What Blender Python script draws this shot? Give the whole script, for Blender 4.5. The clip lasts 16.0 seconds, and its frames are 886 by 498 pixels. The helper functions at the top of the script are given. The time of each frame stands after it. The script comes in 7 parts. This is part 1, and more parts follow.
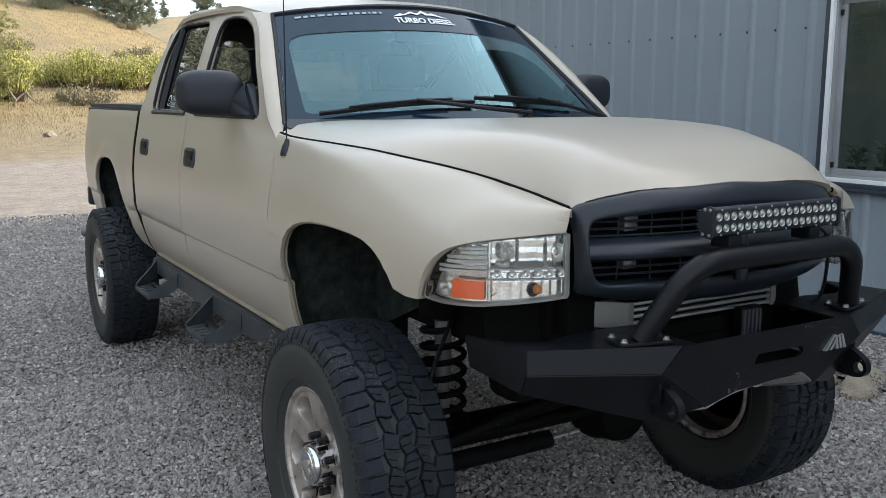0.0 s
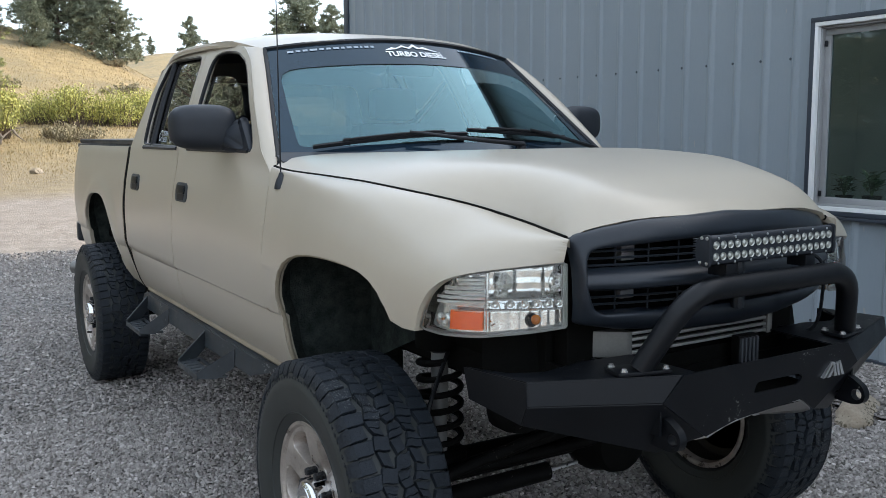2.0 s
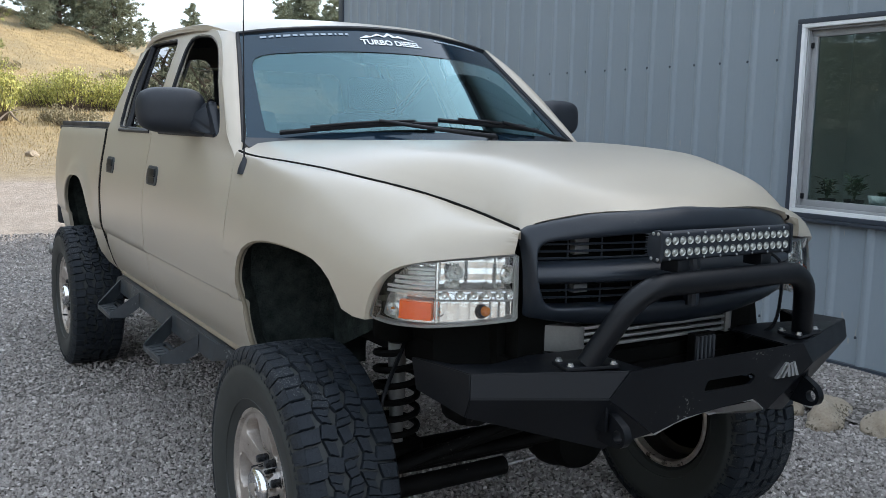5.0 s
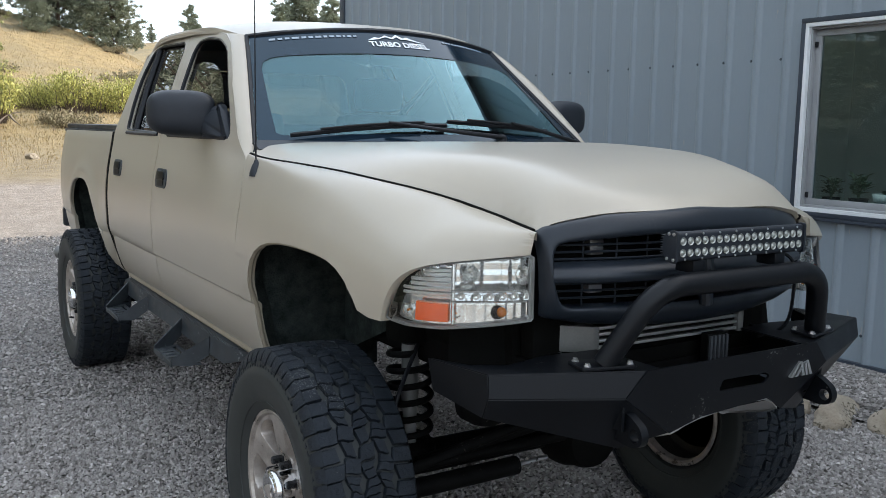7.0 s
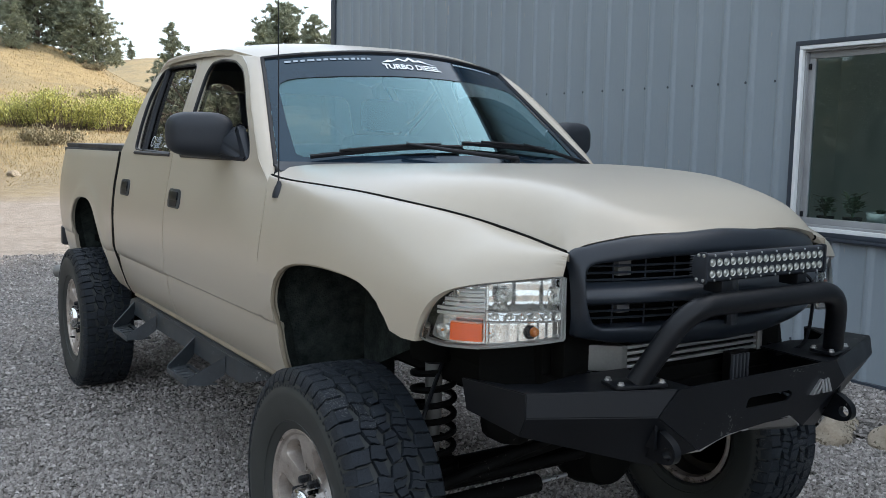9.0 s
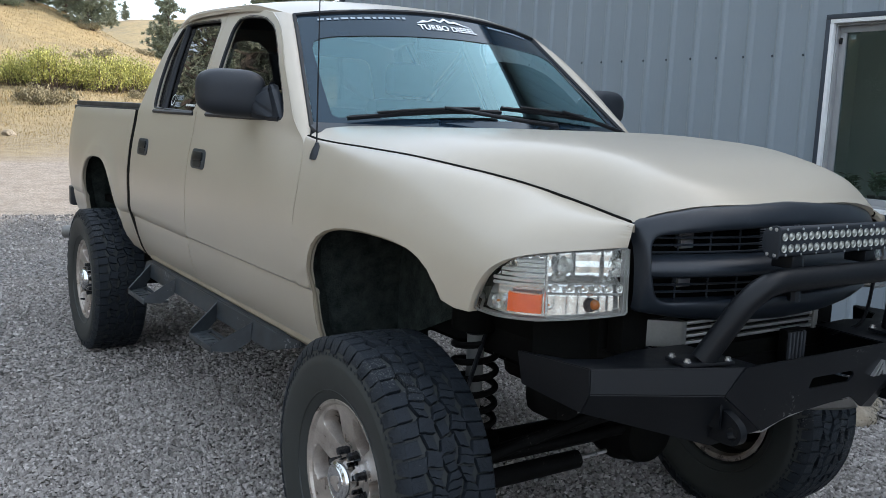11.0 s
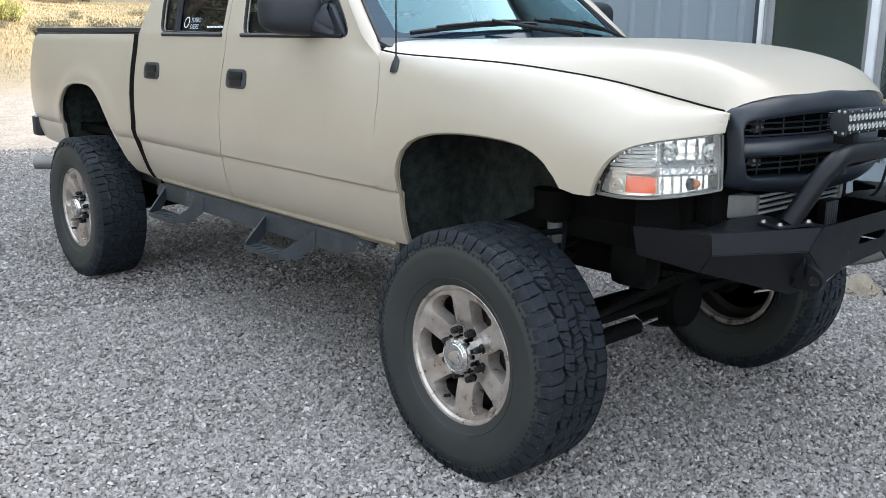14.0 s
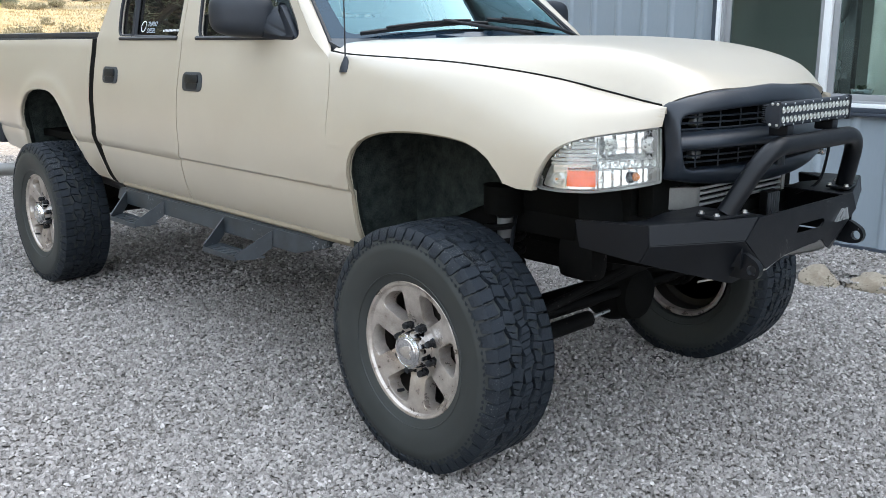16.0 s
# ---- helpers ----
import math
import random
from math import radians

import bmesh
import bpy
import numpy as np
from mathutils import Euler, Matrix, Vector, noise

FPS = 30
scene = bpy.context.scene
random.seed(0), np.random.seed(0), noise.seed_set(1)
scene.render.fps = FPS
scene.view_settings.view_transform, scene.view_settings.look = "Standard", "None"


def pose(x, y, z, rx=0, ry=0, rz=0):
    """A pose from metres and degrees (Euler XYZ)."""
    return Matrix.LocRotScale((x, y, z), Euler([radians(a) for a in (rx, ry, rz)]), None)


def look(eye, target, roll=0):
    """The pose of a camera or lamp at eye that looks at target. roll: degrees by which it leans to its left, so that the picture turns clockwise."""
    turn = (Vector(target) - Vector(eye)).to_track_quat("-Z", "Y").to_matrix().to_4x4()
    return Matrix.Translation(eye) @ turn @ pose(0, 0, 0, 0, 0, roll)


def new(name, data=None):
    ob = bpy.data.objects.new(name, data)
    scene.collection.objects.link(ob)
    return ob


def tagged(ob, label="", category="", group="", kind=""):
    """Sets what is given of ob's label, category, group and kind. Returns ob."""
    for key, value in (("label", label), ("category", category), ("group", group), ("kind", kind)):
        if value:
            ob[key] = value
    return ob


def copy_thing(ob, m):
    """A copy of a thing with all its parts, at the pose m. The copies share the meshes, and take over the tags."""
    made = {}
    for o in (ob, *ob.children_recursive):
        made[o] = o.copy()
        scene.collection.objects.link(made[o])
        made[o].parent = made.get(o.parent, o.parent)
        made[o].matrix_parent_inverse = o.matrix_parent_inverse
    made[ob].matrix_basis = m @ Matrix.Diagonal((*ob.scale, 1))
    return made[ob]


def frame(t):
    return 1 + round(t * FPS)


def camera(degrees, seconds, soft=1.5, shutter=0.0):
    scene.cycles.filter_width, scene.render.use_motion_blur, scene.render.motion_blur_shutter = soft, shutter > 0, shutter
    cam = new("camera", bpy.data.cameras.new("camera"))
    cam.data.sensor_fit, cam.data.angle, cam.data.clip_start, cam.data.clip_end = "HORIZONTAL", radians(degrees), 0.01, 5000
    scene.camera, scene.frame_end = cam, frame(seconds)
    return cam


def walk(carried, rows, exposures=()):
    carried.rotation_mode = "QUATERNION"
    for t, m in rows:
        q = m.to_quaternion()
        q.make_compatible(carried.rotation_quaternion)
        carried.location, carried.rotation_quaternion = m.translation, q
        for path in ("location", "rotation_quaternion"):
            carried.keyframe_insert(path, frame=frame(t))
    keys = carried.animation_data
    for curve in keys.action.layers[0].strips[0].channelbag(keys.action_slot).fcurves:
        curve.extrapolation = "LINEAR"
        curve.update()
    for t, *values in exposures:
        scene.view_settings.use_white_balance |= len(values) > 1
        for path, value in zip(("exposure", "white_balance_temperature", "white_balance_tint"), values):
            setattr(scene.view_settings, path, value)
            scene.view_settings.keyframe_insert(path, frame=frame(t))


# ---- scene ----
# ---- camera and its walk ----
cam = camera(52.2, 16.0, 0.5)
PATH = [
    (0, (-1.852, -2.377, 1.473), (-0.846, -0.68, 1.145), 0.1),
    (0.5, (-1.874, -2.36, 1.475), (-0.863, -0.664, 1.156), -0.2),
    (1, (-1.884, -2.356, 1.469), (-0.864, -0.658, 1.188), -0.3),
    (1.5, (-1.875, -2.355, 1.468), (-0.85, -0.659, 1.198), -0.5),
    (2, (-1.871, -2.361, 1.468), (-0.836, -0.669, 1.212), -0.4),
    (2.5, (-1.856, -2.362, 1.472), (-0.779, -0.696, 1.218), -0.3),
    (3, (-1.848, -2.36, 1.47), (-0.731, -0.721, 1.22), 0.0),
    (3.5, (-1.849, -2.361, 1.467), (-0.729, -0.722, 1.222), 0.3),
    (4, (-1.832, -2.367, 1.465), (-0.72, -0.725, 1.21), 0.3),
    (4.5, (-1.785, -2.389, 1.456), (-0.71, -0.722, 1.202), 0.9),
    (5, (-1.761, -2.406, 1.453), (-0.723, -0.717, 1.185), 1.2),
    (7.5, (-1.84, -2.38, 1.46), (-0.795, -0.695, 1.194), 0.7),
    (8, (-1.895, -2.366, 1.471), (-0.832, -0.691, 1.219), 0.5),
    (10.3, (-1.959, -2.299, 1.463), (-0.887, -0.624, 1.246), 1.8),
    (10.5, (-1.97, -2.269, 1.454), (-0.906, -0.591, 1.226), 2.0),
    (11, (-2.02, -2.184, 1.444), (-0.929, -0.534, 1.151), 2.4),
    (11.5, (-2.04, -1.986, 1.429), (-0.918, -0.362, 1.104), 2.3),
    (12, (-2.168, -1.837, 1.414), (-1.048, -0.218, 1.065), 2.1),
    (12.5, (-2.357, -1.797, 1.418), (-1.05, -0.338, 1.014), 0.1),
    (13, (-2.48, -1.927, 1.411), (-1.197, -0.448, 1.004), 0.5),
    (13.5, (-2.602, -2.023, 1.408), (-1.356, -0.521, 0.972), 1.2),
    (14, (-2.771, -2.028, 1.405), (-1.474, -0.575, 0.949), 0.6),
    (14.5, (-2.802, -2.06, 1.404), (-1.503, -0.614, 0.935), -0.6),
    (15, (-2.749, -2.096, 1.402), (-1.425, -0.669, 0.943), -0.6),
    (15.5, (-2.718, -2.12, 1.398), (-1.407, -0.68, 0.942), -0.3),
    (16, (-2.727, -2.133, 1.4), (-1.4, -0.708, 0.947), -0.2),
]
# the clip's camera opens up as it turns down towards the shaded side
EXPOSURES = [(0, 0.34, 6650, 10), (2.0, 0.34, 6500, 10), (3.5, 0.36, 6400, 10), (5.0, 0.39, 6500, 10), (7.5, 0.32, 6600, 10), (10.5, 0.32, 6500, 10), (11.5, 0.44, 6400, 10), (12.0, 0.62, 6450, 10), (12.5, 1.00, 6550, 10), (13.0, 1.06, 6600, 10), (14.0, 1.05, 6600, 10), (15.0, 1.14, 6600, 10), (16, 1.20, 6600, 10)]
walk(cam, [(t, look(eye, target, roll)) for t, eye, target, roll in PATH], EXPOSURES)

# ---- world, sun and exposure ----
SUN_FROM = Vector((1.6, -0.33, 1.0)).normalized()
world = bpy.data.worlds.new("sky_world")
scene.world = world
world.use_nodes = True
wn, wl = world.node_tree.nodes, world.node_tree.links
sky = wn.new("ShaderNodeTexSky")
sky.sky_type, sky.sun_disc = "NISHITA", False
sky.sun_elevation = math.asin(SUN_FROM.z)
sky.sun_rotation = math.atan2(SUN_FROM.x, SUN_FROM.y)
sky.air_density, sky.dust_density, sky.ozone_density = 1.0, 4.0, 1.0
haze = wn.new("ShaderNodeMix")
haze.data_type, haze.blend_type = "RGBA", "ADD"
haze.inputs[0].default_value = 1.0
haze.inputs[7].default_value = (8.1, 9.2, 10.5, 1)
wl.new(sky.outputs[0], haze.inputs[6])
wl.new(haze.outputs[2], wn["Background"].inputs[0])
wn["Background"].inputs[1].default_value = 0.12
sun = new("sun", bpy.data.lights.new("sun", "SUN"))
sun.data.energy, sun.data.angle, sun.data.color = 3.2, radians(0.6), (1.0, 0.93, 0.82)
sun.matrix_world = look(SUN_FROM * 60, (0, 0, 0))

# ---- building tools ----
from mathutils import geometry


def lerp(a, b, t):
    return a + (b - a) * t


def curve_at(keys, x):
    """Smooth value at x of a table of (x, value) keys in rising order."""
    if x <= keys[0][0]:
        return keys[0][1]
    if x >= keys[-1][0]:
        return keys[-1][1]
    for i in range(len(keys) - 1):
        if x <= keys[i + 1][0]:
            break
    x0, y0 = keys[i]
    x1, y1 = keys[i + 1]
    m = []
    for j in (i, i + 1):
        a, b = max(j - 1, 0), min(j + 1, len(keys) - 1)
        m.append((keys[b][1] - keys[a][1]) / (keys[b][0] - keys[a][0]))
    h, t = x1 - x0, (x - x0) / (x1 - x0)
    return ((2 * t**3 - 3 * t**2 + 1) * y0 + (t**3 - 2 * t**2 + t) * h * m[0]
            + (3 * t**2 - 2 * t**3) * y1 + (t**3 - t**2) * h * m[1])


def sharpen(bm, degrees=35):
    bm.normal_update()
    for f in bm.faces:
        f.smooth = True
    for e in bm.edges:
        if len(e.link_faces) == 2 and e.calc_face_angle(0) > radians(degrees):
            e.smooth = False


def link(name, bm, material, parent=None, label="", sharp=35):
    if sharp:
        sharpen(bm, sharp)
    me = bpy.data.meshes.new(name)
    bm.to_mesh(me)
    bm.free()
    for m in (material if isinstance(material, (list, tuple)) else [material]):
        me.materials.append(m)
    ob = new(name, me)
    if parent:
        ob.parent = parent
    if label:
        ob["label"] = label
    return ob


def part(name, bm, material, parent, label="", sharp=35):
    return link(name, bm, material, parent, label, sharp)


def thing(name, at=(0, 0, 0), label="", category="", group="", kind="", rz=0):
    ob = new(name)
    ob.matrix_basis = pose(*at, 0, 0, rz)
    return tagged(ob, label, category, group, kind)


def box(bm, lo, hi, bevel=0.0, m=None, seg=2):
    made = bmesh.ops.create_cube(bm, size=1)["verts"]
    for v in made:
        v.co = Vector([lo[i] if v.co[i] < 0 else hi[i] for i in range(3)])
    if bevel:
        es = list({e for v in made for e in v.link_edges})
        out = bmesh.ops.bevel(bm, geom=es, offset=bevel, segments=seg, affect="EDGES", profile=0.6)
        made = list({v for f in out["faces"] for v in f.verts} | {v for v in made if v.is_valid})
    if m:
        bmesh.ops.transform(bm, matrix=m, verts=made)
    return made


def prism(bm, outline, axis, a, b, bevel=0.0):
    """A plate with a flat outline (list of 2D points) between a and b along an axis ('x', 'y' or 'z')."""
    def at(p, d):
        return {"x": (d, p[0], p[1]), "y": (p[0], d, p[1]), "z": (p[0], p[1], d)}[axis]
    va = [bm.verts.new(at(p, a)) for p in outline]
    vb = [bm.verts.new(at(p, b)) for p in outline]
    n = len(outline)
    fs = [bm.faces.new(va), bm.faces.new(vb[::-1])]
    for i in range(n):
        fs.append(bm.faces.new((va[i], vb[i], vb[(i + 1) % n], va[(i + 1) % n])))
    bmesh.ops.recalc_face_normals(bm, faces=fs)
    if bevel:
        es = list({e for f in fs for e in f.edges})
        bmesh.ops.bevel(bm, geom=es, offset=bevel, segments=2, affect="EDGES", profile=0.6)
    return va + vb


def smooth_path(points, n=8):
    """Catmull-Rom through points."""
    p = [Vector(q) for q in points]
    p = [p[0] * 2 - p[1]] + p + [p[-1] * 2 - p[-2]]
    out = []
    for i in range(1, len(p) - 2):
        for k in range(n):
            t = k / n
            out.append(0.5 * (2 * p[i] + (p[i + 1] - p[i - 1]) * t + (2 * p[i - 1] - 5 * p[i] + 4 * p[i + 1] - p[i + 2]) * t * t
                              + (3 * p[i] - p[i - 1] - 3 * p[i + 1] + p[i + 2]) * t**3))
    out.append(p[-2])
    return out


def rounded_path(points, radius, n=6):
    """A polyline with arcs of about that radius at its corners."""
    p = [Vector(q) for q in points]
    out = [p[0]]
    for a, b, c in zip(p, p[1:], p[2:]):
        r = min(radius, (a - b).length * 0.48, (c - b).length * 0.48)
        s, e = b + (a - b).normalized() * r, b + (c - b).normalized() * r
        for k in range(n + 1):
            t = k / n
            out.append(s * (1 - t) ** 2 + b * 2 * t * (1 - t) + e * t * t)
    out.append(p[-1])
    return out


def tube(bm, path, radius, seg=14, cap=True, squash=1.0):
    """Sweeps a circle along a path; radius is a number or a function of 0..1."""
    path = [Vector(p) for p in path]
    rings, normal = [], None
    for i, p in enumerate(path):
        d = (path[min(i + 1, len(path) - 1)] - path[max(i - 1, 0)]).normalized()
        if normal is None:
            normal = d.orthogonal().normalized()
        normal = (normal - d * normal.dot(d)).normalized()
        side = d.cross(normal)
        r = radius(i / (len(path) - 1)) if callable(radius) else radius
        rings.append([bm.verts.new(p + (normal * math.cos(a) + side * math.sin(a) * squash) * r)
                      for a in (2 * math.pi * k / seg for k in range(seg))])
    for a, b in zip(rings, rings[1:]):
        for k in range(seg):
            bm.faces.new((a[k], a[(k + 1) % seg], b[(k + 1) % seg], b[k]))
    if cap:
        bm.faces.new(rings[0][::-1])
        bm.faces.new(rings[-1])
    return [v for r in rings for v in r]


def rod(bm, a, b, radius, seg=12):
    return tube(bm, [a, b], radius, seg)


def lathe(bm, profile, seg=48, axis="x", centre=(0, 0, 0), closed=False):
    """Turns a profile of (radius, along) about an axis."""
    c = Vector(centre)
    rings = []
    for r, d in profile:
        ring = []
        for k in range(seg):
            a = 2 * math.pi * k / seg
            q = {"x": (d, r * math.cos(a), r * math.sin(a)), "y": (r * math.cos(a), d, r * math.sin(a)), "z": (r * math.cos(a), r * math.sin(a), d)}[axis]
            ring.append(bm.verts.new(c + Vector(q)))
        rings.append(ring)
    pairs = list(zip(rings, rings[1:])) + ([(rings[-1], rings[0])] if closed else [])
    for a, b in pairs:
        for k in range(seg):
            bm.faces.new((a[k], a[(k + 1) % seg], b[(k + 1) % seg], b[k]))
    return rings


def inside(poly, x, y):
    hit, j = False, len(poly) - 1
    for i in range(len(poly)):
        (xi, yi), (xj, yj) = poly[i], poly[j]
        if (yi > y) != (yj > y) and x < (xj - xi) * (y - yi) / (yj - yi) + xi:
            hit = not hit
        j = i
    return hit


def dense(poly, step):
    out = []
    for a, b in zip(poly, poly[1:] + poly[:1]):
        n = max(1, round(math.dist(a, b) / step))
        out += [(lerp(a[0], b[0], k / n), lerp(a[1], b[1], k / n)) for k in range(n)]
    return out


def round_poly(poly, radius, n=5):
    """Rounds the corners of a closed outline; radius may be one number or one for each corner."""
    out = []
    for i, p in enumerate(poly):
        a, b, c = Vector(poly[i - 1]), Vector(p), Vector(poly[(i + 1) % len(poly)])
        r = radius[i] if isinstance(radius, (list, tuple)) else radius
        r = min(r, (a - b).length * 0.49, (c - b).length * 0.49)
        if r <= 0:
            out.append(tuple(b))
            continue
        s, e = b + (a - b).normalized() * r, b + (c - b).normalized() * r
        for k in range(n + 1):
            t = k / n
            q = s * (1 - t) ** 2 + b * 2 * t * (1 - t) + e * t * t
            out.append((q.x, q.y))
    return out


def sheet(outline, at, holes=(), step=0.03, turned=None):
    """A curved panel: a flat outline with holes, filled with a fine net, mapped by at(u, v). turned(u, v): the way its rim is folded."""
    loops = [dense(list(outline), step)] + [dense(list(h), step) for h in holes]
    pts, edges = [], []
    for lp in loops:
        s = len(pts)
        pts += lp
        edges += [(s + i, s + (i + 1) % len(lp)) for i in range(len(lp))]
    rim = np.array(pts)
    lo, hi = rim.min(0), rim.max(0)
    row, v = 0, lo[1] + step * 0.5
    while v < hi[1]:
        u = lo[0] + step * (0.5 if row % 2 else 0.0)
        while u < hi[0]:
            if inside(loops[0], u, v) and not any(inside(h, u, v) for h in loops[1:]):
                if np.min((rim[:, 0] - u) ** 2 + (rim[:, 1] - v) ** 2) > (0.55 * step) ** 2:
                    pts.append((u, v))
            u += step
        v += step * 0.87
        row += 1
    out = geometry.delaunay_2d_cdt([Vector(p) for p in pts], edges, [], 0, 1e-6)
    co, tris = out[0], out[2]
    bm = bmesh.new()
    vs = [bm.verts.new(at(c.x, c.y)) for c in co]
    flat = {v: (c.x, c.y) for v, c in zip(vs, co)}
    for t in tris:
        x = sum(co[i].x for i in t) / 3
        y = sum(co[i].y for i in t) / 3
        if inside(loops[0], x, y) and not any(inside(h, x, y) for h in loops[1:]):
            bm.faces.new([vs[i] for i in t])
    for v in vs:
        if not v.link_faces:
            bm.verts.remove(v)
    if turned:
        border = [e for e in bm.edges if len(e.link_faces) == 1]
        made = bmesh.ops.extrude_edge_only(bm, edges=border)["geom"]
        old = {tuple(round(c, 5) for c in v.co): flat[v] for e in border for v in e.verts}
        for e in border:
            e.smooth = False
        for v in made:
            if isinstance(v, bmesh.types.BMVert):
                v.co += Vector(turned(*old[tuple(round(c, 5) for c in v.co)]))
    bmesh.ops.recalc_face_normals(bm, faces=bm.faces)
    return bm

# ---- materials ----
def nodes_of(name):
    m = bpy.data.materials.new(name)
    m.use_nodes = True
    nt = m.node_tree
    return m, nt, nt.nodes["Principled BSDF"]


def add(nt, kind, **values):
    n = nt.nodes.new(kind)
    for key, value in values.items():
        n.inputs[key.replace("_", " ")].default_value = value
    return n


def ramp(nt, src, stops):
    r = nt.nodes.new("ShaderNodeValToRGB")
    while len(r.color_ramp.elements) < len(stops):
        r.color_ramp.elements.new(0.5)
    for e, (p, c) in zip(r.color_ramp.elements, stops):
        e.position, e.color = p, (*c, 1) if isinstance(c, (tuple, list)) else (c, c, c, 1)
    nt.links.new(src, r.inputs[0])
    return r.outputs[0]


def blend(nt, fac, a, b, how="MIX"):
    m = nt.nodes.new("ShaderNodeMix")
    m.data_type, m.blend_type = "RGBA", how
    for key, value in ((0, fac), (6, a), (7, b)):
        if hasattr(value, "is_linked"):
            nt.links.new(value, m.inputs[key])
        else:
            m.inputs[key].default_value = value if key == 0 else (*value, 1)
    return m.outputs[2]


def coords(nt, scale=1.0, stretch=(1, 1, 1)):
    c = nt.nodes.new("ShaderNodeTexCoord")
    m = nt.nodes.new("ShaderNodeMapping")
    m.inputs["Scale"].default_value = [scale * s for s in stretch]
    nt.links.new(c.outputs["Object"], m.inputs[0])
    return m.outputs[0]


def noise_tex(nt, vec, scale, detail=5, rough=0.6):
    n = add(nt, "ShaderNodeTexNoise", Scale=scale, Detail=detail, Roughness=rough)
    nt.links.new(vec, n.inputs["Vector"])
    return n.outputs[0]


def bump(nt, bsdf, height, strength, distance=0.002):
    b = add(nt, "ShaderNodeBump", Strength=strength, Distance=distance)
    nt.links.new(height, b.inputs["Height"])
    nt.links.new(b.outputs[0], bsdf.inputs["Normal"])
    return b


def surface(name, a, b, scale=6.0, fine=120.0, rough=(0.4, 0.6), metal=0.0, relief=0.15, depth=0.001, specks=None, speck_scale=70, speck_cut=0.72, stretch=(1, 1, 1), gloss=0.5):
    """A painted, moulded or cast surface: two tones in slow patches and fine grain, uneven gloss, fine relief, and specks of dirt."""
    m, nt, p = nodes_of(name)
    vec = coords(nt, 1.0, stretch)
    slow, fast = noise_tex(nt, vec, scale), noise_tex(nt, vec, fine, 3)
    mixed = nt.nodes.new("ShaderNodeMath")
    mixed.operation = "MULTIPLY_ADD"
    nt.links.new(fast, mixed.inputs[0])
    mixed.inputs[1].default_value = 0.3
    nt.links.new(slow, mixed.inputs[2])
    col = ramp(nt, mixed.outputs[0], [(0.4, a), (0.9, b)])
    if specks:
        sp = noise_tex(nt, vec, speck_scale, 2, 0.5)
        gate = noise_tex(nt, vec, 5.0, 3)
        mul = nt.nodes.new("ShaderNodeMath")
        mul.operation = "MULTIPLY"
        nt.links.new(sp, mul.inputs[0])
        nt.links.new(gate, mul.inputs[1])
        col = blend(nt, ramp(nt, mul.outputs[0], [(speck_cut * 0.5, 0.0), (speck_cut * 0.5 + 0.02, 1.0)]), col, specks)
    nt.links.new(col, p.inputs["Base Color"])
    nt.links.new(ramp(nt, slow, [(0.3, rough[0]), (0.75, rough[1])]), p.inputs["Roughness"])
    p.inputs["Metallic"].default_value = metal
    p.inputs["Specular IOR Level"].default_value = gloss
    if relief:
        bump(nt, p, fast, relief, depth)
    return m


def glass(name, tint=(1, 1, 1), rough=0.0, ior=1.45):
    m, nt, p = nodes_of(name)
    p.inputs["Base Color"].default_value = (*tint, 1)
    p.inputs["Transmission Weight"].default_value = 1.0
    p.inputs["Roughness"].default_value = rough
    p.inputs["IOR"].default_value = ior
    return m


def pane(name, tint, gloss_rough=0.02, dirt=0.0, gain=1.6, sheen=(1, 1, 1)):
    """A thin sheet of glass: clear or tinted, with the mirror gloss of its face and a film of dust."""
    m, nt, p = nodes_of(name)
    nt.nodes.remove(p)
    out = nt.nodes["Material Output"]
    tr = nt.nodes.new("ShaderNodeBsdfTransparent")
    tr.inputs[0].default_value = (*tint, 1)
    gl = nt.nodes.new("ShaderNodeBsdfGlossy")
    gl.inputs["Roughness"].default_value = gloss_rough
    gl.inputs["Color"].default_value = (*sheen, 1)
    fr = add(nt, "ShaderNodeFresnel", IOR=1.5)
    k = nt.nodes.new("ShaderNodeMath")
    k.operation = "MULTIPLY"
    k.inputs[1].default_value = gain
    nt.links.new(fr.outputs[0], k.inputs[0])
    mix = nt.nodes.new("ShaderNodeMixShader")
    nt.links.new(k.outputs[0], mix.inputs[0])
    nt.links.new(tr.outputs[0], mix.inputs[1])
    nt.links.new(gl.outputs[0], mix.inputs[2])
    last = mix.outputs[0]
    if dirt:
        df = nt.nodes.new("ShaderNodeBsdfDiffuse")
        df.inputs[0].default_value = (0.5, 0.47, 0.42, 1)
        mx = nt.nodes.new("ShaderNodeMixShader")
        n = noise_tex(nt, coords(nt), 14, 6)
        nt.links.new(ramp(nt, n, [(0.35, 0.0), (0.8, dirt)]), mx.inputs[0])
        nt.links.new(last, mx.inputs[1])
        nt.links.new(df.outputs[0], mx.inputs[2])
        last = mx.outputs[0]
    nt.links.new(last, out.inputs[0])
    return m


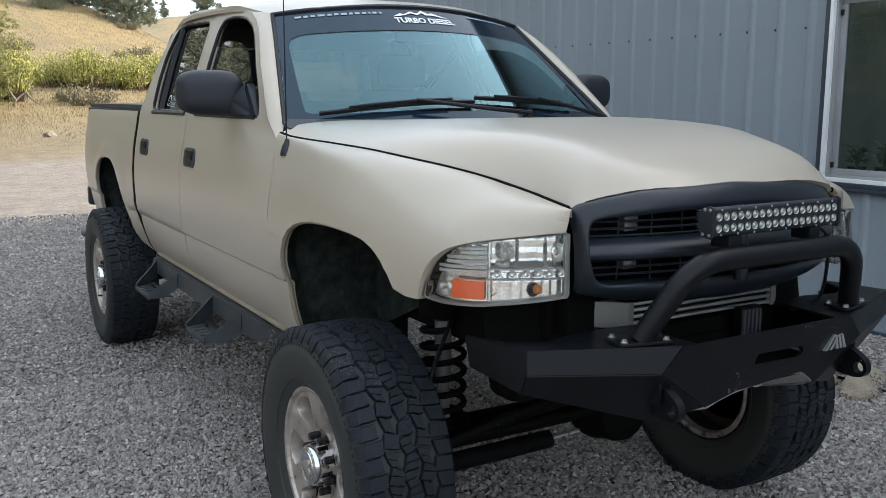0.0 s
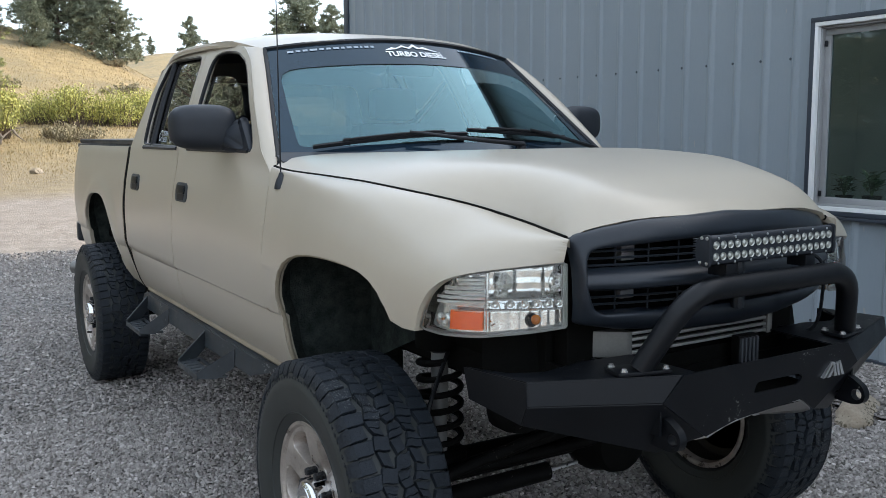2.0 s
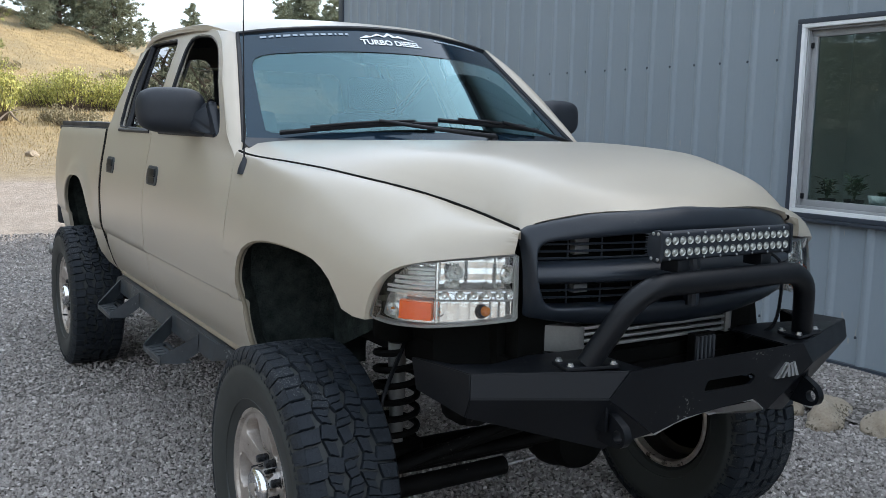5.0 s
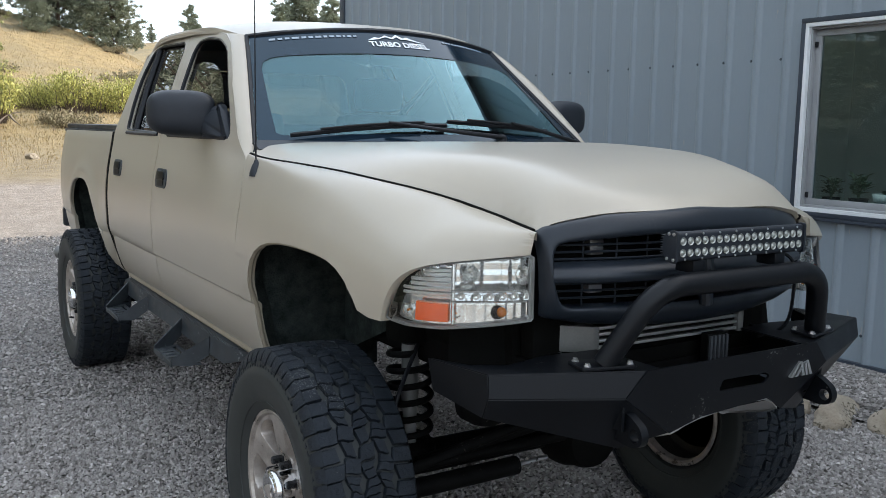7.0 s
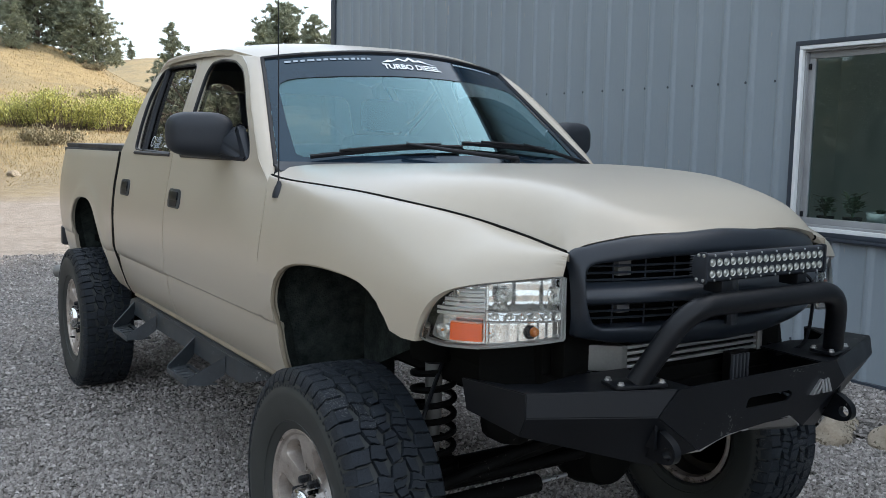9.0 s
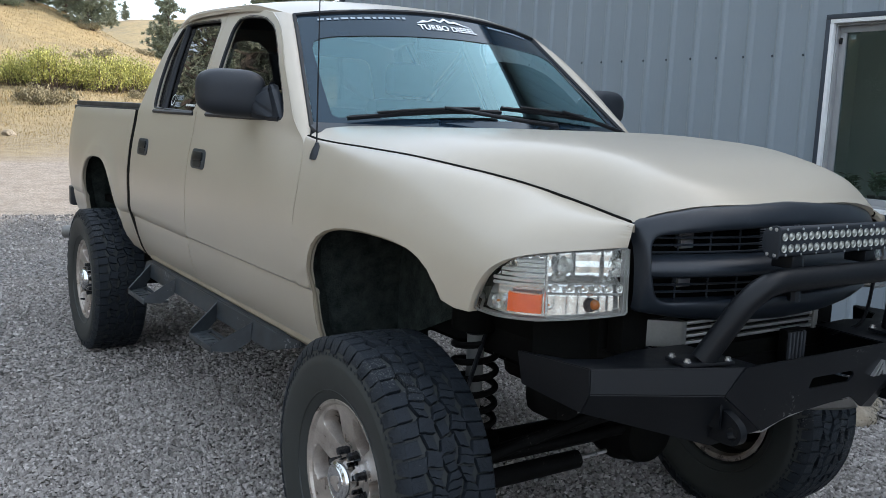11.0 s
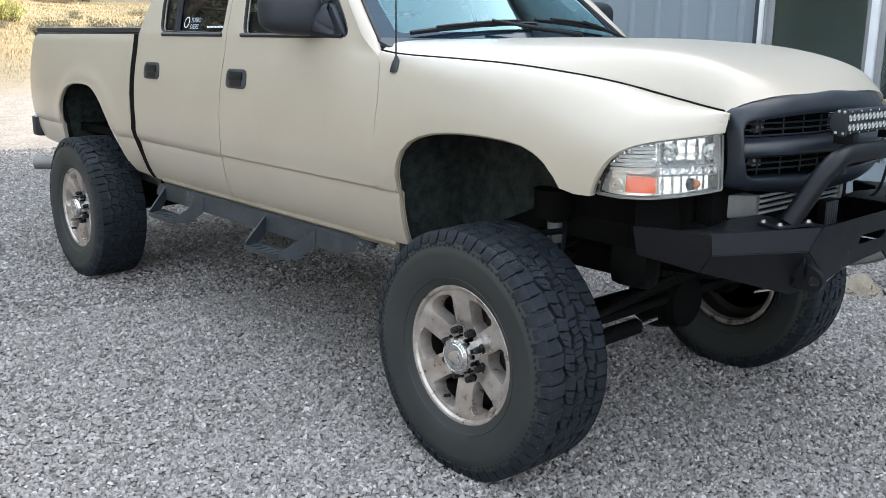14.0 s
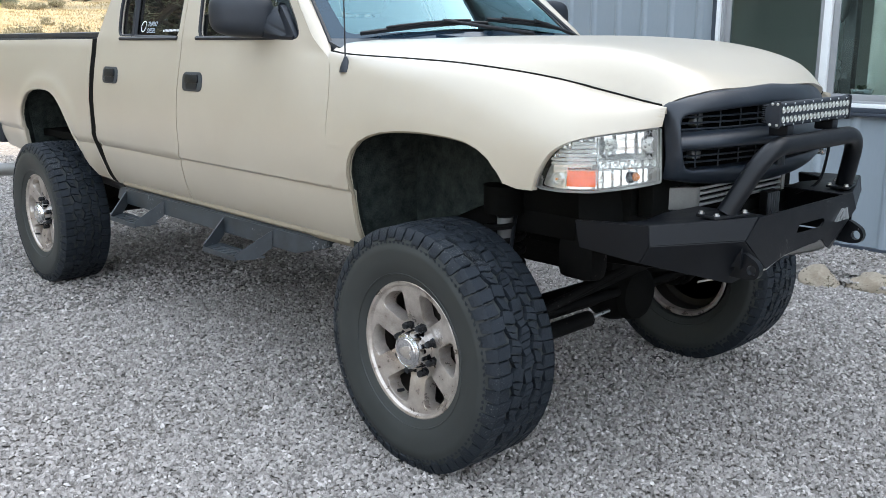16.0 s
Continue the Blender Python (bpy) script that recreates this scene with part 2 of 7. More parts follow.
PAINT = surface("matte_tan_paint", (0.374, 0.325, 0.252), (0.412, 0.361, 0.283), 2.5, 420, (0.31, 0.40), 0, 0.06, 0.0006)
PAINT.node_tree.nodes["Principled BSDF"].inputs["Coat Weight"].default_value = 0.65
PAINT.node_tree.nodes["Principled BSDF"].inputs["Coat Roughness"].default_value = 0.27
PAINT_INSIDE = surface("dark_tan_paint", (0.20, 0.17, 0.12), (0.30, 0.25, 0.18), 8, 90, (0.7, 0.9))
TRIM = surface("black_textured_plastic", (0.008, 0.0105, 0.0145), (0.018, 0.022, 0.029), 7, 380, (0.40, 0.58), 0, 0.25, 0.0006, (0.055, 0.055, 0.055), 300, 0.84, (1, 1, 1), 0.40)
GRILLE = surface("satin_black_grille_paint", (0.009, 0.012, 0.017), (0.016, 0.021, 0.028), 5, 200, (0.28, 0.42), 0, 0.08, 0.0005, (0.05, 0.05, 0.05), 400, 0.84, (1, 1, 1), 0.35)
STEEL = surface("black_powder_coated_steel", (0.0018, 0.0024, 0.0036), (0.0042, 0.0052, 0.0072), 6, 420, (0.36, 0.50), 0.0, 0.30, 0.0008, (0.10, 0.10, 0.095), 110, 0.86, (1, 1, 1), 0.26)
STEP_STEEL = surface("worn_black_step_steel", (0.010, 0.0135, 0.017), (0.036, 0.044, 0.051), 16, 300, (0.36, 0.6), 0.0, 0.3, 0.0008, (0.13, 0.14, 0.145), 90, 0.78)
RUBBER = surface("tyre_rubber", (0.0065, 0.0095, 0.0135), (0.017, 0.0215, 0.0275), 26, 120, (0.48, 0.70), 0, 0.85, 0.0035, (0.075, 0.078, 0.078), 210, 0.80, (1, 1, 1), 0.26)
SIDEWALL = surface("tyre_sidewall_rubber", (0.017, 0.020, 0.019), (0.028, 0.031, 0.029), 4, 200, (0.5, 0.66), 0, 0.12, 0.0005)
SEAL = surface("window_rubber", (0.005, 0.006, 0.008), (0.012, 0.013, 0.016), 8, 200, (0.4, 0.55), 0, 0.15, 0.001, None, 70, 0.72, (1, 1, 1), 0.28)
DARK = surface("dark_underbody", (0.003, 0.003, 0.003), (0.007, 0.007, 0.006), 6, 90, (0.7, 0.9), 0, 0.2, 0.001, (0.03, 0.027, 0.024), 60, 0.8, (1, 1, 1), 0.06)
LINER = surface("fuzzy_black_wheel_liner", (0.008, 0.0115, 0.0105), (0.052, 0.063, 0.058), 24, 150, (0.80, 0.95), 0, 1.0, 0.006, None, 70, 0.7, (1, 1, 1), 0.14)
CHASSIS = surface("greasy_chassis_steel", (0.003, 0.003, 0.003), (0.008, 0.0075, 0.007), 12, 140, (0.5, 0.75), 0.0, 0.25, 0.001, (0.05, 0.045, 0.04), 90, 0.82, (1, 1, 1), 0.07)
ALLOY = surface("dusty_polished_alloy", (0.27, 0.22, 0.185), (0.58, 0.53, 0.48), 16, 240, (0.22, 0.46), 0.65, 0.06, 0.0005)
REFLECTOR = surface("lamp_reflector", (0.66, 0.66, 0.64), (0.86, 0.86, 0.83), 45, 200, (0.08, 0.22), 0.75, 0.0)
FLUTE = surface("satin_lamp_flute", (0.62, 0.62, 0.59), (0.74, 0.74, 0.70), 40, 200, (0.28, 0.40), 0.25, 0.0)
ALLOY_DARK = surface("dark_alloy", (0.018, 0.015, 0.012), (0.05, 0.042, 0.036), 10, 120, (0.5, 0.7), 0.6)
CHROME = surface("chrome", (0.62, 0.63, 0.64), (0.72, 0.73, 0.74), 10, 200, (0.08, 0.16), 1.0, 0.0)
BOLT = surface("zinc_bolt", (0.5, 0.5, 0.5), (0.68, 0.68, 0.67), 30, 200, (0.25, 0.4), 0.9, 0.0)
LUG = surface("black_lug_nut", (0.010, 0.011, 0.013), (0.022, 0.024, 0.027), 20, 200, (0.2, 0.35), 0.3, 0.0)
ALUMINIUM = surface("raw_aluminium", (0.40, 0.40, 0.39), (0.56, 0.56, 0.55), 12, 240, (0.35, 0.5), 0.85, 0.1)
TANK = surface("dull_cast_aluminium", (0.17, 0.165, 0.155), (0.27, 0.265, 0.25), 9, 160, (0.45, 0.65), 0.5, 0.15)
SHOCK = surface("grey_shock_paint", (0.21, 0.21, 0.20), (0.31, 0.31, 0.295), 12, 120, (0.4, 0.6), 0.2)
AMBER = surface("amber_reflector", (0.75, 0.10, 0.015), (0.85, 0.14, 0.02), 30, 300, (0.15, 0.25), 0, 0.4, 0.0008)
AMBER_BULB = surface("amber_bulb", (0.45, 0.12, 0.02), (0.6, 0.2, 0.04), 30, 300, (0.1, 0.2), 0, 0)
RED_LENS = surface("red_lamp_lens", (0.20, 0.008, 0.008), (0.28, 0.012, 0.012), 20, 200, (0.12, 0.2), 0, 0.1)
SEAT = surface("charcoal_seat_cloth", (0.03, 0.034, 0.04), (0.06, 0.064, 0.07), 8, 400, (0.85, 0.95), 0, 0.4, 0.001)
DASH = surface("dark_dash_plastic", (0.02, 0.022, 0.026), (0.035, 0.037, 0.04), 8, 300, (0.55, 0.7), 0, 0.2)
HEADLINER = surface("grey_headliner", (0.20, 0.20, 0.19), (0.27, 0.27, 0.26), 8, 400, (0.85, 0.95), 0, 0.2)
GREY_DECAL = surface("faded_grey_lettering", (0.26, 0.31, 0.36), (0.34, 0.39, 0.44), 20, 200, (0.4, 0.5), 0, 0)
WHITE_DECAL = surface("white_vinyl_lettering", (0.74, 0.77, 0.78), (0.80, 0.82, 0.83), 20, 200, (0.4, 0.5), 0, 0)
LED_WHITE = surface("led_reflector", (0.33, 0.34, 0.31), (0.44, 0.45, 0.41), 30, 200, (0.3, 0.45), 0.6, 0.0)
LENS = pane("lamp_lens", (0.96, 0.97, 0.96), 0.01, 0.01, 1.0)
GLASSY = surface("bulb_glass", (0.5, 0.5, 0.5), (0.6, 0.6, 0.6), 20, 100, (0.05, 0.1), 0.6, 0)
BANNER = surface("glossy_dark_sun_strip", (0.006, 0.014, 0.024), (0.010, 0.020, 0.032), 6, 200, (0.06, 0.10), 0, 0, 0.001, None, 70, 0.7, (1, 1, 1), 0.42)
BANNER.node_tree.nodes["Principled BSDF"].inputs["Specular Tint"].default_value = (0.55, 0.82, 1.0, 1)
WINDSHIELD = pane("windshield_glass", (0.66, 0.74, 0.74), 0.012, 0.012, 2.45, (0.54, 0.90, 0.98))
REAR_GLASS = pane("rear_window_glass", (0.17, 0.19, 0.19), 0.01, 0.03)
CAB_GLASS = pane("clear_door_glass", (0.55, 0.62, 0.58), 0.01, 0.02, 1.2)
SIDE_GLASS = pane("smoked_side_glass", (0.045, 0.06, 0.055), 0.01, 0.04, 1.25)
HOUSE_GLASS = pane("house_window_glass", (0.62, 0.75, 0.76), 0.005, 0.02, 0.50)
VINYL = surface("white_window_vinyl", (0.70, 0.71, 0.71), (0.78, 0.79, 0.79), 5, 200, (0.35, 0.5), 0, 0.05)
GREY_VINYL = surface("grey_window_sash", (0.25, 0.255, 0.26), (0.31, 0.315, 0.32), 5, 200, (0.4, 0.55), 0, 0.05)
CURTAIN = surface("pale_linen_curtain", (0.56, 0.55, 0.51), (0.66, 0.65, 0.61), 4, 300, (0.85, 0.95), 0, 0.3)
TRIM_BLUE = surface("dark_trim_metal", (0.035, 0.045, 0.060), (0.05, 0.06, 0.078), 3, 120, (0.35, 0.5), 0.2, 0.06)
SIDING = surface("blue_grey_ribbed_steel", (0.213, 0.251, 0.281), (0.253, 0.291, 0.320), 0.8, 60, (0.36, 0.50), 0.0, 0.05, 0.0006, (0.30, 0.30, 0.29), 30, 0.82, (1, 1, 0.25))
CONCRETE = surface("weathered_concrete", (0.16, 0.145, 0.125), (0.27, 0.25, 0.22), 5, 90, (0.8, 0.95), 0, 0.5, 0.003)
ROOFING = surface("roof_steel", (0.12, 0.14, 0.16), (0.17, 0.19, 0.21), 1, 60, (0.4, 0.55))
PLASTER = surface("white_room_paint", (0.62, 0.62, 0.60), (0.70, 0.70, 0.68), 2, 120, (0.7, 0.85))
ROCK = surface("lichen_sandstone", (0.22, 0.17, 0.115), (0.40, 0.35, 0.28), 7, 70, (0.8, 0.95), 0, 0.8, 0.008, (0.12, 0.098, 0.065), 60, 0.62)
POT = surface("glazed_grey_pot", (0.13, 0.14, 0.145), (0.19, 0.20, 0.205), 10, 120, (0.3, 0.5))
IRON = surface("black_wrought_iron", (0.012, 0.012, 0.013), (0.025, 0.025, 0.026), 14, 160, (0.5, 0.7), 0.4, 0.3)
BARK = surface("grey_brown_bark", (0.07, 0.05, 0.038), (0.15, 0.115, 0.09), 6, 40, (0.85, 0.95), 0, 0.9, 0.01)
DEADWOOD = surface("bleached_dead_wood", (0.16, 0.13, 0.10), (0.28, 0.24, 0.20), 6, 60, (0.85, 0.95), 0, 0.7, 0.006)


def leaf_mat(name, a, b, rough=0.65):
    m, nt, p = nodes_of(name)
    g = nt.nodes.new("ShaderNodeNewGeometry")
    nt.links.new(ramp(nt, g.outputs["Random Per Island"], [(0.0, a), (1.0, b)]), p.inputs["Base Color"])
    p.inputs["Roughness"].default_value = rough
    return m


# needle colours are lightened and greyed to hold the haze of distance
NEEDLES = leaf_mat("pine_needles", (0.11, 0.13, 0.088), (0.30, 0.325, 0.225))
YOUNG_NEEDLES = leaf_mat("yellow_green_needles", (0.12, 0.14, 0.045), (0.38, 0.38, 0.13))
WILLOW = leaf_mat("yellowing_willow_leaves", (0.21, 0.23, 0.052), (0.56, 0.53, 0.155))
SAGE = leaf_mat("sage_leaves", (0.19, 0.165, 0.10), (0.34, 0.29, 0.175))
STRAW = leaf_mat("dry_grass_blades", (0.24, 0.175, 0.08), (0.44, 0.335, 0.17))
# near-black greens put the silhouettes' shade into the leaf colour
HOUSE_LEAF = leaf_mat("houseplant_leaves", (0.008, 0.018, 0.008), (0.022, 0.042, 0.018))


def gravel_ground():
    """Crushed grey gravel in the yard, running out into bare dry earth and tawny grass."""
    m, nt, p = nodes_of("gravel_and_dry_grass")
    vec = coords(nt)
    cells = add(nt, "ShaderNodeTexVoronoi", Scale=62.0)
    nt.links.new(vec, cells.inputs["Vector"])
    hue = nt.nodes.new("ShaderNodeSeparateColor")
    nt.links.new(cells.outputs["Color"], hue.inputs[0])
    stones = ramp(nt, hue.outputs[0], [(0.0, (0.045, 0.041, 0.038)), (0.4, (0.125, 0.115, 0.106)), (0.75, (0.23, 0.212, 0.197)), (1.0, (0.36, 0.333, 0.310))])
    pale = ramp(nt, hue.outputs[0], [(0.0, (0.16, 0.132, 0.108)), (0.5, (0.29, 0.246, 0.205)), (1.0, (0.44, 0.384, 0.330))])
    pale = blend(nt, ramp(nt, noise_tex(nt, vec, 2.2, 7, 0.7), [(0.42, 0.0), (0.66, 0.55)]), pale, (0.15, 0.122, 0.098))
    patches = noise_tex(nt, vec, 0.5, 5)
    stones = blend(nt, ramp(nt, patches, [(0.45, 0.0), (0.75, 0.35)]), stones, (0.34, 0.28, 0.22))
    grass_n = noise_tex(nt, vec, 1.4, 8, 0.7)
    grass = ramp(nt, grass_n, [(0.25, (0.17, 0.125, 0.06)), (0.5, (0.29, 0.215, 0.105)), (0.75, (0.40, 0.305, 0.155))])
    grass = blend(nt, ramp(nt, noise_tex(nt, vec, 0.22, 6, 0.65), [(0.46, 0.0), (0.62, 0.7)]), grass, (0.20, 0.165, 0.095))
    earth = ramp(nt, noise_tex(nt, vec, 3.0, 8, 0.7), [(0.3, (0.175, 0.138, 0.082)), (0.7, (0.30, 0.240, 0.150))])
    pos = nt.nodes.new("ShaderNodeSeparateXYZ")
    g = nt.nodes.new("ShaderNodeNewGeometry")
    nt.links.new(g.outputs["Position"], pos.inputs[0])
    wob = noise_tex(nt, vec, 0.25, 4)

    def edge(start, width):
        a = nt.nodes.new("ShaderNodeMath")
        a.operation = "MULTIPLY_ADD"
        nt.links.new(wob, a.inputs[0])
        a.inputs[1].default_value = -7.0
        nt.links.new(pos.outputs[1], a.inputs[2])
        b = nt.nodes.new("ShaderNodeMapRange")
        b.inputs[1].default_value, b.inputs[2].default_value = start - 3.5, start - 3.5 + width
        nt.links.new(a.outputs[0], b.inputs[0])
        return b.outputs[0]

    # the unseen west side is made paler to bounce light on to the truck
    west = nt.nodes.new("ShaderNodeMapRange")
    west.inputs[1].default_value, west.inputs[2].default_value = -3.2, -4.4
    nt.links.new(pos.outputs[0], west.inputs[0])
    col = blend(nt, edge(9.0, 2.5), blend(nt, west.outputs[0], stones, pale), pale)
    col = blend(nt, edge(19.5, 2.5), col, earth)
    col = blend(nt, edge(23.5, 7.0), col, grass)
    nt.links.new(col, p.inputs["Base Color"])
    p.inputs["Roughness"].default_value = 0.9
    b1 = bump(nt, p, cells.outputs["Distance"], 0.9, 0.012)
    b1.invert = True
    return m


GROUND = gravel_ground()


def stone_mat():
    m, nt, p = nodes_of("crushed_gravel")
    g = nt.nodes.new("ShaderNodeNewGeometry")
    tone = ramp(nt, g.outputs["Random Per Island"], [(0.0, (0.13, 0.118, 0.108)), (0.22, (0.25, 0.227, 0.210)), (0.60, (0.335, 0.307, 0.285)), (0.90, (0.41, 0.377, 0.352)), (1.0, (0.60, 0.558, 0.524))])
    n = noise_tex(nt, coords(nt), 160, 4)
    col = blend(nt, ramp(nt, n, [(0.3, 0.0), (0.8, 0.35)]), tone, (0.16, 0.14, 0.12))
    nt.links.new(col, p.inputs["Base Color"])
    p.inputs["Roughness"].default_value = 0.85
    return m


STONES = stone_mat()

# ---- the ground: a gravel yard running out to a hillside ----
STAND = Vector((-1.9, -2.4, 0))


def hill(x, y):
    """Height of the land: a level yard, a rising dry bank, a grassy hill whose shoulder falls off, and a far ridge."""
    dx, dy = x - STAND.x, y - STAND.y
    r = math.hypot(dx, dy)
    az = math.degrees(math.atan2(dx, dy))
    if r < 12:
        return 0.0
    base = curve_at([(0, 0), (22, 0), (34, 1.05), (45, 2.0), (60, 2.9), (110, 5.0), (600, 12.0)], r)
    top = curve_at([(-60, 8), (-20, 10), (4, 9.2), (9, 8.1), (12, 6.6), (14, 5.1), (17, 3.9), (25, 3.4), (70, 2.0)], az)
    near = max(0.0, top - 3.2) * math.exp(-(((r - 78) / 17) ** 2))
    far = curve_at([(-60, 8), (10, 10), (15, 12.5), (30, 14), (60, 8)], az) * math.exp(-(((r - 215) / 60) ** 2))
    rough = 0.35 * min(1, max(0, (r - 24) / 20)) * noise.noise(Vector((x * 0.13, y * 0.13, 3.1)))
    rough += 0.10 * min(1, max(0, (r - 20) / 8)) * noise.noise(Vector((x * 0.6, y * 0.6, 9.1)))
    return base + near + far + rough


def make_ground():
    bm = bmesh.new()
    radii = [0.0, 2, 4, 6, 8, 10, 12, 14, 16, 18] + [18 + 0.7 * k for k in range(1, 110)] + [95 * 1.06**k for k in range(1, 50)]
    angles = []
    a = -180.0
    while a < 180:
        angles.append(a)
        a += 0.55 if -6 <= a < 42 else 6.0
    centre = bm.verts.new((STAND.x, STAND.y, 0))
    prev = None
    for r in radii[1:]:
        ring = []
        for a in angles:
            x, y = STAND.x + r * math.sin(radians(a)), STAND.y + r * math.cos(radians(a))
            ring.append(bm.verts.new((x, y, hill(x, y) - 0.004)))
        n = len(ring)
        for k in range(n):
            if prev is None:
                bm.faces.new((centre, ring[(k + 1) % n], ring[k]))
            else:
                bm.faces.new((prev[k], prev[(k + 1) % n], ring[(k + 1) % n], ring[k]))
        prev = ring
    bmesh.ops.recalc_face_normals(bm, faces=bm.faces)
    return tagged(link("ground", bm, GROUND, sharp=0), "grey gravel yard running out into dry tawny grassland", "ground", kind="structure")


ground = make_ground()
for poly in ground.data.polygons:
    poly.use_smooth = True

# ---- the steel-sided building ----
WALL_X, WALL_Y0, WALL_Y1, EAVE = 3.135, -9.0, 8.1, 4.5
WIN_Y0, WIN_Y1, WIN_Z0, WIN_Z1 = -0.258, 1.345, 0.950, 2.145


RIB = 0.2345


def ribbed(y0, y1, z0, z1, x=WALL_X, phase=1.4775):
    """One stretch of ribbed steel siding facing -x: flat pans, a rounded rib at each pitch and its folded back."""
    bm = bmesh.new()
    pitch, xs = RIB, []
    k = math.floor((y0 - phase) / pitch) - 1
    while phase + k * pitch < y1 + pitch:
        c = phase + k * pitch
        xs += [(c + d, h) for d, h in ((-0.036, 0.0), (-0.031, 0.001), (-0.026, 0.004), (-0.017, 0.014), (-0.012, 0.0172), (-0.006, 0.0185), (0.006, 0.0185), (0.012, 0.0172), (0.017, 0.014), (0.026, 0.004), (0.031, 0.001), (0.036, 0.0))]
        k += 1
    row = [(y0, 0.0)] + [(y, d) for y, d in xs if y0 < y < y1] + [(y1, 0.0)]
    low = [bm.verts.new((x - d, y, z0)) for y, d in row]
    high = [bm.verts.new((x - d, y, z1)) for y, d in row]
    bl = bm.verts.new((x + 0.12, y0, z0)), bm.verts.new((x + 0.12, y1, z0))
    bh = bm.verts.new((x + 0.12, y0, z1)), bm.verts.new((x + 0.12, y1, z1))
    for i in range(len(row) - 1):
        bm.faces.new((low[i], low[i + 1], high[i + 1], high[i]))
    bm.faces.new((bl[0], bl[1], bh[1], bh[0]))
    bm.faces.new([*low, bl[1], bl[0]])
    bm.faces.new([*high, bh[1], bh[0]])
    bm.faces.new((low[0], high[0], bh[0], bl[0]))
    bm.faces.new((low[-1], high[-1], bh[1], bl[1]))
    bmesh.ops.recalc_face_normals(bm, faces=bm.faces)
    return bm


wall = tagged(new("wall_west"), "blue-grey ribbed steel siding on a workshop wall", "wall", kind="structure")
for y0, y1, z0, z1 in ((WALL_Y0, WIN_Y0, 0.06, EAVE), (WIN_Y1, WALL_Y1, 0.06, EAVE), (WIN_Y0, WIN_Y1, 0.06, WIN_Z0), (WIN_Y0, WIN_Y1, WIN_Z1, EAVE)):
    part("siding", ribbed(y0, y1, z0, z1), SIDING, wall, sharp=20)
# screws through the siding beside each rib
b = bmesh.new()
lathe(b, [(0.0005, -0.006), (0.006, -0.005), (0.0062, -0.002), (0.0095, -0.001), (0.0095, 0.0)], 8, "x")
screw = part("screw", b, TRIM_BLUE, wall)
screw.matrix_basis = pose(WALL_X, -0.9, 1.92)
for z in (0.25, 1.92, 3.3):
    for k in range(-3, 29):
        y = 1.5225 + k * RIB
        if WIN_Y0 - 0.1 < y < WIN_Y1 + 0.1 and WIN_Z0 < z < WIN_Z1:
            continue
        s = new("screw", screw.data)
        s.parent, s.matrix_basis = wall, pose(WALL_X, y, z)
# the other walls, the gables and the roof close the building
b = bmesh.new()
RIDGE_X, RIDGE_Z = WALL_X + 4.5, EAVE + 4.5 * 0.457
gable = [(WALL_X + 0.125, 0.0), (WALL_X + 9.0, 0.0), (WALL_X + 9.0, EAVE), (RIDGE_X, RIDGE_Z), (WALL_X + 0.125, EAVE + 0.05)]
prism(b, gable, "y", WALL_Y1 - 0.14, WALL_Y1)
tagged(link("wall_north", b, SIDING), "blue-grey steel gable wall of the workshop", "wall", kind="structure")
b = bmesh.new()
prism(b, gable, "y", WALL_Y0, WALL_Y0 + 0.14)
tagged(link("wall_south", b, SIDING), "blue-grey steel gable wall of the workshop", "wall", kind="structure")
b = bmesh.new()
box(b, (WALL_X + 8.86, WALL_Y0 + 0.15, 0), (WALL_X + 9.0, WALL_Y1 - 0.15, EAVE))
tagged(link("wall_east", b, SIDING), "blue-grey steel back wall of the workshop", "wall", kind="structure")
b = bmesh.new()
for s in (-1, 1):
    e = RIDGE_X + s * 4.75
    ez = RIDGE_Z - 4.75 * 0.457
    prism(b, [(e, ez + 0.02), (RIDGE_X, RIDGE_Z + 0.02), (RIDGE_X, RIDGE_Z + 0.10), (e, ez + 0.10)], "y", WALL_Y0 - 0.25, WALL_Y1 + 0.03)
tagged(link("roof", b, ROOFING), "dark steel gable roof of the workshop", "roof", kind="structure")
b = bmesh.new()
box(b, (WALL_X - 0.022, WALL_Y1 - 0.10, 0.06), (WALL_X - 0.003, WALL_Y1 + 0.022, EAVE), 0.003)
box(b, (WALL_X - 0.022, WALL_Y1 + 0.003, 0.06), (WALL_X + 0.10, WALL_Y1 + 0.022, EAVE), 0.003)
tagged(link("corner_trim", b, TRIM_BLUE), "dark folded steel corner trim", "trim", kind="structure")
b = bmesh.new()
box(b, (WALL_X - 0.030, WALL_Y0, 0.035), (WALL_X + 0.1, WALL_Y1, 0.085), 0.004)
tagged(link("base_trim", b, TRIM_BLUE), "dark steel base trim under the siding", "trim", kind="structure")
b = bmesh.new()
box(b, (WALL_X - 0.012, WALL_Y0, -0.3), (WALL_X + 0.12, WALL_Y1 - 0.01, 0.034), 0.004)
tagged(link("foundation", b, CONCRETE), "weathered concrete footing below the siding", "foundation", kind="structure")

# the sliding window
win = tagged(new("window_1"), "white vinyl sliding window in a dark steel surround", "window", kind="structure")


def surround(bm, y0, y1, z0, z1, w, x0, x1, bevel=0.003):
    box(bm, (x0, y0, z0), (x1, y1, z0 + w), bevel)
    box(bm, (x0, y0, z1 - w), (x1, y1, z1), bevel)
    box(bm, (x0, y0, z0 + w), (x1, y0 + w, z1 - w), bevel)
    box(bm, (x0, y1 - w, z0 + w), (x1, y1, z1 - w), bevel)


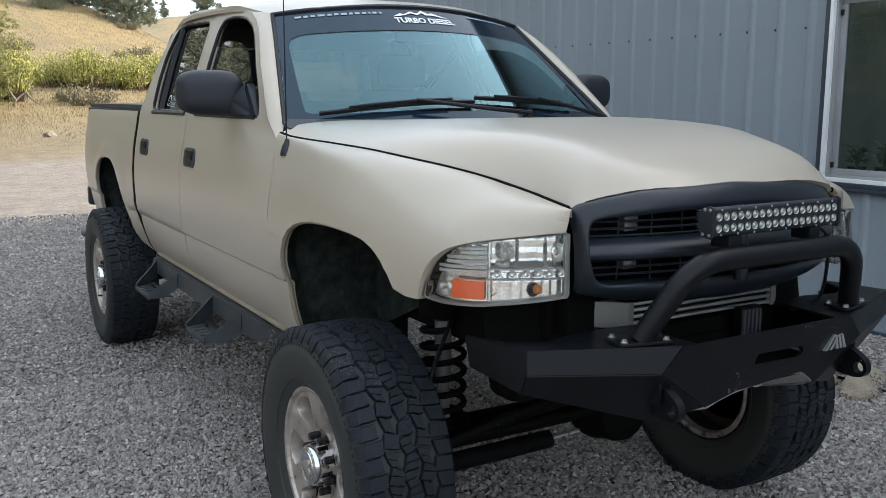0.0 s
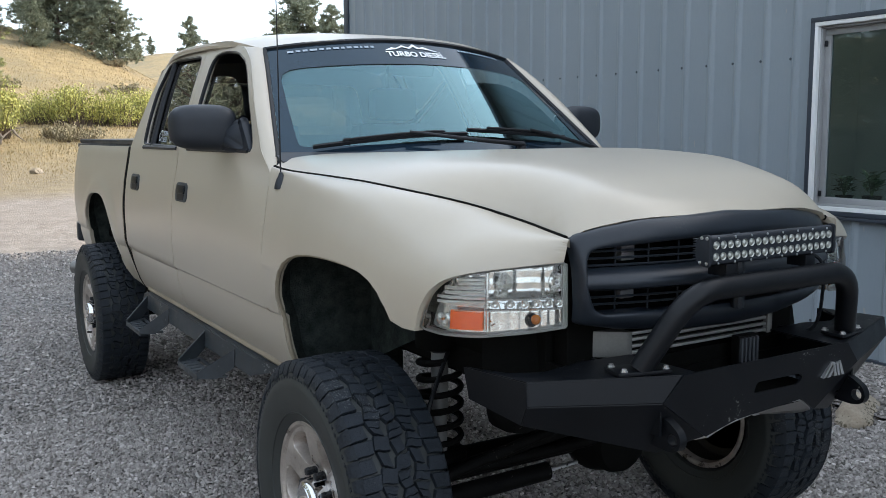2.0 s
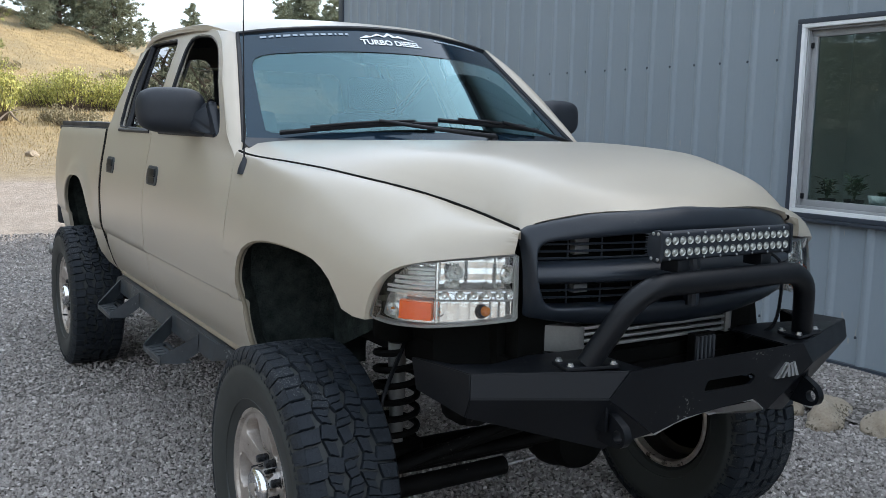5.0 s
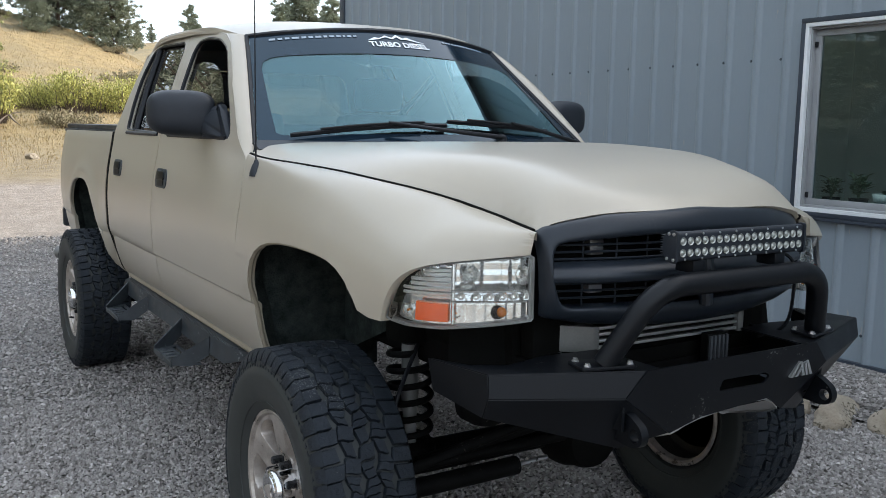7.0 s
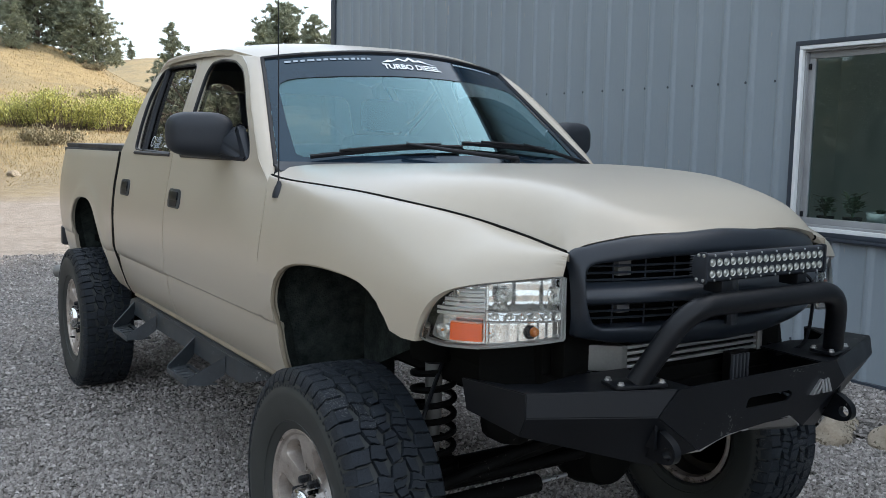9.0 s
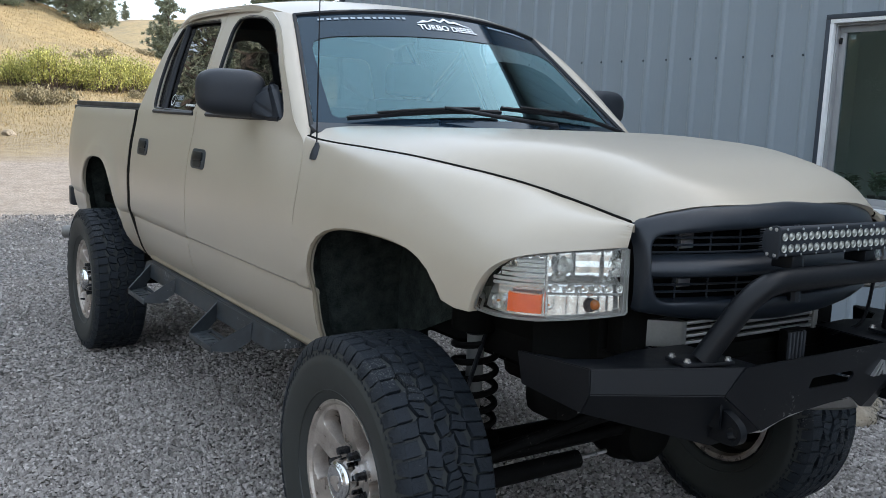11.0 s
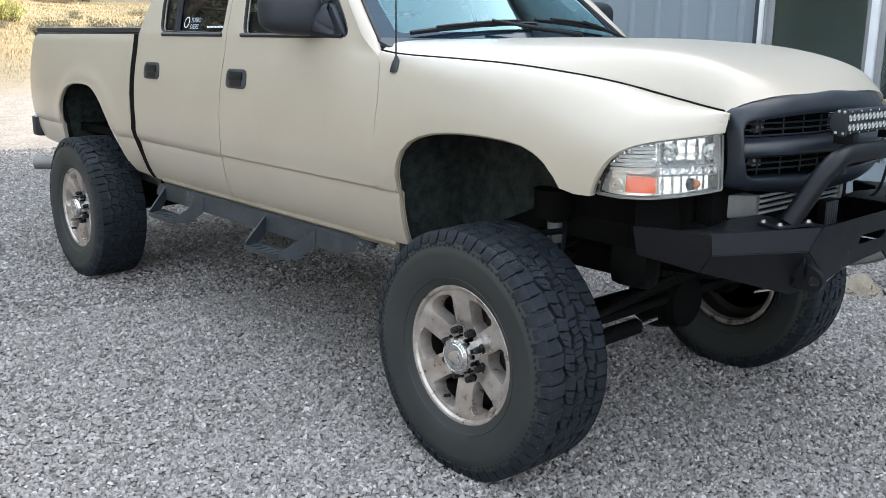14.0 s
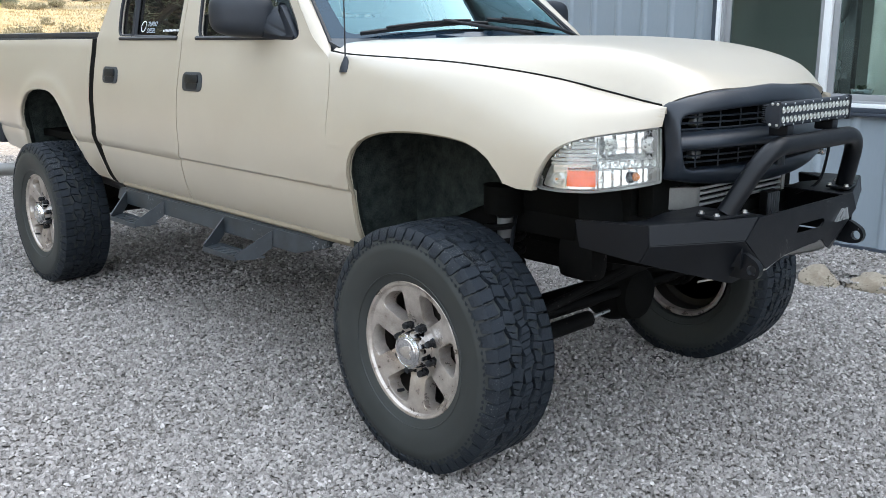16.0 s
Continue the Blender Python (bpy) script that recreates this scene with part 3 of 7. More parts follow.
b = bmesh.new()
surround(b, WIN_Y0 - 0.012, WIN_Y1 + 0.012, WIN_Z0 - 0.012, WIN_Z1 + 0.012, 0.030, WALL_X - 0.034, WALL_X + 0.06)
part("outer_trim", b, TRIM_BLUE, win)
b = bmesh.new()
surround(b, WIN_Y0 + 0.016, WIN_Y1 - 0.016, WIN_Z0 + 0.016, WIN_Z1 - 0.016, 0.026, WALL_X - 0.031, WALL_X + 0.10, 0.003)
part("window_frame", b, VINYL, win, "white vinyl frame")
b = bmesh.new()
surround(b, WIN_Y0 + 0.0425, WIN_Y1 - 0.0425, WIN_Z0 + 0.0425, WIN_Z1 - 0.0425, 0.014, WALL_X - 0.006, WALL_X + 0.10, 0.003)
part("sash_track", b, GREY_VINYL, win)
MULL = 0.543
b = bmesh.new()
box(b, (WALL_X - 0.022, MULL - 0.024, WIN_Z0 + 0.053), (WALL_X + 0.08, MULL + 0.024, WIN_Z1 - 0.053), 0.004)
part("mullion", b, VINYL, win)
for name, y0, y1, x in (("sash", MULL + 0.026, WIN_Y1 - 0.055, 0.020), ("sash", WIN_Y0 + 0.055, MULL - 0.026, 0.000)):
    b = bmesh.new()
    surround(b, y0, y1, WIN_Z0 + 0.055, WIN_Z1 - 0.055, 0.042, WALL_X + x + 0.006, WALL_X + x + 0.034, 0.003)
    sash = part(name, b, GREY_VINYL, win, "grey sash")
    b = bmesh.new()
    box(b, (WALL_X + x + 0.018, y0 + 0.038, WIN_Z0 + 0.092), (WALL_X + x + 0.022, y1 - 0.038, WIN_Z1 - 0.092))
    gp = part("pane", b, HOUSE_GLASS, sash)
    gp.visible_shadow = False
for z in (1.05, 1.98):
    b = bmesh.new()
    box(b, (WALL_X + 0.012, WIN_Y1 - 0.076, z), (WALL_X + 0.028, WIN_Y1 - 0.060, z + 0.035), 0.003)
    part("latch", b, SEAL, win)
b = bmesh.new()
box(b, (WALL_X - 0.045, WIN_Y0 - 0.02, WIN_Z0 - 0.035), (WALL_X + 0.02, WIN_Y1 + 0.02, WIN_Z0 - 0.013), 0.004)
part("window_sill", b, TRIM_BLUE, win)
# the room behind the window
b = bmesh.new()
x0, x1, y0, y1, z0, z1 = WALL_X + 0.14, WALL_X + 3.2, -1.6, 3.2, 0.02, 2.5
box(b, (x1, y0, z0), (x1 + 0.1, y1, z1))
box(b, (x0, y0 - 0.1, z0), (x1, y0, z1))
box(b, (x0, y1, z0), (x1, y1 + 0.1, z1))
box(b, (x0, y0, z0 - 0.1), (x1, y1, z0))
tagged(link("room_walls", b, PLASTER), "plain white walls of the room behind the window", "wall", kind="structure")
b = bmesh.new()
box(b, (x0, y0, z1), (x1, y1, z1 + 0.1))
tagged(link("ceiling", b, PLASTER), "plain white ceiling of the room", "ceiling", kind="structure")
b = bmesh.new()
box(b, (WALL_X + 0.125, WIN_Y0, WIN_Z0 + 0.02), (WALL_X + 0.36, WIN_Y1, WIN_Z0 + 0.05), 0.005)
tagged(link("inner_sill", b, VINYL), "white inner window sill carrying potted plants", "sill", kind="structure")
# area lamp added in the window's opening; with the sky's light it brightens the room
fill_lamp = new("room_fill", bpy.data.lights.new("room_fill", "AREA"))
fill_lamp.data.shape, fill_lamp.data.size, fill_lamp.data.size_y, fill_lamp.data.energy = "RECTANGLE", 1.0, 1.35, 7.5
fill_lamp.matrix_world = Matrix.Translation((WALL_X + 0.128, 0.543, 1.56)) @ Matrix.Rotation(radians(-90), 4, "Y")

# ---- the pickup truck: front axle over its origin, nose towards -y ----
truck = thing("pickup_truck", (0.028, 0, 0), "lifted matte tan four-door pickup truck with black steel bumper", "truck")

DOOR_KEYS = [(0.64, 0.752), (0.69, 0.779), (0.76, 0.802), (0.84, 0.817), (0.869, 0.8185), (0.876, 0.8310), (0.89, 0.8335), (0.95, 0.841), (1.05, 0.845), (1.14, 0.841),
             (1.22, 0.832), (1.29, 0.820), (1.345, 0.809), (1.385, 0.802), (1.41, 0.797), (1.43, 0.790)]
HOOD_X = [(-0.70, 0.487), (-0.56, 0.490), (-0.48, 0.502), (-0.40, 0.535), (-0.31, 0.595), (-0.21, 0.655), (-0.10, 0.695), (0.05, 0.722), (0.21, 0.742), (0.40, 0.762), (0.62, 0.780)]
HOOD_Z = [(-0.70, 1.200), (-0.64, 1.206), (-0.54, 1.222), (-0.425, 1.248), (-0.33, 1.276), (-0.21, 1.301), (-0.02, 1.323), (0.21, 1.335), (0.50, 1.347), (0.64, 1.366)]
FENDER_X = [(-0.68, 0.492), (-0.645, 0.506), (-0.625, 0.552), (-0.595, 0.617), (-0.55, 0.692), (-0.50, 0.748), (-0.45, 0.771), (-0.40, 0.784), (-0.30, 0.802), (-0.20, 0.820), (-0.10, 0.835), (0.0, 0.845),
            (0.12, 0.850), (0.28, 0.852), (0.42, 0.848), (0.60, 0.845)]
ZMID, FULL = 1.03, 0.42


def bend(y):
    """How square the wing's shoulder is: fuller round the lamp, softer towards the door."""
    return curve_at([(-0.55, 2.5), (-0.40, 2.3), (-0.20, 2.25), (0.05, 2.2), (0.25, 1.9), (0.42, 1.6), (0.60, 1.5)], y)


def cab_x(z):
    """Half width of the cab's side above the belt line."""
    t = (z - 1.415) / 0.42
    return 0.795 - 0.148 * t - 0.022 * t * t


PILLAR_Y = [(1.20, 0.54), (1.30, 0.556), (1.341, 0.590), (1.370, 0.640), (1.418, 0.700), (1.56, 0.848), (1.69, 0.998), (1.77, 1.118), (1.815, 1.222)]


def side_x(y, z):
    """Half width of the doors; their upper front corner draws in to the bonnet's edge."""
    x = curve_at(DOOR_KEYS, min(z, 1.42))
    if z > 1.40:
        x = lerp(x, cab_x(z), min(1, (z - 1.40) / 0.03))
    if y < 1.25 and 1.05 < z < 1.62:
        k = max(0.0, min(1.0, 1 - (y - curve_at(PILLAR_Y, z)) / 0.26))
        near = fender_at(0.56, fender_w(0.56, min(z, 1.345)))[0]
        depth = curve_at(DOOR_KEYS, min(z, 1.345)) - near
        depth *= min(1, (z - 1.05) / 0.15) * max(0, 1 - max(0, z - 1.36) / 0.24)
        x -= depth * k * k * (3 - 2 * k)
    return x


def fender_at(y, w):
    """The front wing: w <= 0 runs down the flat side, w up to FULL climbs over the shoulder to the bonnet's edge."""
    xh, zh, xm = curve_at(HOOD_X, y), curve_at(HOOD_Z, y), curve_at(FENDER_X, y)
    near = max(0.0, min(1.0, (y - 0.40) / 0.13))
    if w <= 0:
        d = -w
        near = max(near, min(1.0, max(0.0, (0.965 - ZMID + d) / 0.07)) * max(0.0, min(1.0, (y - 0.15) / 0.15)))
        fall = lerp(0.62, 0.20, max(0.0, min(1.0, (y - 0.15) / 0.2)))
        return lerp(xm - fall * d * d, curve_at(DOOR_KEYS, ZMID - d), near * near * (3 - 2 * near)), ZMID - d
    th = min(1.0, w / FULL) * math.pi / 2
    return xh + (xm - xh) * max(0, math.cos(th)) ** (2 / bend(y)), ZMID + (zh - ZMID) * math.sin(th) ** (2 / bend(y))


def fender_w(y, z):
    if z <= ZMID:
        return z - ZMID
    k = min(1.0, (z - ZMID) / (curve_at(HOOD_Z, y) - ZMID))
    return FULL * math.asin(k ** (bend(y) / 2)) / (math.pi / 2)


ARCH_F = [(0.432, 0.66), (0.430, 0.74), (0.427, 0.85), (0.422, 0.93), (0.408, 0.985), (0.384, 1.024), (0.345, 1.056), (0.291, 1.080), (0.225, 1.097), (0.148, 1.106), (0.05, 1.110), (-0.036, 1.108),
          (-0.10, 1.103), (-0.158, 1.093), (-0.205, 1.074), (-0.245, 1.046), (-0.275, 1.012), (-0.297, 0.978)]
LAMP_EDGE = [(-0.396, 0.966), (-0.406, 1.005), (-0.425, 1.045), (-0.452, 1.083), (-0.490, 1.110), (-0.535, 1.127), (-0.590, 1.139), (-0.630, 1.147)]
LAMP_EDGE = [(p.x, p.y) for p in smooth_path([(y, z, 0) for y, z in LAMP_EDGE], 3)]
ARCH_R = [(2.76, 0.68), (2.80, 0.73), (2.87, 0.81), (2.935, 0.893), (3.00, 0.985), (3.07, 1.062), (3.14, 1.106), (3.22, 1.126), (3.34, 1.130), (3.46, 1.120), (3.56, 1.088), (3.635, 1.03), (3.68, 0.96), (3.705, 0.86), (3.715, 0.76)]
DOOR_SEAM = [(1.705, 0.66), (1.708, 0.86), (1.680, 0.93), (1.672, 1.05), (1.662, 1.20), (1.655, 1.32), (1.656, 1.40), (1.688, 1.55), (1.730, 1.70), (1.760, 1.84)]
CAB_BACK = [(2.535, 0.66), (2.550, 0.70), (2.575, 0.80), (2.595, 0.885), (2.602, 0.915), (2.585, 0.96), (2.580, 1.10), (2.575, 1.23), (2.572, 1.33), (2.575, 1.405)]
FENDER_SEAM = [(0.535, 0.66), (0.537, 1.05), (0.535, 1.18), (0.542, 1.24), (0.556, 1.30), (0.574, 1.330), (0.590, 1.341)]
WIN_F = [(1.515, 1.402), (1.585, 1.60), (1.618, 1.765), (1.585, 1.808), (1.47, 1.815), (1.28, 1.796), (1.140, 1.750), (1.045, 1.682), (0.955, 1.607), (0.885, 1.542), (0.805, 1.460), (0.765, 1.400)]
WIN_R = [(2.328, 1.418), (2.385, 1.55), (2.412, 1.68), (2.362, 1.812), (2.23, 1.831), (1.825, 1.820), (1.785, 1.790), (1.742, 1.62), (1.697, 1.408)]


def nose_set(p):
    """The nose is spread towards the passenger-side front corner to fit the camera's view."""
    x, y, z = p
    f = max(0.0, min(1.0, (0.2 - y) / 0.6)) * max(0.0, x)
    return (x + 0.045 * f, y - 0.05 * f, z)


def shifted(line, d):
    return [(y + d, z) for y, z in line]


def folded(s):
    return lambda u, v: (-s * 0.022, 0, 0)


def mirrored(s, fn):
    return lambda u, v: (s * fn(u, v), u, v)


for s in (-1, 1):
    # front wing
    top = [(y, FULL) for y in (-0.648, -0.63, -0.6, -0.5, -0.4, -0.3, -0.2, -0.1, 0.0, 0.15, 0.3, 0.45, 0.587)]
    lower = [(y, fender_w(y, z)) for y, z in [(0.535, 0.672), (0.44, 0.672)] + ARCH_F + [(-0.345, 0.966)] + LAMP_EDGE + [(-0.645, 1.150), (-0.648, 1.178)]]
    back = [(y - (0.0025 if z > 1.1 else 0.0), fender_w(min(y, 0.6), min(z, 1.345))) for y, z in reversed(FENDER_SEAM[1:-1])]
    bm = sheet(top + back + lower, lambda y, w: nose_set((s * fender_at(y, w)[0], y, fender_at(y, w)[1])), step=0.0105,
               turned=lambda y, w: (0, 0, -0.02) if w > FULL * 0.98 else ((-s * 0.006, 0.02, 0) if y < -0.61 else (-s * 0.024, 0, 0)))
    wing = part("front_fender", bm, PAINT, truck, "matte tan front fender with a cut-out wheel arch")
    # rolled lip round the arch; its darker tan puts the rim's shade into colour
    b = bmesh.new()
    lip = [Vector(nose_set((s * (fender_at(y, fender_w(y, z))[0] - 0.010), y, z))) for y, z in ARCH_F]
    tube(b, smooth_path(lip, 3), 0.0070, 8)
    part("arch_lip", b, PAINT_INSIDE, wing, "rolled lip in a darker tan for its shade")
    # front door with its window frame
    belt_front = [(0.612, 1.352), (0.640, 1.370), (0.670, 1.393), (0.70, 1.418)]
    outline = FENDER_SEAM + belt_front + [(0.85, 1.56), (1.00, 1.69), (1.12, 1.77), (1.22, 1.812), (1.40, 1.842)] + [(1.752, 1.848)] + list(reversed(shifted(DOOR_SEAM, -0.003)))
    bm = sheet(outline, mirrored(s, side_x), [round_poly(WIN_F, 0.05)], 0.0135, folded(s))
    door_f = part("front_door", bm, PAINT, truck, "matte tan front door, window half lowered")
    outline = shifted(DOOR_SEAM, 0.003) + [(1.77, 1.848), (2.20, 1.854), (2.36, 1.842), (2.45, 1.79), (2.505, 1.68), (2.54, 1.55), (2.568, 1.43)] + list(reversed(CAB_BACK))
    bm = sheet(outline, mirrored(s, side_x), [round_poly(WIN_R, 0.04)], 0.024, folded(s))
    door_r = part("rear_door", bm, PAINT, truck, "matte tan rear door with smoked window")
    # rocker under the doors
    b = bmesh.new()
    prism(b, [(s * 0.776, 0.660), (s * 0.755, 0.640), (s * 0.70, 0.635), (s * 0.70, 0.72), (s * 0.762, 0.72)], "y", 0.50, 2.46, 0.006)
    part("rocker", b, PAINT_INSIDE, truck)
    # bed side
    front = shifted(CAB_BACK, 0.064)
    rear = [(4.23, 1.400), (4.30, 1.30), (4.34, 1.10), (4.345, 0.93), (4.315, 0.885), (4.28, 0.80), (4.18, 0.735)]
    outline = list(front) + rear + [(3.74, 0.72)] + list(reversed(ARCH_R)) + [(2.58, 0.665)]

    def bed_x(y, z):
        x = side_x(y, min(z, 1.41))
        if y > 3.9:
            x -= 0.05 * ((y - 3.9) / 0.45) ** 2.2
        if z > 1.36:
            x -= 0.012 * ((z - 1.36) / 0.05) ** 2
        a = math.hypot(y - 3.28, (z - 0.80) * 1.25)
        return x + 0.012 * math.exp(-(((a - 0.46) / 0.06) ** 2))

    bm = sheet(outline, mirrored(s, bed_x), (), 0.024, folded(s))
    bed = part("bed_side", bm, PAINT, truck, "matte tan cargo bed side")
    b = bmesh.new()
    tube(b, smooth_path([Vector((s * (bed_x(y, z) - 0.006), y, z)) for y, z in ARCH_R[1:-1]], 3), 0.0085, 8)
    part("arch_lip", b, PAINT, bed)
    # black strip standing in for the shade in the gap between cab and bed
    b = bmesh.new()
    for (ya, za), (yb, zb) in zip(CAB_BACK, CAB_BACK[1:]):
        q = [b.verts.new((s * (side_x(y, z) - 0.0025), y + d, z)) for y, z, d in ((ya, za, 0.0005), (yb, zb, 0.0005), (yb, zb, 0.0635), (ya, za, 0.0635))]
        b.faces.new(q)
    bmesh.ops.remove_doubles(b, verts=b.verts, dist=0.0005)
    bmesh.ops.solidify(b, geom=b.faces[:], thickness=0.02)
    part("gap_shade", b, DARK, truck)
    # window glass and seals
    for name, ring, door, top_cut, radius in (("front", WIN_F, door_f, 1.685, 0.05), ("rear", WIN_R, door_r, 9, 0.04)):
        hole = round_poly(ring, radius)
        pts = hole if top_cut > 5 else [(y, max(z - 0.10, 1.392)) for y, z in hole if z > 1.47] + [(0.80, 1.392), (1.52, 1.392)]
        bm = sheet(pts, lambda u, v: (s * (side_x(u, v) - 0.022), u, v), (), 0.05)
        gp = part("window_glass", bm, SIDE_GLASS if top_cut > 5 else CAB_GLASS, door)
        gp.visible_shadow = False
        b = bmesh.new()
        loop = [Vector((s * (side_x(y, z) - 0.008), y, z)) for y, z in dense(hole, 0.03)]
        tube(b, loop + loop[:1], 0.0085, 6, cap=False)
        part("window_seal", b, SEAL, door)
    # upright bar in the rear window
    b = bmesh.new()
    tube(b, [Vector((s * (side_x(y, z) - 0.012), y, z)) for y, z in ((2.165, 1.412), (2.24, 1.62), (2.295, 1.818))], 0.016, 6)
    part("division_bar", b, SEAL, door_r)
    # belt seal strip
    for y0, y1, door in ((0.80, 1.53, door_f), (1.70, 2.30, door_r)):
        b = bmesh.new()
        tube(b, [Vector((s * (side_x(lerp(y0, y1, t), 1.405) - 0.002), lerp(y0, y1, t), 1.405)) for t in (0, 0.25, 0.5, 0.75, 1)], 0.010, 6)
        part("belt_strip", b, SEAL, door)
    # door handles in their dark cups
    for y, z, door in ((1.526, 1.222, door_f), (2.374, 1.229, door_r)):
        x = s * side_x(y, z)

        def hug(mesh):
            for v in mesh.verts:
                v.co.x += s * (side_x(v.co.y, v.co.z) - side_x(y, z))
            return mesh

        b = bmesh.new()
        cup = round_poly([(y - 0.088, z - 0.041), (y + 0.088, z - 0.041), (y + 0.084, z + 0.041), (y - 0.084, z + 0.041)], 0.032)
        prism(b, dense(cup, 0.02), "x", x - s * 0.02, x + s * 0.004, 0.002)
        hug(b)
        handle = part("door_handle", b, STEP_STEEL, door, "black recessed door handle")
        b = bmesh.new()
        prism(b, round_poly([(y - 0.058, z - 0.006), (y + 0.058, z - 0.006), (y + 0.054, z + 0.031), (y - 0.054, z + 0.031)], 0.012), "x", x, x + s * 0.010, 0.003)
        part("grip", hug(b), STEEL, handle)
        # raised black plate that stands in for the shade below the grip
        b = bmesh.new()
        prism(b, round_poly([(y - 0.046, z - 0.033), (y + 0.046, z - 0.033), (y + 0.050, z - 0.008), (y - 0.050, z - 0.008)], 0.008), "x", x - s * 0.004, x + s * 0.0055)
        part("recess_shade", hug(b), SEAL, handle)

# bonnet
HOOD_CROWN = [(-0.80, 1.222), (-0.74, 1.246), (-0.66, 1.289), (-0.52, 1.348), (-0.35, 1.381), (-0.15, 1.399), (0.10, 1.410), (0.40, 1.402), (0.75, 1.394)]


NOSE_Z = [(0, 1.258), (0.30, 1.246), (0.40, 1.231), (0.46, 1.217), (0.50, 1.200)]


def nose_y(x):
    return -0.655 - 0.105 * (1 - min(1.0, abs(x) / 0.505) ** 2.2)


def hood_front(x):
    """The bonnet's front edge lies on the grille's upper edge."""
    z = curve_at(NOSE_Z, abs(x))
    return nose_y(x) + 0.035 * max(0, (z - 1.10) / 0.14) ** 1.6 + 0.009


def hood_back(x):
    return 0.625 - 0.165 * (1 - (x / 0.78) ** 2)


def hood_z(x, y):
    xh, zh = curve_at(HOOD_X, max(y, -0.70)), curve_at(HOOD_Z, max(y, -0.70))
    zc = curve_at(HOOD_CROWN, y)
    t = min(1.0, abs(x) / (xh - 0.0165))
    z = zc - (zc - zh) * t ** curve_at([(-0.7, 10.5), (-0.45, 9.0), (-0.3, 7.5), (0.1, 5.5), (0.35, 7.5), (0.6, 12.0)], y)
    # rolls down to the grille over its last few centimetres
    e = curve_at(NOSE_Z, abs(x)) + 0.0015 + 1.25 * (y - hood_front(x))
    h = max(0.0, min(1.0, 0.5 + 0.5 * (e - z) / 0.03))
    return lerp(e, z, h) - 0.03 * h * (1 - h)


side_pts = [(curve_at(HOOD_X, y) - 0.0165, y) for y in [-0.628 + 0.0487 * k for k in range(26)]]
outline = side_pts + [(x, hood_back(x)) for x in [0.72 - 0.08 * k for k in range(19)]] + [(-x, y) for x, y in reversed(side_pts)] + [(x, hood_front(x)) for x in [-0.44 + 0.08 * k for k in range(12)]]
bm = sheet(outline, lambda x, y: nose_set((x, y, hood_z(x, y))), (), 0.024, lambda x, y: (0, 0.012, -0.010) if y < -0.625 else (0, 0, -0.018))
part("hood", bm, PAINT, truck, "matte tan domed hood")
# black tubes standing in for the shaded gap along the bonnet's edges
for s in (-1, 1):
    b = bmesh.new()
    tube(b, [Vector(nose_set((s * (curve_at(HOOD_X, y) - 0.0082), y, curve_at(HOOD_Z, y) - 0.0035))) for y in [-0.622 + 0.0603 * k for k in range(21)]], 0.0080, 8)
    part("hood_gap_shade", b, DARK, truck)


# windshield, cowl, pillars and roof
def screen_at(u, v):
    bow = 1 - u * u
    return (u * lerp(0.735, 0.585, v), lerp(0.640, 1.135, v) - lerp(0.15, 0.11, v) * bow, lerp(1.385, 1.800, v) + lerp(0.012, 0.048, v) * bow)


def inset(u, v, d):
    p = Vector(screen_at(u, v))
    n = (Vector(screen_at(u + 0.01, v)) - p).cross(Vector(screen_at(u, v + 0.01)) - p).normalized()
    return p - n * d


bm = sheet([(-1, 0), (1, 0), (1, 1), (-1, 1)], lambda u, v: inset(u, v, 0.004), (), 0.08)
shield = part("windshield", bm, WINDSHIELD, truck, "raked windshield reflecting the pale sky, lettered banner on top")
shield.visible_shadow = False
b = bmesh.new()
rim = [inset(u, v, 0.002) for u, v in [(-1, k / 8) for k in range(9)] + [(-1 + k / 8, 1) for k in range(1, 17)] + [(1, 1 - k / 8) for k in range(1, 9)]]
tube(b, rim, 0.011, 6)
part("windshield_seal", b, SEAL, shield)
for s in (-1, 1):
    b = bmesh.new()
    rows = []
    inners = [Vector((s * 0.770, 0.588, 1.342)), Vector((s * 0.752, 0.612, 1.360))] + [Vector(screen_at(s, k / 12)) for k in range(13)]
    outers = [(0.591, 1.3415), (0.640, 1.370), (0.700, 1.418)]
    for k in range(1, 13):
        z = lerp(1.418, 1.815, k / 12)
        outers.append((curve_at([(1.418, 0.700), (1.56, 0.848), (1.69, 0.998), (1.77, 1.118), (1.815, 1.222)], z), z))
    for k, (inner, (y, z)) in enumerate(zip(inners, outers)):
        outer = Vector((s * (side_x(y, z) - 0.001), y, z))
        full = min(1.0, k / 3)
        mid = inner.lerp(outer, 0.45) + Vector((s * 0.012, -0.012, 0.004)) * full
        rows.append([b.verts.new(p) for p in (inner, inner.lerp(mid, 0.6) + Vector((0, -0.003, 0.002)) * full, mid, mid.lerp(outer, 0.6) + Vector((s * 0.004, 0, 0)) * full, outer)])
    for ra, rb in zip(rows, rows[1:]):
        for k in range(4):
            b.faces.new((ra[k], ra[k + 1], rb[k + 1], rb[k]))
    bmesh.ops.recalc_face_normals(b, faces=b.faces)
    part("a_pillar", b, PAINT, truck)


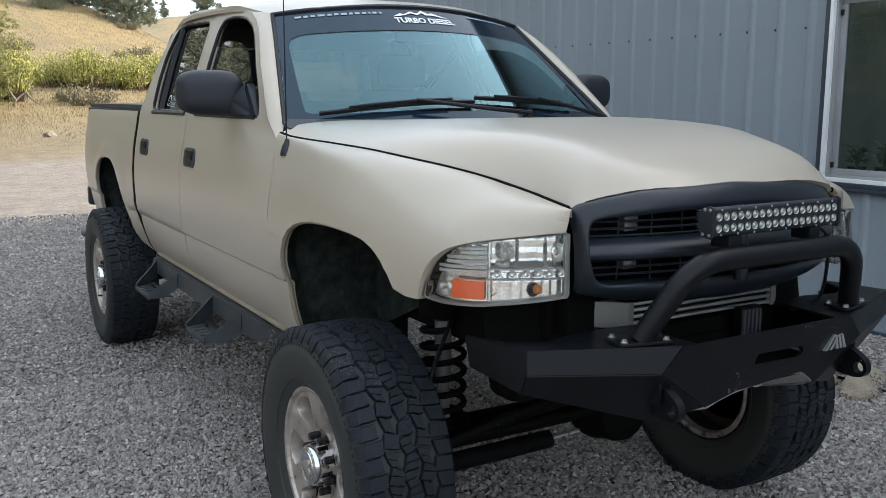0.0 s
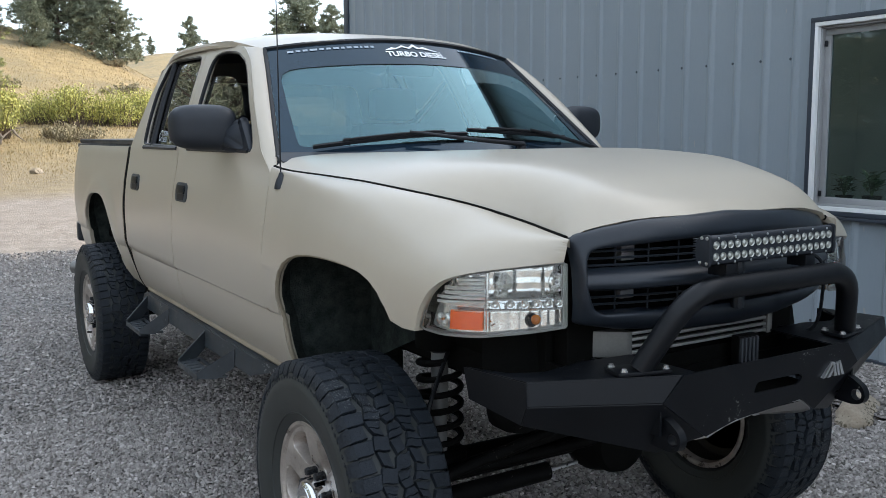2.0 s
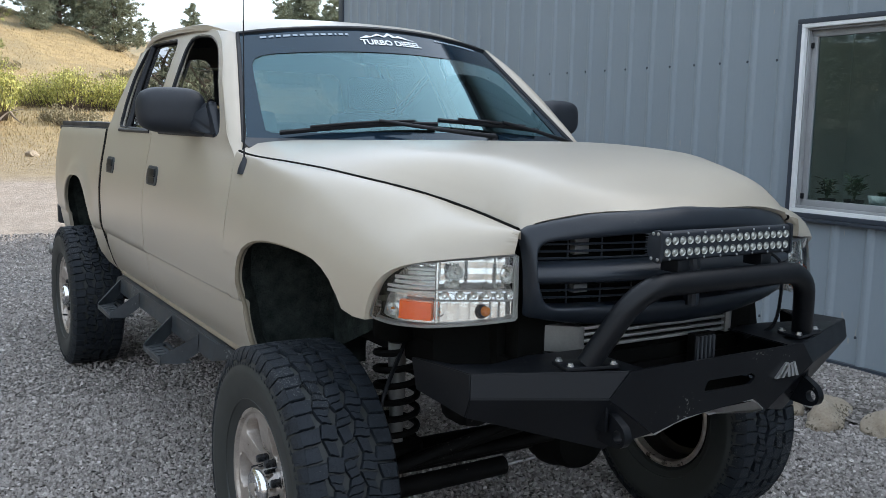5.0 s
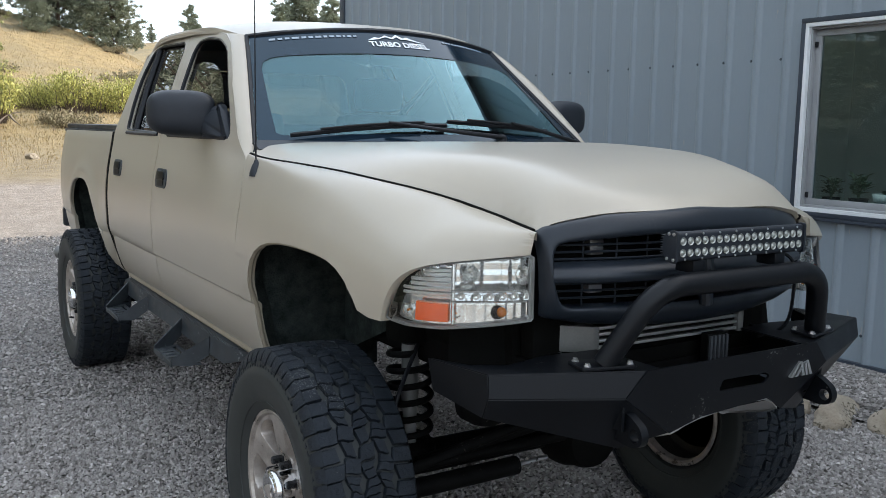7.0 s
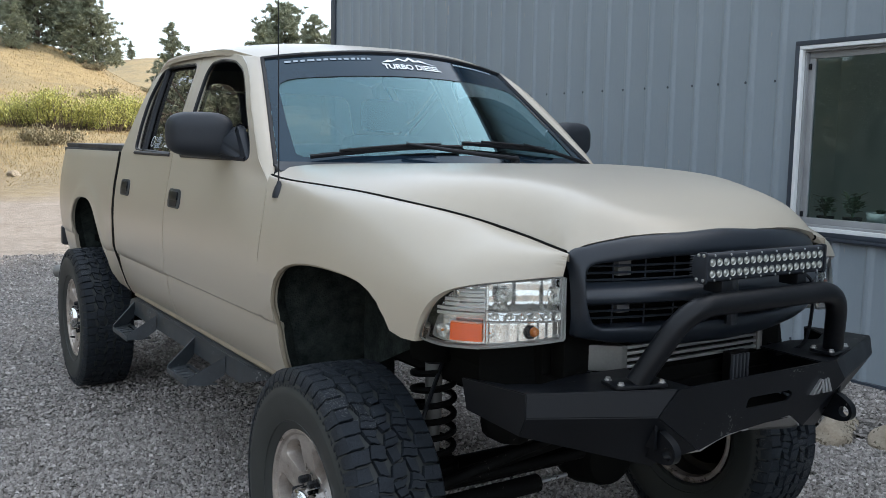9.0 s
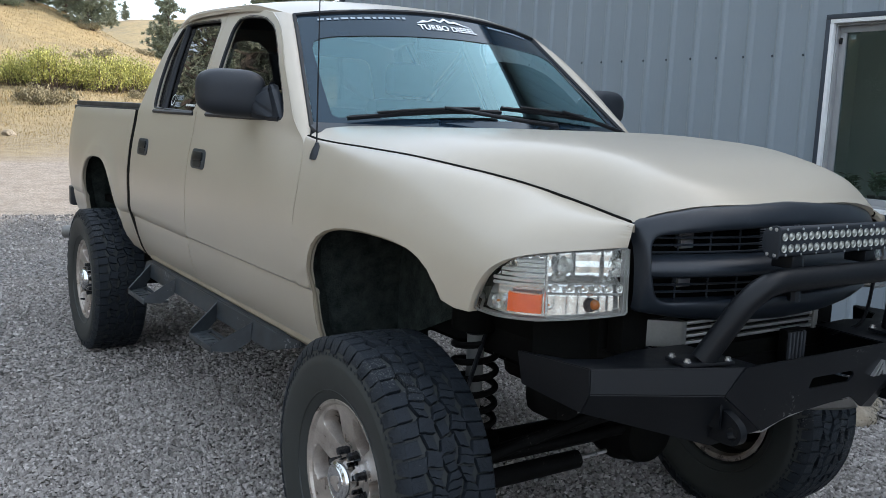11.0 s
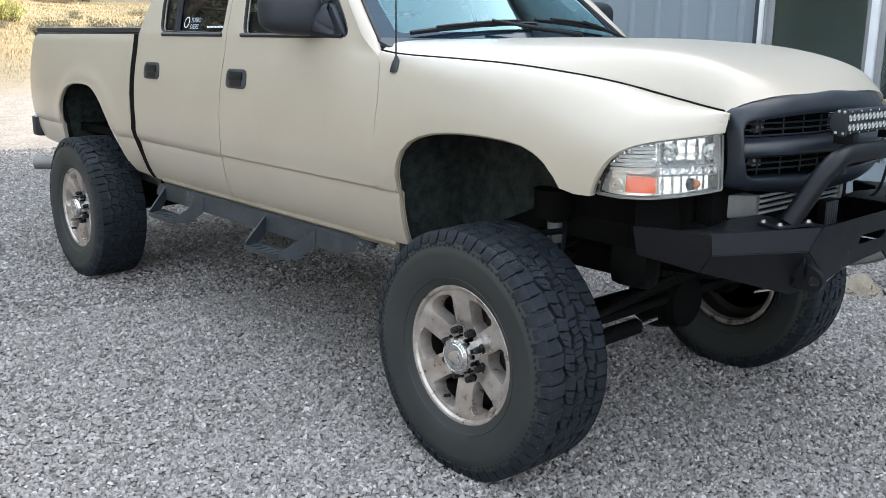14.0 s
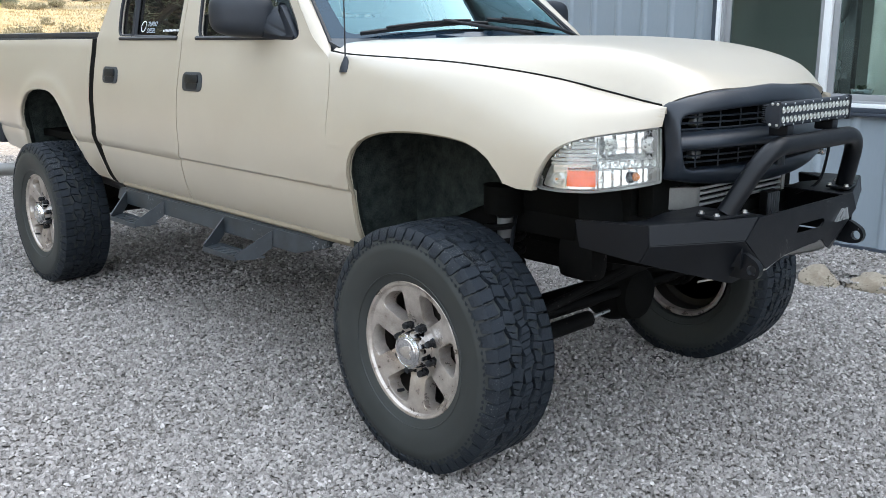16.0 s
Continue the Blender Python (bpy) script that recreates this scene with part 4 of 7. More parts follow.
def roof_at(u, v):
    """u across, v from the screen to the back."""
    y0 = 1.135 - 0.11 * (1 - u * u)
    y = lerp(y0, 2.50, v)
    edge = lerp(0.585, 0.634, min(1, v * 6)) - 0.03 * max(0, v - 0.85) / 0.15
    x = math.copysign(abs(u) ** 0.9, u) * edge
    zc = curve_at([(0, 1.850), (0.10, 1.884), (0.35, 1.916), (0.65, 1.926), (0.9, 1.906), (1.0, 1.868)], v)
    ze = curve_at([(0, 1.800), (0.08, 1.824), (0.2, 1.854), (0.5, 1.870), (0.8, 1.868), (1.0, 1.832)], v)
    return (x, y, ze + (zc - ze) * (1 - abs(u) ** 2.6))


bm = sheet([(-1, 0), (1, 0), (1, 1), (-1, 1)], roof_at, (), 0.06, lambda u, v: (0, 0, -0.025))
part("roof", bm, PAINT, truck, "matte tan roof")
bm = sheet([(-1, 0.02), (1, 0.02), (1, 0.98), (-1, 0.98)], lambda u, v: Vector(roof_at(u, v)) * 0.985 + Vector((0, 0.02, 0.0)), (), 0.15)
part("headliner", bm, HEADLINER, truck)
for s in (-1, 1):
    b = bmesh.new()
    tube(b, [Vector((s * lerp(0.612, 0.624, min(1, k / 3)), lerp(1.32, 2.44, k / 12), curve_at([(0, 1.830), (0.12, 1.840), (0.4, 1.860), (0.85, 1.858), (1, 1.80)], k / 12))) for k in range(13)], 0.013, 8)
    part("drip_rail", b, PAINT, truck)
# cab back with its window
back_out = [(-0.78, 0.70), (0.78, 0.70), (0.785, 1.41), (0.64, 1.80), (0.40, 1.855), (-0.40, 1.855), (-0.64, 1.80), (-0.785, 1.41)]
back_win = round_poly([(-0.56, 1.44), (0.56, 1.44), (0.48, 1.74), (-0.48, 1.74)], 0.06)
bm = sheet(back_out, lambda x, z: (x, 2.55 - max(0, z - 1.41) * 0.14, z), [back_win], 0.07, lambda x, z: (0, -0.02, 0))
part("cab_back", bm, PAINT, truck)
bm = sheet(back_win, lambda x, z: (x, 2.54 - max(0, z - 1.41) * 0.14, z), (), 0.1)
g = part("rear_window", bm, REAR_GLASS, truck)
g.visible_shadow = False
# cowl below the windshield
bm = sheet([(-0.74, 0.0), (0.74, 0.0), (0.74, 1.0), (-0.74, 1.0)],
           lambda x, t: (x, lerp(hood_back(x) - 0.03, 0.665 - 0.14 * (1 - (x / 0.735) ** 2), t), lerp(1.372, 1.402, t) + 0.008 * (1 - (x / 0.74) ** 2)), (), 0.1, lambda x, t: (0, 0, -0.02))
part("cowl", bm, TRIM, truck, "black plastic cowl under the windshield")

# wheels: built about their own centre, outer face towards -x
TYRE_R, HUB_Z, TRACK = 0.416, 0.404, 0.800


PITCHES = 58


def tread_blocks(bm, seed):
    """Interlocking siped lugs standing proud of the carcass: two shoulder rows and three zigzag middle rows."""
    r = random.Random(seed)
    step = 2 * math.pi / PITCHES

    def at(ang, d, rad):
        return (d, (rad - 0.0050 * (d / 0.12) ** 2) * math.sin(ang), (rad - 0.0050 * (d / 0.12) ** 2) * math.cos(ang))

    def wall(side, k):
        """A zigzag groove's wall, with its phase, at the k-th quarter of a pitch."""
        return side + 0.0078 * (1, -0.3, -1, 0.3)[int(k) % 4]

    lines = (-0.128, -0.0700, -0.0235, 0.0235, 0.0700, 0.128)
    for row in range(5):
        d0, d1 = lines[row] + (0.0050 if row else 0), lines[row + 1] - (0.0050 if row < 4 else 0)
        outer = row in (0, 4)
        for k in range(PITCHES):
            phase = (0.0, 0.35, 0.85, 0.22, 0.5)[row]
            a0 = step * (k + phase) + step * 0.05 * r.uniform(-1, 1)
            lift = r.uniform(-0.0008, 0.0004)
            lean = (0.10, -0.20, 0.20, -0.20, -0.10)[row] * step
            cuts = (0.0, 0.91) if outer or r.random() < 0.45 else (0.0, 0.47, 0.93)
            for i, (c0, c1) in enumerate(zip(cuts, cuts[1:])):
                g0, g1 = (0.0 if i == 0 else 0.012), (0.0 if i == len(cuts) - 2 else 0.012)
                lo, hi = a0 + step * (c0 + g0), a0 + step * (c1 - g1)
                zig = [0.0, 0.02 * step, -0.01 * step, 0.02 * step] if outer else [0.0, r.uniform(0.02, 0.07) * step, -r.uniform(0.01, 0.06) * step, 0.02 * step]
                flat = []
                for j, f in enumerate((0.0, 0.33, 0.66, 1.0)):
                    dl = wall(d0, k * 2 + i) if row else d0
                    dr = wall(d1, k * 2 + i + 1) if row < 4 else d1
                    flat.append((lo + zig[j] + lean * f, lerp(dl, dr, f)))
                for j, f in reversed(list(enumerate((0.0, 0.33, 0.66, 1.0)))):
                    dl = wall(d0, k * 2 + i + 1) if row else d0
                    dr = wall(d1, k * 2 + i + 2) if row < 4 else d1
                    flat.append((hi + zig[j] + lean * f, lerp(dl, dr, f)))
                ca, cd = sum(p[0] for p in flat) / 8, sum(p[1] for p in flat) / 8
                low = [bm.verts.new(at(a, d, TYRE_R - 0.0165)) for a, d in flat]
                mid = [bm.verts.new(at(ca + (a - ca) * 0.98, cd + (d - cd) * 0.98, TYRE_R + lift - 0.0028)) for a, d in flat]
                high = [bm.verts.new(at(ca + (a - ca) * 0.88, cd + (d - cd) * 0.92, TYRE_R + lift)) for a, d in flat]
                for j in range(8):
                    bm.faces.new((low[j], low[(j + 1) % 8], mid[(j + 1) % 8], mid[j]))
                    bm.faces.new((mid[j], mid[(j + 1) % 8], high[(j + 1) % 8], high[j]))
                bm.faces.new(high)


def make_wheel():
    circle = [(0.2150 * math.cos(2 * math.pi * k / 96), 0.2150 * math.sin(2 * math.pi * k / 96)) for k in range(96)]
    holes = []
    for k in range(6):
        c = radians(60 * k + 30)
        pts = [(0.103, -9.0), (0.196, -18.5), (0.204, -8), (0.206, 0), (0.204, 8), (0.196, 18.5), (0.103, 9.0), (0.099, 0)]
        hole = [(rr * math.cos(c + radians(a)), rr * math.sin(c + radians(a))) for rr, a in pts]
        holes.append(dense(round_poly(hole, [0.010, 0.016, 0, 0, 0, 0.016, 0.010, 0], 6), 0.008))

    def face(u, v):
        r = math.hypot(u, v)
        d = curve_at([(0, -0.080), (0.070, -0.080), (0.098, -0.083), (0.110, -0.090), (0.15, -0.099), (0.20, -0.107), (0.215, -0.108)], r)
        a = (math.degrees(math.atan2(v, u)) + 30) % 60 - 30
        ridge = r * math.sin(radians(abs(a)))
        if 0.10 < r < 0.2:
            d += 0.005 * min(1, max(0, (ridge - 0.030) / 0.03))
        return (d, u, v)

    bm = sheet(circle, face, holes, 0.010)
    # each window is a pocket: a small rounded brow, then walls that draw in towards the barrel
    for k, hole in enumerate(holes):
        c = Vector((0.158 * math.cos(radians(60 * k + 30)), 0.158 * math.sin(radians(60 * k + 30))))
        rings = []
        for depth, draw in ((0.0, 1.0), (0.0016, 0.985), (0.005, 0.968), (0.030, 0.88), (0.046, 0.84)):
            ring = []
            for u, v in hole:
                q = c + (Vector((u, v)) - c) * draw
                ring.append(bm.verts.new((face(u, v)[0] + depth, q.x, q.y)))
            rings.append(ring)
        for lo, hi in zip(rings, rings[1:]):
            for i in range(len(hole)):
                j = (i + 1) % len(hole)
                bm.faces.new((lo[i], lo[j], hi[j], hi[i]))
    bmesh.ops.remove_doubles(bm, verts=bm.verts, dist=1e-5)
    bmesh.ops.recalc_face_normals(bm, faces=bm.faces)
    wheel = link("wheel", bm, ALLOY, None, "dusty six-spoke alloy wheel with black lug nuts", 30)
    # barrel and disc are darker than the face, so the windows read dark
    b = bmesh.new()
    lathe(b, [(0.206, 0.10), (0.200, 0.02), (0.205, -0.095)], 72)
    part("barrel", b, ALLOY_DARK, wheel)
    b = bmesh.new()
    lathe(b, [(0.205, -0.095), (0.2152, -0.1075), (0.2215, -0.116), (0.2295, -0.1185), (0.2345, -0.115), (0.2345, -0.106), (0.226, -0.10)], 96)
    part("rim_lip", b, ALLOY, wheel)
    b = bmesh.new()
    lathe(b, [(0.196, 0.085), (0.202, 0.112), (0.212, 0.117), (0.222, 0.112)], 72)
    part("inner_lip", b, ALLOY, wheel)
    b = bmesh.new()
    lathe(b, [(0.001, -0.030), (0.165, -0.030), (0.168, -0.022), (0.168, 0.0), (0.001, 0.0)], 48)
    lathe(b, [(0.198, 0.09), (0.198, 0.005), (0.19, 0.0), (0.05, 0.0)], 48)
    part("brake_disc", b, ALLOY_DARK, wheel)
    b = bmesh.new()
    lathe(b, [(0.066, -0.062), (0.064, -0.100), (0.062, -0.122), (0.058, -0.132), (0.050, -0.1365), (0.047, -0.1345), (0.044, -0.1345), (0.042, -0.137), (0.0005, -0.139)], 48)
    cap = part("hub_cap", b, CHROME, wheel, "polished hub cap with a plain embossed badge")
    b = bmesh.new()
    prism(b, round_poly([(-0.024, 0.022), (-0.010, 0.026), (0, 0.016), (0.010, 0.026), (0.024, 0.022), (0.018, -0.004), (0.008, -0.026), (-0.008, -0.026), (-0.018, -0.004)], 0.006), "x", -0.1405, -0.137, 0.001)
    part("badge", b, ALLOY, cap)
    lug_mesh = None
    for k in range(8):
        a = 2 * math.pi * (k + 0.5) / 8
        if lug_mesh is None:
            b = bmesh.new()
            lathe(b, [(0.0185, -0.079), (0.0185, -0.0815), (0.0125, -0.082), (0.0125, -0.108), (0.0105, -0.113), (0.0005, -0.1145)], 6)
            lug = part("lug_nut", b, LUG, wheel)
            lug_mesh = lug.data
        else:
            lug = new("lug_nut", lug_mesh)
            lug.parent = wheel
        lug.matrix_basis = pose(0, 0.0826 * math.cos(a), 0.0826 * math.sin(a))
    b = bmesh.new()
    tube(b, [(-0.100, -0.155, -0.065), (-0.125, -0.150, -0.063)], 0.006, 8)
    part("valve", b, SEAL, wheel)
    half = [(0.223, 0.100), (0.233, 0.119), (0.243, 0.124), (0.250, 0.127), (0.262, 0.1345), (0.30, 0.1425), (0.335, 0.1455), (0.350, 0.1455), (0.353, 0.1435), (0.366, 0.1415), (0.380, 0.136), (0.393, 0.127), (0.398, 0.112), (0.4005, 0.08), (0.4015, 0.0)]
    prof = [(r, -d) for r, d in half] + [(r, d) for r, d in reversed(half[:-1])]
    b = bmesh.new()
    lathe(b, prof, 128)
    tyre = part("tyre", b, SIDEWALL, wheel, "black all-terrain tyre with deep tread blocks")
    b = bmesh.new()
    tread_blocks(b, 3)
    # lugs running down over the shoulder on to the sidewall
    for side in (-1, 1):
        for k in range(PITCHES):
            a = 2 * math.pi * (k + (0.04 if side < 0 else 0.48)) / PITCHES
            long = k % 2 == 0
            rows = [(0.4125, 0.1240), (0.403, 0.1315), (0.392, 0.1368), (0.3825, 0.1400)] + ([(0.374, 0.1435), (0.369, 0.1425)] if long else [(0.3785, 0.1405)])
            w = 0.104 if long else 0.096
            pts = []
            for i, (r, d) in enumerate(rows):
                t = i / (len(rows) - 1)
                pts.append([b.verts.new((side * d, r * math.sin(a + o * w * lerp(1.0, 0.80, t) + 0.02 * t), r * math.cos(a + o * w * lerp(1.0, 0.80, t) + 0.02 * t))) for o in (0, 1)])
            under = [[b.verts.new((side * (v.co.x * side - 0.010), v.co.y * 0.985, v.co.z * 0.985)) for v in row] for row in pts]
            for i in range(len(pts) - 1):
                b.faces.new((pts[i][0], pts[i][1], pts[i + 1][1], pts[i + 1][0]))
                for o in (0, 1):
                    b.faces.new((pts[i][o], pts[i + 1][o], under[i + 1][o], under[i][o]))
            b.faces.new((pts[-1][0], pts[-1][1], under[-1][1], under[-1][0]))
    # ring of small teeth between the shoulder and the sidewall
    for side in (-1, 1):
        for k in range(104):
            a = 2 * math.pi * k / 104
            q = [(0.3685, a, 0.1412), (0.3665, a + 0.034, 0.1416), (0.3590, a + 0.014, 0.1428), (0.3610, a - 0.006, 0.1424)]
            lo = [b.verts.new((side * d, rr * math.sin(t), rr * math.cos(t))) for rr, t, d in q]
            hi = [b.verts.new((side * (d + (0.0014 if i in (0, 3) else 0.0004)), rr * math.sin(t), rr * math.cos(t))) for i, (rr, t, d) in enumerate(q)]
            b.faces.new(hi)
            for i in range(4):
                b.faces.new((lo[i], lo[(i + 1) % 4], hi[(i + 1) % 4], hi[i]))
    bmesh.ops.recalc_face_normals(b, faces=b.faces)
    part("tread", b, RUBBER, tyre, sharp=50)
    # moulded ring on the sidewall
    b = bmesh.new()
    for side in (-1, 1):
        lathe(b, [(0.256, side * 0.1305), (0.2575, side * 0.1345), (0.2605, side * 0.1355), (0.262, side * 0.1335)], 96)
    part("sidewall_moulding", b, SIDEWALL, tyre)
    return wheel


wheel = make_wheel()
wheel.parent = truck
wheel.matrix_basis = pose(-TRACK, 0, HUB_Z, 87, 0, 0)
for x, y, rx, rz in ((-TRACK, 3.327, 101, 0), (TRACK, 0, 40, 180), (TRACK, 3.327, 10, 180)):
    w = copy_thing(wheel, pose(x, y, HUB_Z, rx if rz == 0 else -rx, 0, rz))

# grille: a rounded black frame with a crosshair and thin slats
outer = [(-0.462, 0.990), (-0.36, 0.972), (-0.2, 0.957), (0, 0.950), (0.2, 0.957), (0.36, 0.972), (0.462, 0.990), (0.472, 1.06), (0.475, 1.15), (0.480, 1.200), (0.46, 1.217), (0.40, 1.231), (0.30, 1.246), (0, 1.258), (-0.30, 1.246), (-0.40, 1.231), (-0.46, 1.217), (-0.480, 1.200), (-0.475, 1.15), (-0.472, 1.06)]
opening = round_poly([(-0.436, 1.018), (0.436, 1.018), (0.458, 1.10), (0.452, 1.178), (0.20, 1.194), (-0.20, 1.194), (-0.452, 1.178), (-0.458, 1.10)], [0.05, 0.05, 0.02, 0.04, 0.1, 0.1, 0.04, 0.02])


def loop_at(poly, a):
    """Where a spoke at that angle from the grille's middle meets a closed outline."""
    d = Vector((math.cos(a) * 0.5, math.sin(a) * 0.13))
    c = Vector((0, 1.105))
    for p, q in zip(poly, poly[1:] + poly[:1]):
        hit = geometry.intersect_line_line_2d(c, c + d * 4, Vector(p), Vector(q))
        if hit:
            return hit
    return c + d


def grille_y(x, z):
    return nose_y(x) + 0.035 * max(0, (z - 1.10) / 0.14) ** 1.6 + 0.035 * max(0, (1.06 - z) / 0.1) ** 1.5


# the frame swells like a bolster between its outer and inner edge
bm = bmesh.new()
soft_outer, rings = round_poly(outer, 0.012), []
for k in range(200):
    a = 2 * math.pi * k / 200
    po, pi = loop_at(soft_outer, a), loop_at(opening, a)
    ring = []
    for i in range(13):
        t = (i - 1) / 10
        f = max(0.0, min(1.0, t))
        p = po.lerp(pi, 0.5 - 0.5 * math.cos(math.pi * f) if 0 < f < 1 else f)
        swell = 0.026 * math.sin(math.pi * f) ** 0.6
        ring.append(bm.verts.new((p.x, grille_y(p.x, p.y) + 0.012 - swell + (0.016 if i == 0 else 0.04 if i == 12 else 0), p.y)))
    rings.append(ring)
for ra, rb in zip(rings, rings[1:] + rings[:1]):
    for i in range(12):
        bm.faces.new((ra[i], ra[i + 1], rb[i + 1], rb[i]))
bmesh.ops.recalc_face_normals(bm, faces=bm.faces)
grille = part("grille", bm, GRILLE, truck, "satin black grille frame with a crosshair bar")
b = bmesh.new()
rows = []
for k in range(33):
    x = lerp(-0.462, 0.462, k / 32)
    full = 1.0 + 0.12 * (1 - abs(x) / 0.462)
    rows.append([b.verts.new((x, nose_y(x) + 0.012 + dy, 1.103 + dz * full)) for dy, dz in ((-0.020, -0.020), (-0.0245, -0.014), (-0.0255, -0.006), (-0.022, 0.002), (-0.010, 0.013), (0.006, 0.023), (0.026, 0.027), (0.026, -0.026), (0.0, -0.026))])
for ra, rb in zip(rows, rows[1:]):
    for i in range(9):
        b.faces.new((ra[i], ra[(i + 1) % 9], rb[(i + 1) % 9], rb[i]))
bmesh.ops.recalc_face_normals(b, faces=b.faces)
part("cross_bar", b, GRILLE, grille)
b = bmesh.new()
tube(b, [Vector((0, nose_y(0) + 0.010 + 0.3 * max(0, z - 1.12), z)) for z in (1.005, 1.05, 1.10, 1.15, 1.195)], 0.040, 12, squash=0.5)
part("centre_bar", b, GRILLE, grille)
for z in (1.038, 1.056, 1.074, 1.136, 1.154, 1.172):
    b = bmesh.new()
    tube(b, [Vector((lerp(-0.445, 0.445, k / 16), nose_y(lerp(-0.445, 0.445, k / 16)) + 0.035, z)) for k in range(17)], 0.0032, 6)
    part("slat", b, GRILLE, grille)
for x in (-0.36, -0.27, -0.18, -0.09, 0.09, 0.18, 0.27, 0.36):
    b = bmesh.new()
    tube(b, [Vector((x, nose_y(x) + 0.038, z)) for z in (1.02, 1.10, 1.19)], 0.0026, 6)
    part("slat", b, GRILLE, grille)
# radiator core, its brackets and a light oil cooler tank behind the slats
b = bmesh.new()
box(b, (-0.44, -0.585, 0.80), (0.44, -0.53, 1.215), 0.006)
core = part("radiator", b, DARK, truck)
for z in (1.045, 1.075, 1.145, 1.168):
    b = bmesh.new()
    box(b, (-0.294, -0.622, z - 0.011), (-0.248, -0.600, z + 0.011), 0.002)
    part("cooler_tank", b, ALUMINIUM, core)
    b = bmesh.new()
    box(b, (-0.246, -0.606, z - 0.007), (0.30, -0.596, z + 0.004), 0.001)
    part("cooler_fin", b, CHASSIS, core)
# the intercooler under the grille
b = bmesh.new()
box(b, (-0.265, -0.626, 0.886), (0.265, -0.565, 0.942), 0.003)
cooler = part("intercooler", b, DARK, truck, "bare aluminium intercooler under the grille")
for e in (-1, 1):
    b = bmesh.new()
    prism(b, [(e * 0.266, -0.640), (e * 0.286, -0.640), (e * 0.385, -0.560), (e * 0.385, -0.50), (e * 0.266, -0.50)], "z", 0.878, 0.948, 0.003)
    part("end_tank", b, TANK, cooler)
for z in (0.888, 0.906, 0.924, 0.940):
    b = bmesh.new()
    box(b, (-0.265, -0.636, z - 0.004), (0.265, -0.624, z + 0.004), 0.001)
    part("cooler_bar", b, ALUMINIUM, cooler)

# headlights
LAMP_PLAN = [(0, 0.772, -0.400), (0.10, 0.764, -0.448), (0.22, 0.743, -0.497), (0.40, 0.691, -0.549), (0.60, 0.617, -0.593), (0.80, 0.548, -0.624), (1.0, 0.488, -0.645)]


def lamp_at(s, u, z, d=0.0):
    x = curve_at([(a, b) for a, b, c in LAMP_PLAN], u)
    y = curve_at([(a, c) for a, b, c in LAMP_PLAN], u)
    e = 0.01
    tx = curve_at([(a, b) for a, b, c in LAMP_PLAN], u + e) - curve_at([(a, b) for a, b, c in LAMP_PLAN], u - e)
    ty = curve_at([(a, c) for a, b, c in LAMP_PLAN], u + e) - curve_at([(a, c) for a, b, c in LAMP_PLAN], u - e)
    inward = Vector((ty, -tx)).normalized() * d
    lean = 0.22 * (z - 0.98)
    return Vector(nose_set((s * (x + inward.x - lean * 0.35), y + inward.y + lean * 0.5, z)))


LAMP_OUT = [(0.0, 0.978), (0.018, 1.005), (0.055, 1.042), (0.11, 1.076), (0.20, 1.103), (0.34, 1.120), (0.58, 1.133), (0.97, 1.143), (1.0, 1.140), (1.0, 0.990), (0.985, 0.984), (0.7, 0.975), (0.4, 0.967), (0.15, 0.969), (0.03, 0.973)]
LAMP_OUT = [(p.x, p.y) for p in smooth_path([(u, v, 0) for u, v in LAMP_OUT[:7]], 5)] + LAMP_OUT[7:]


def shrink(poly, k):
    cu, cv = sum(p[0] for p in poly) / len(poly), sum(p[1] for p in poly) / len(poly)
    return [(cu + (u - cu) * k, cv + (v - cv) * k) for u, v in poly]


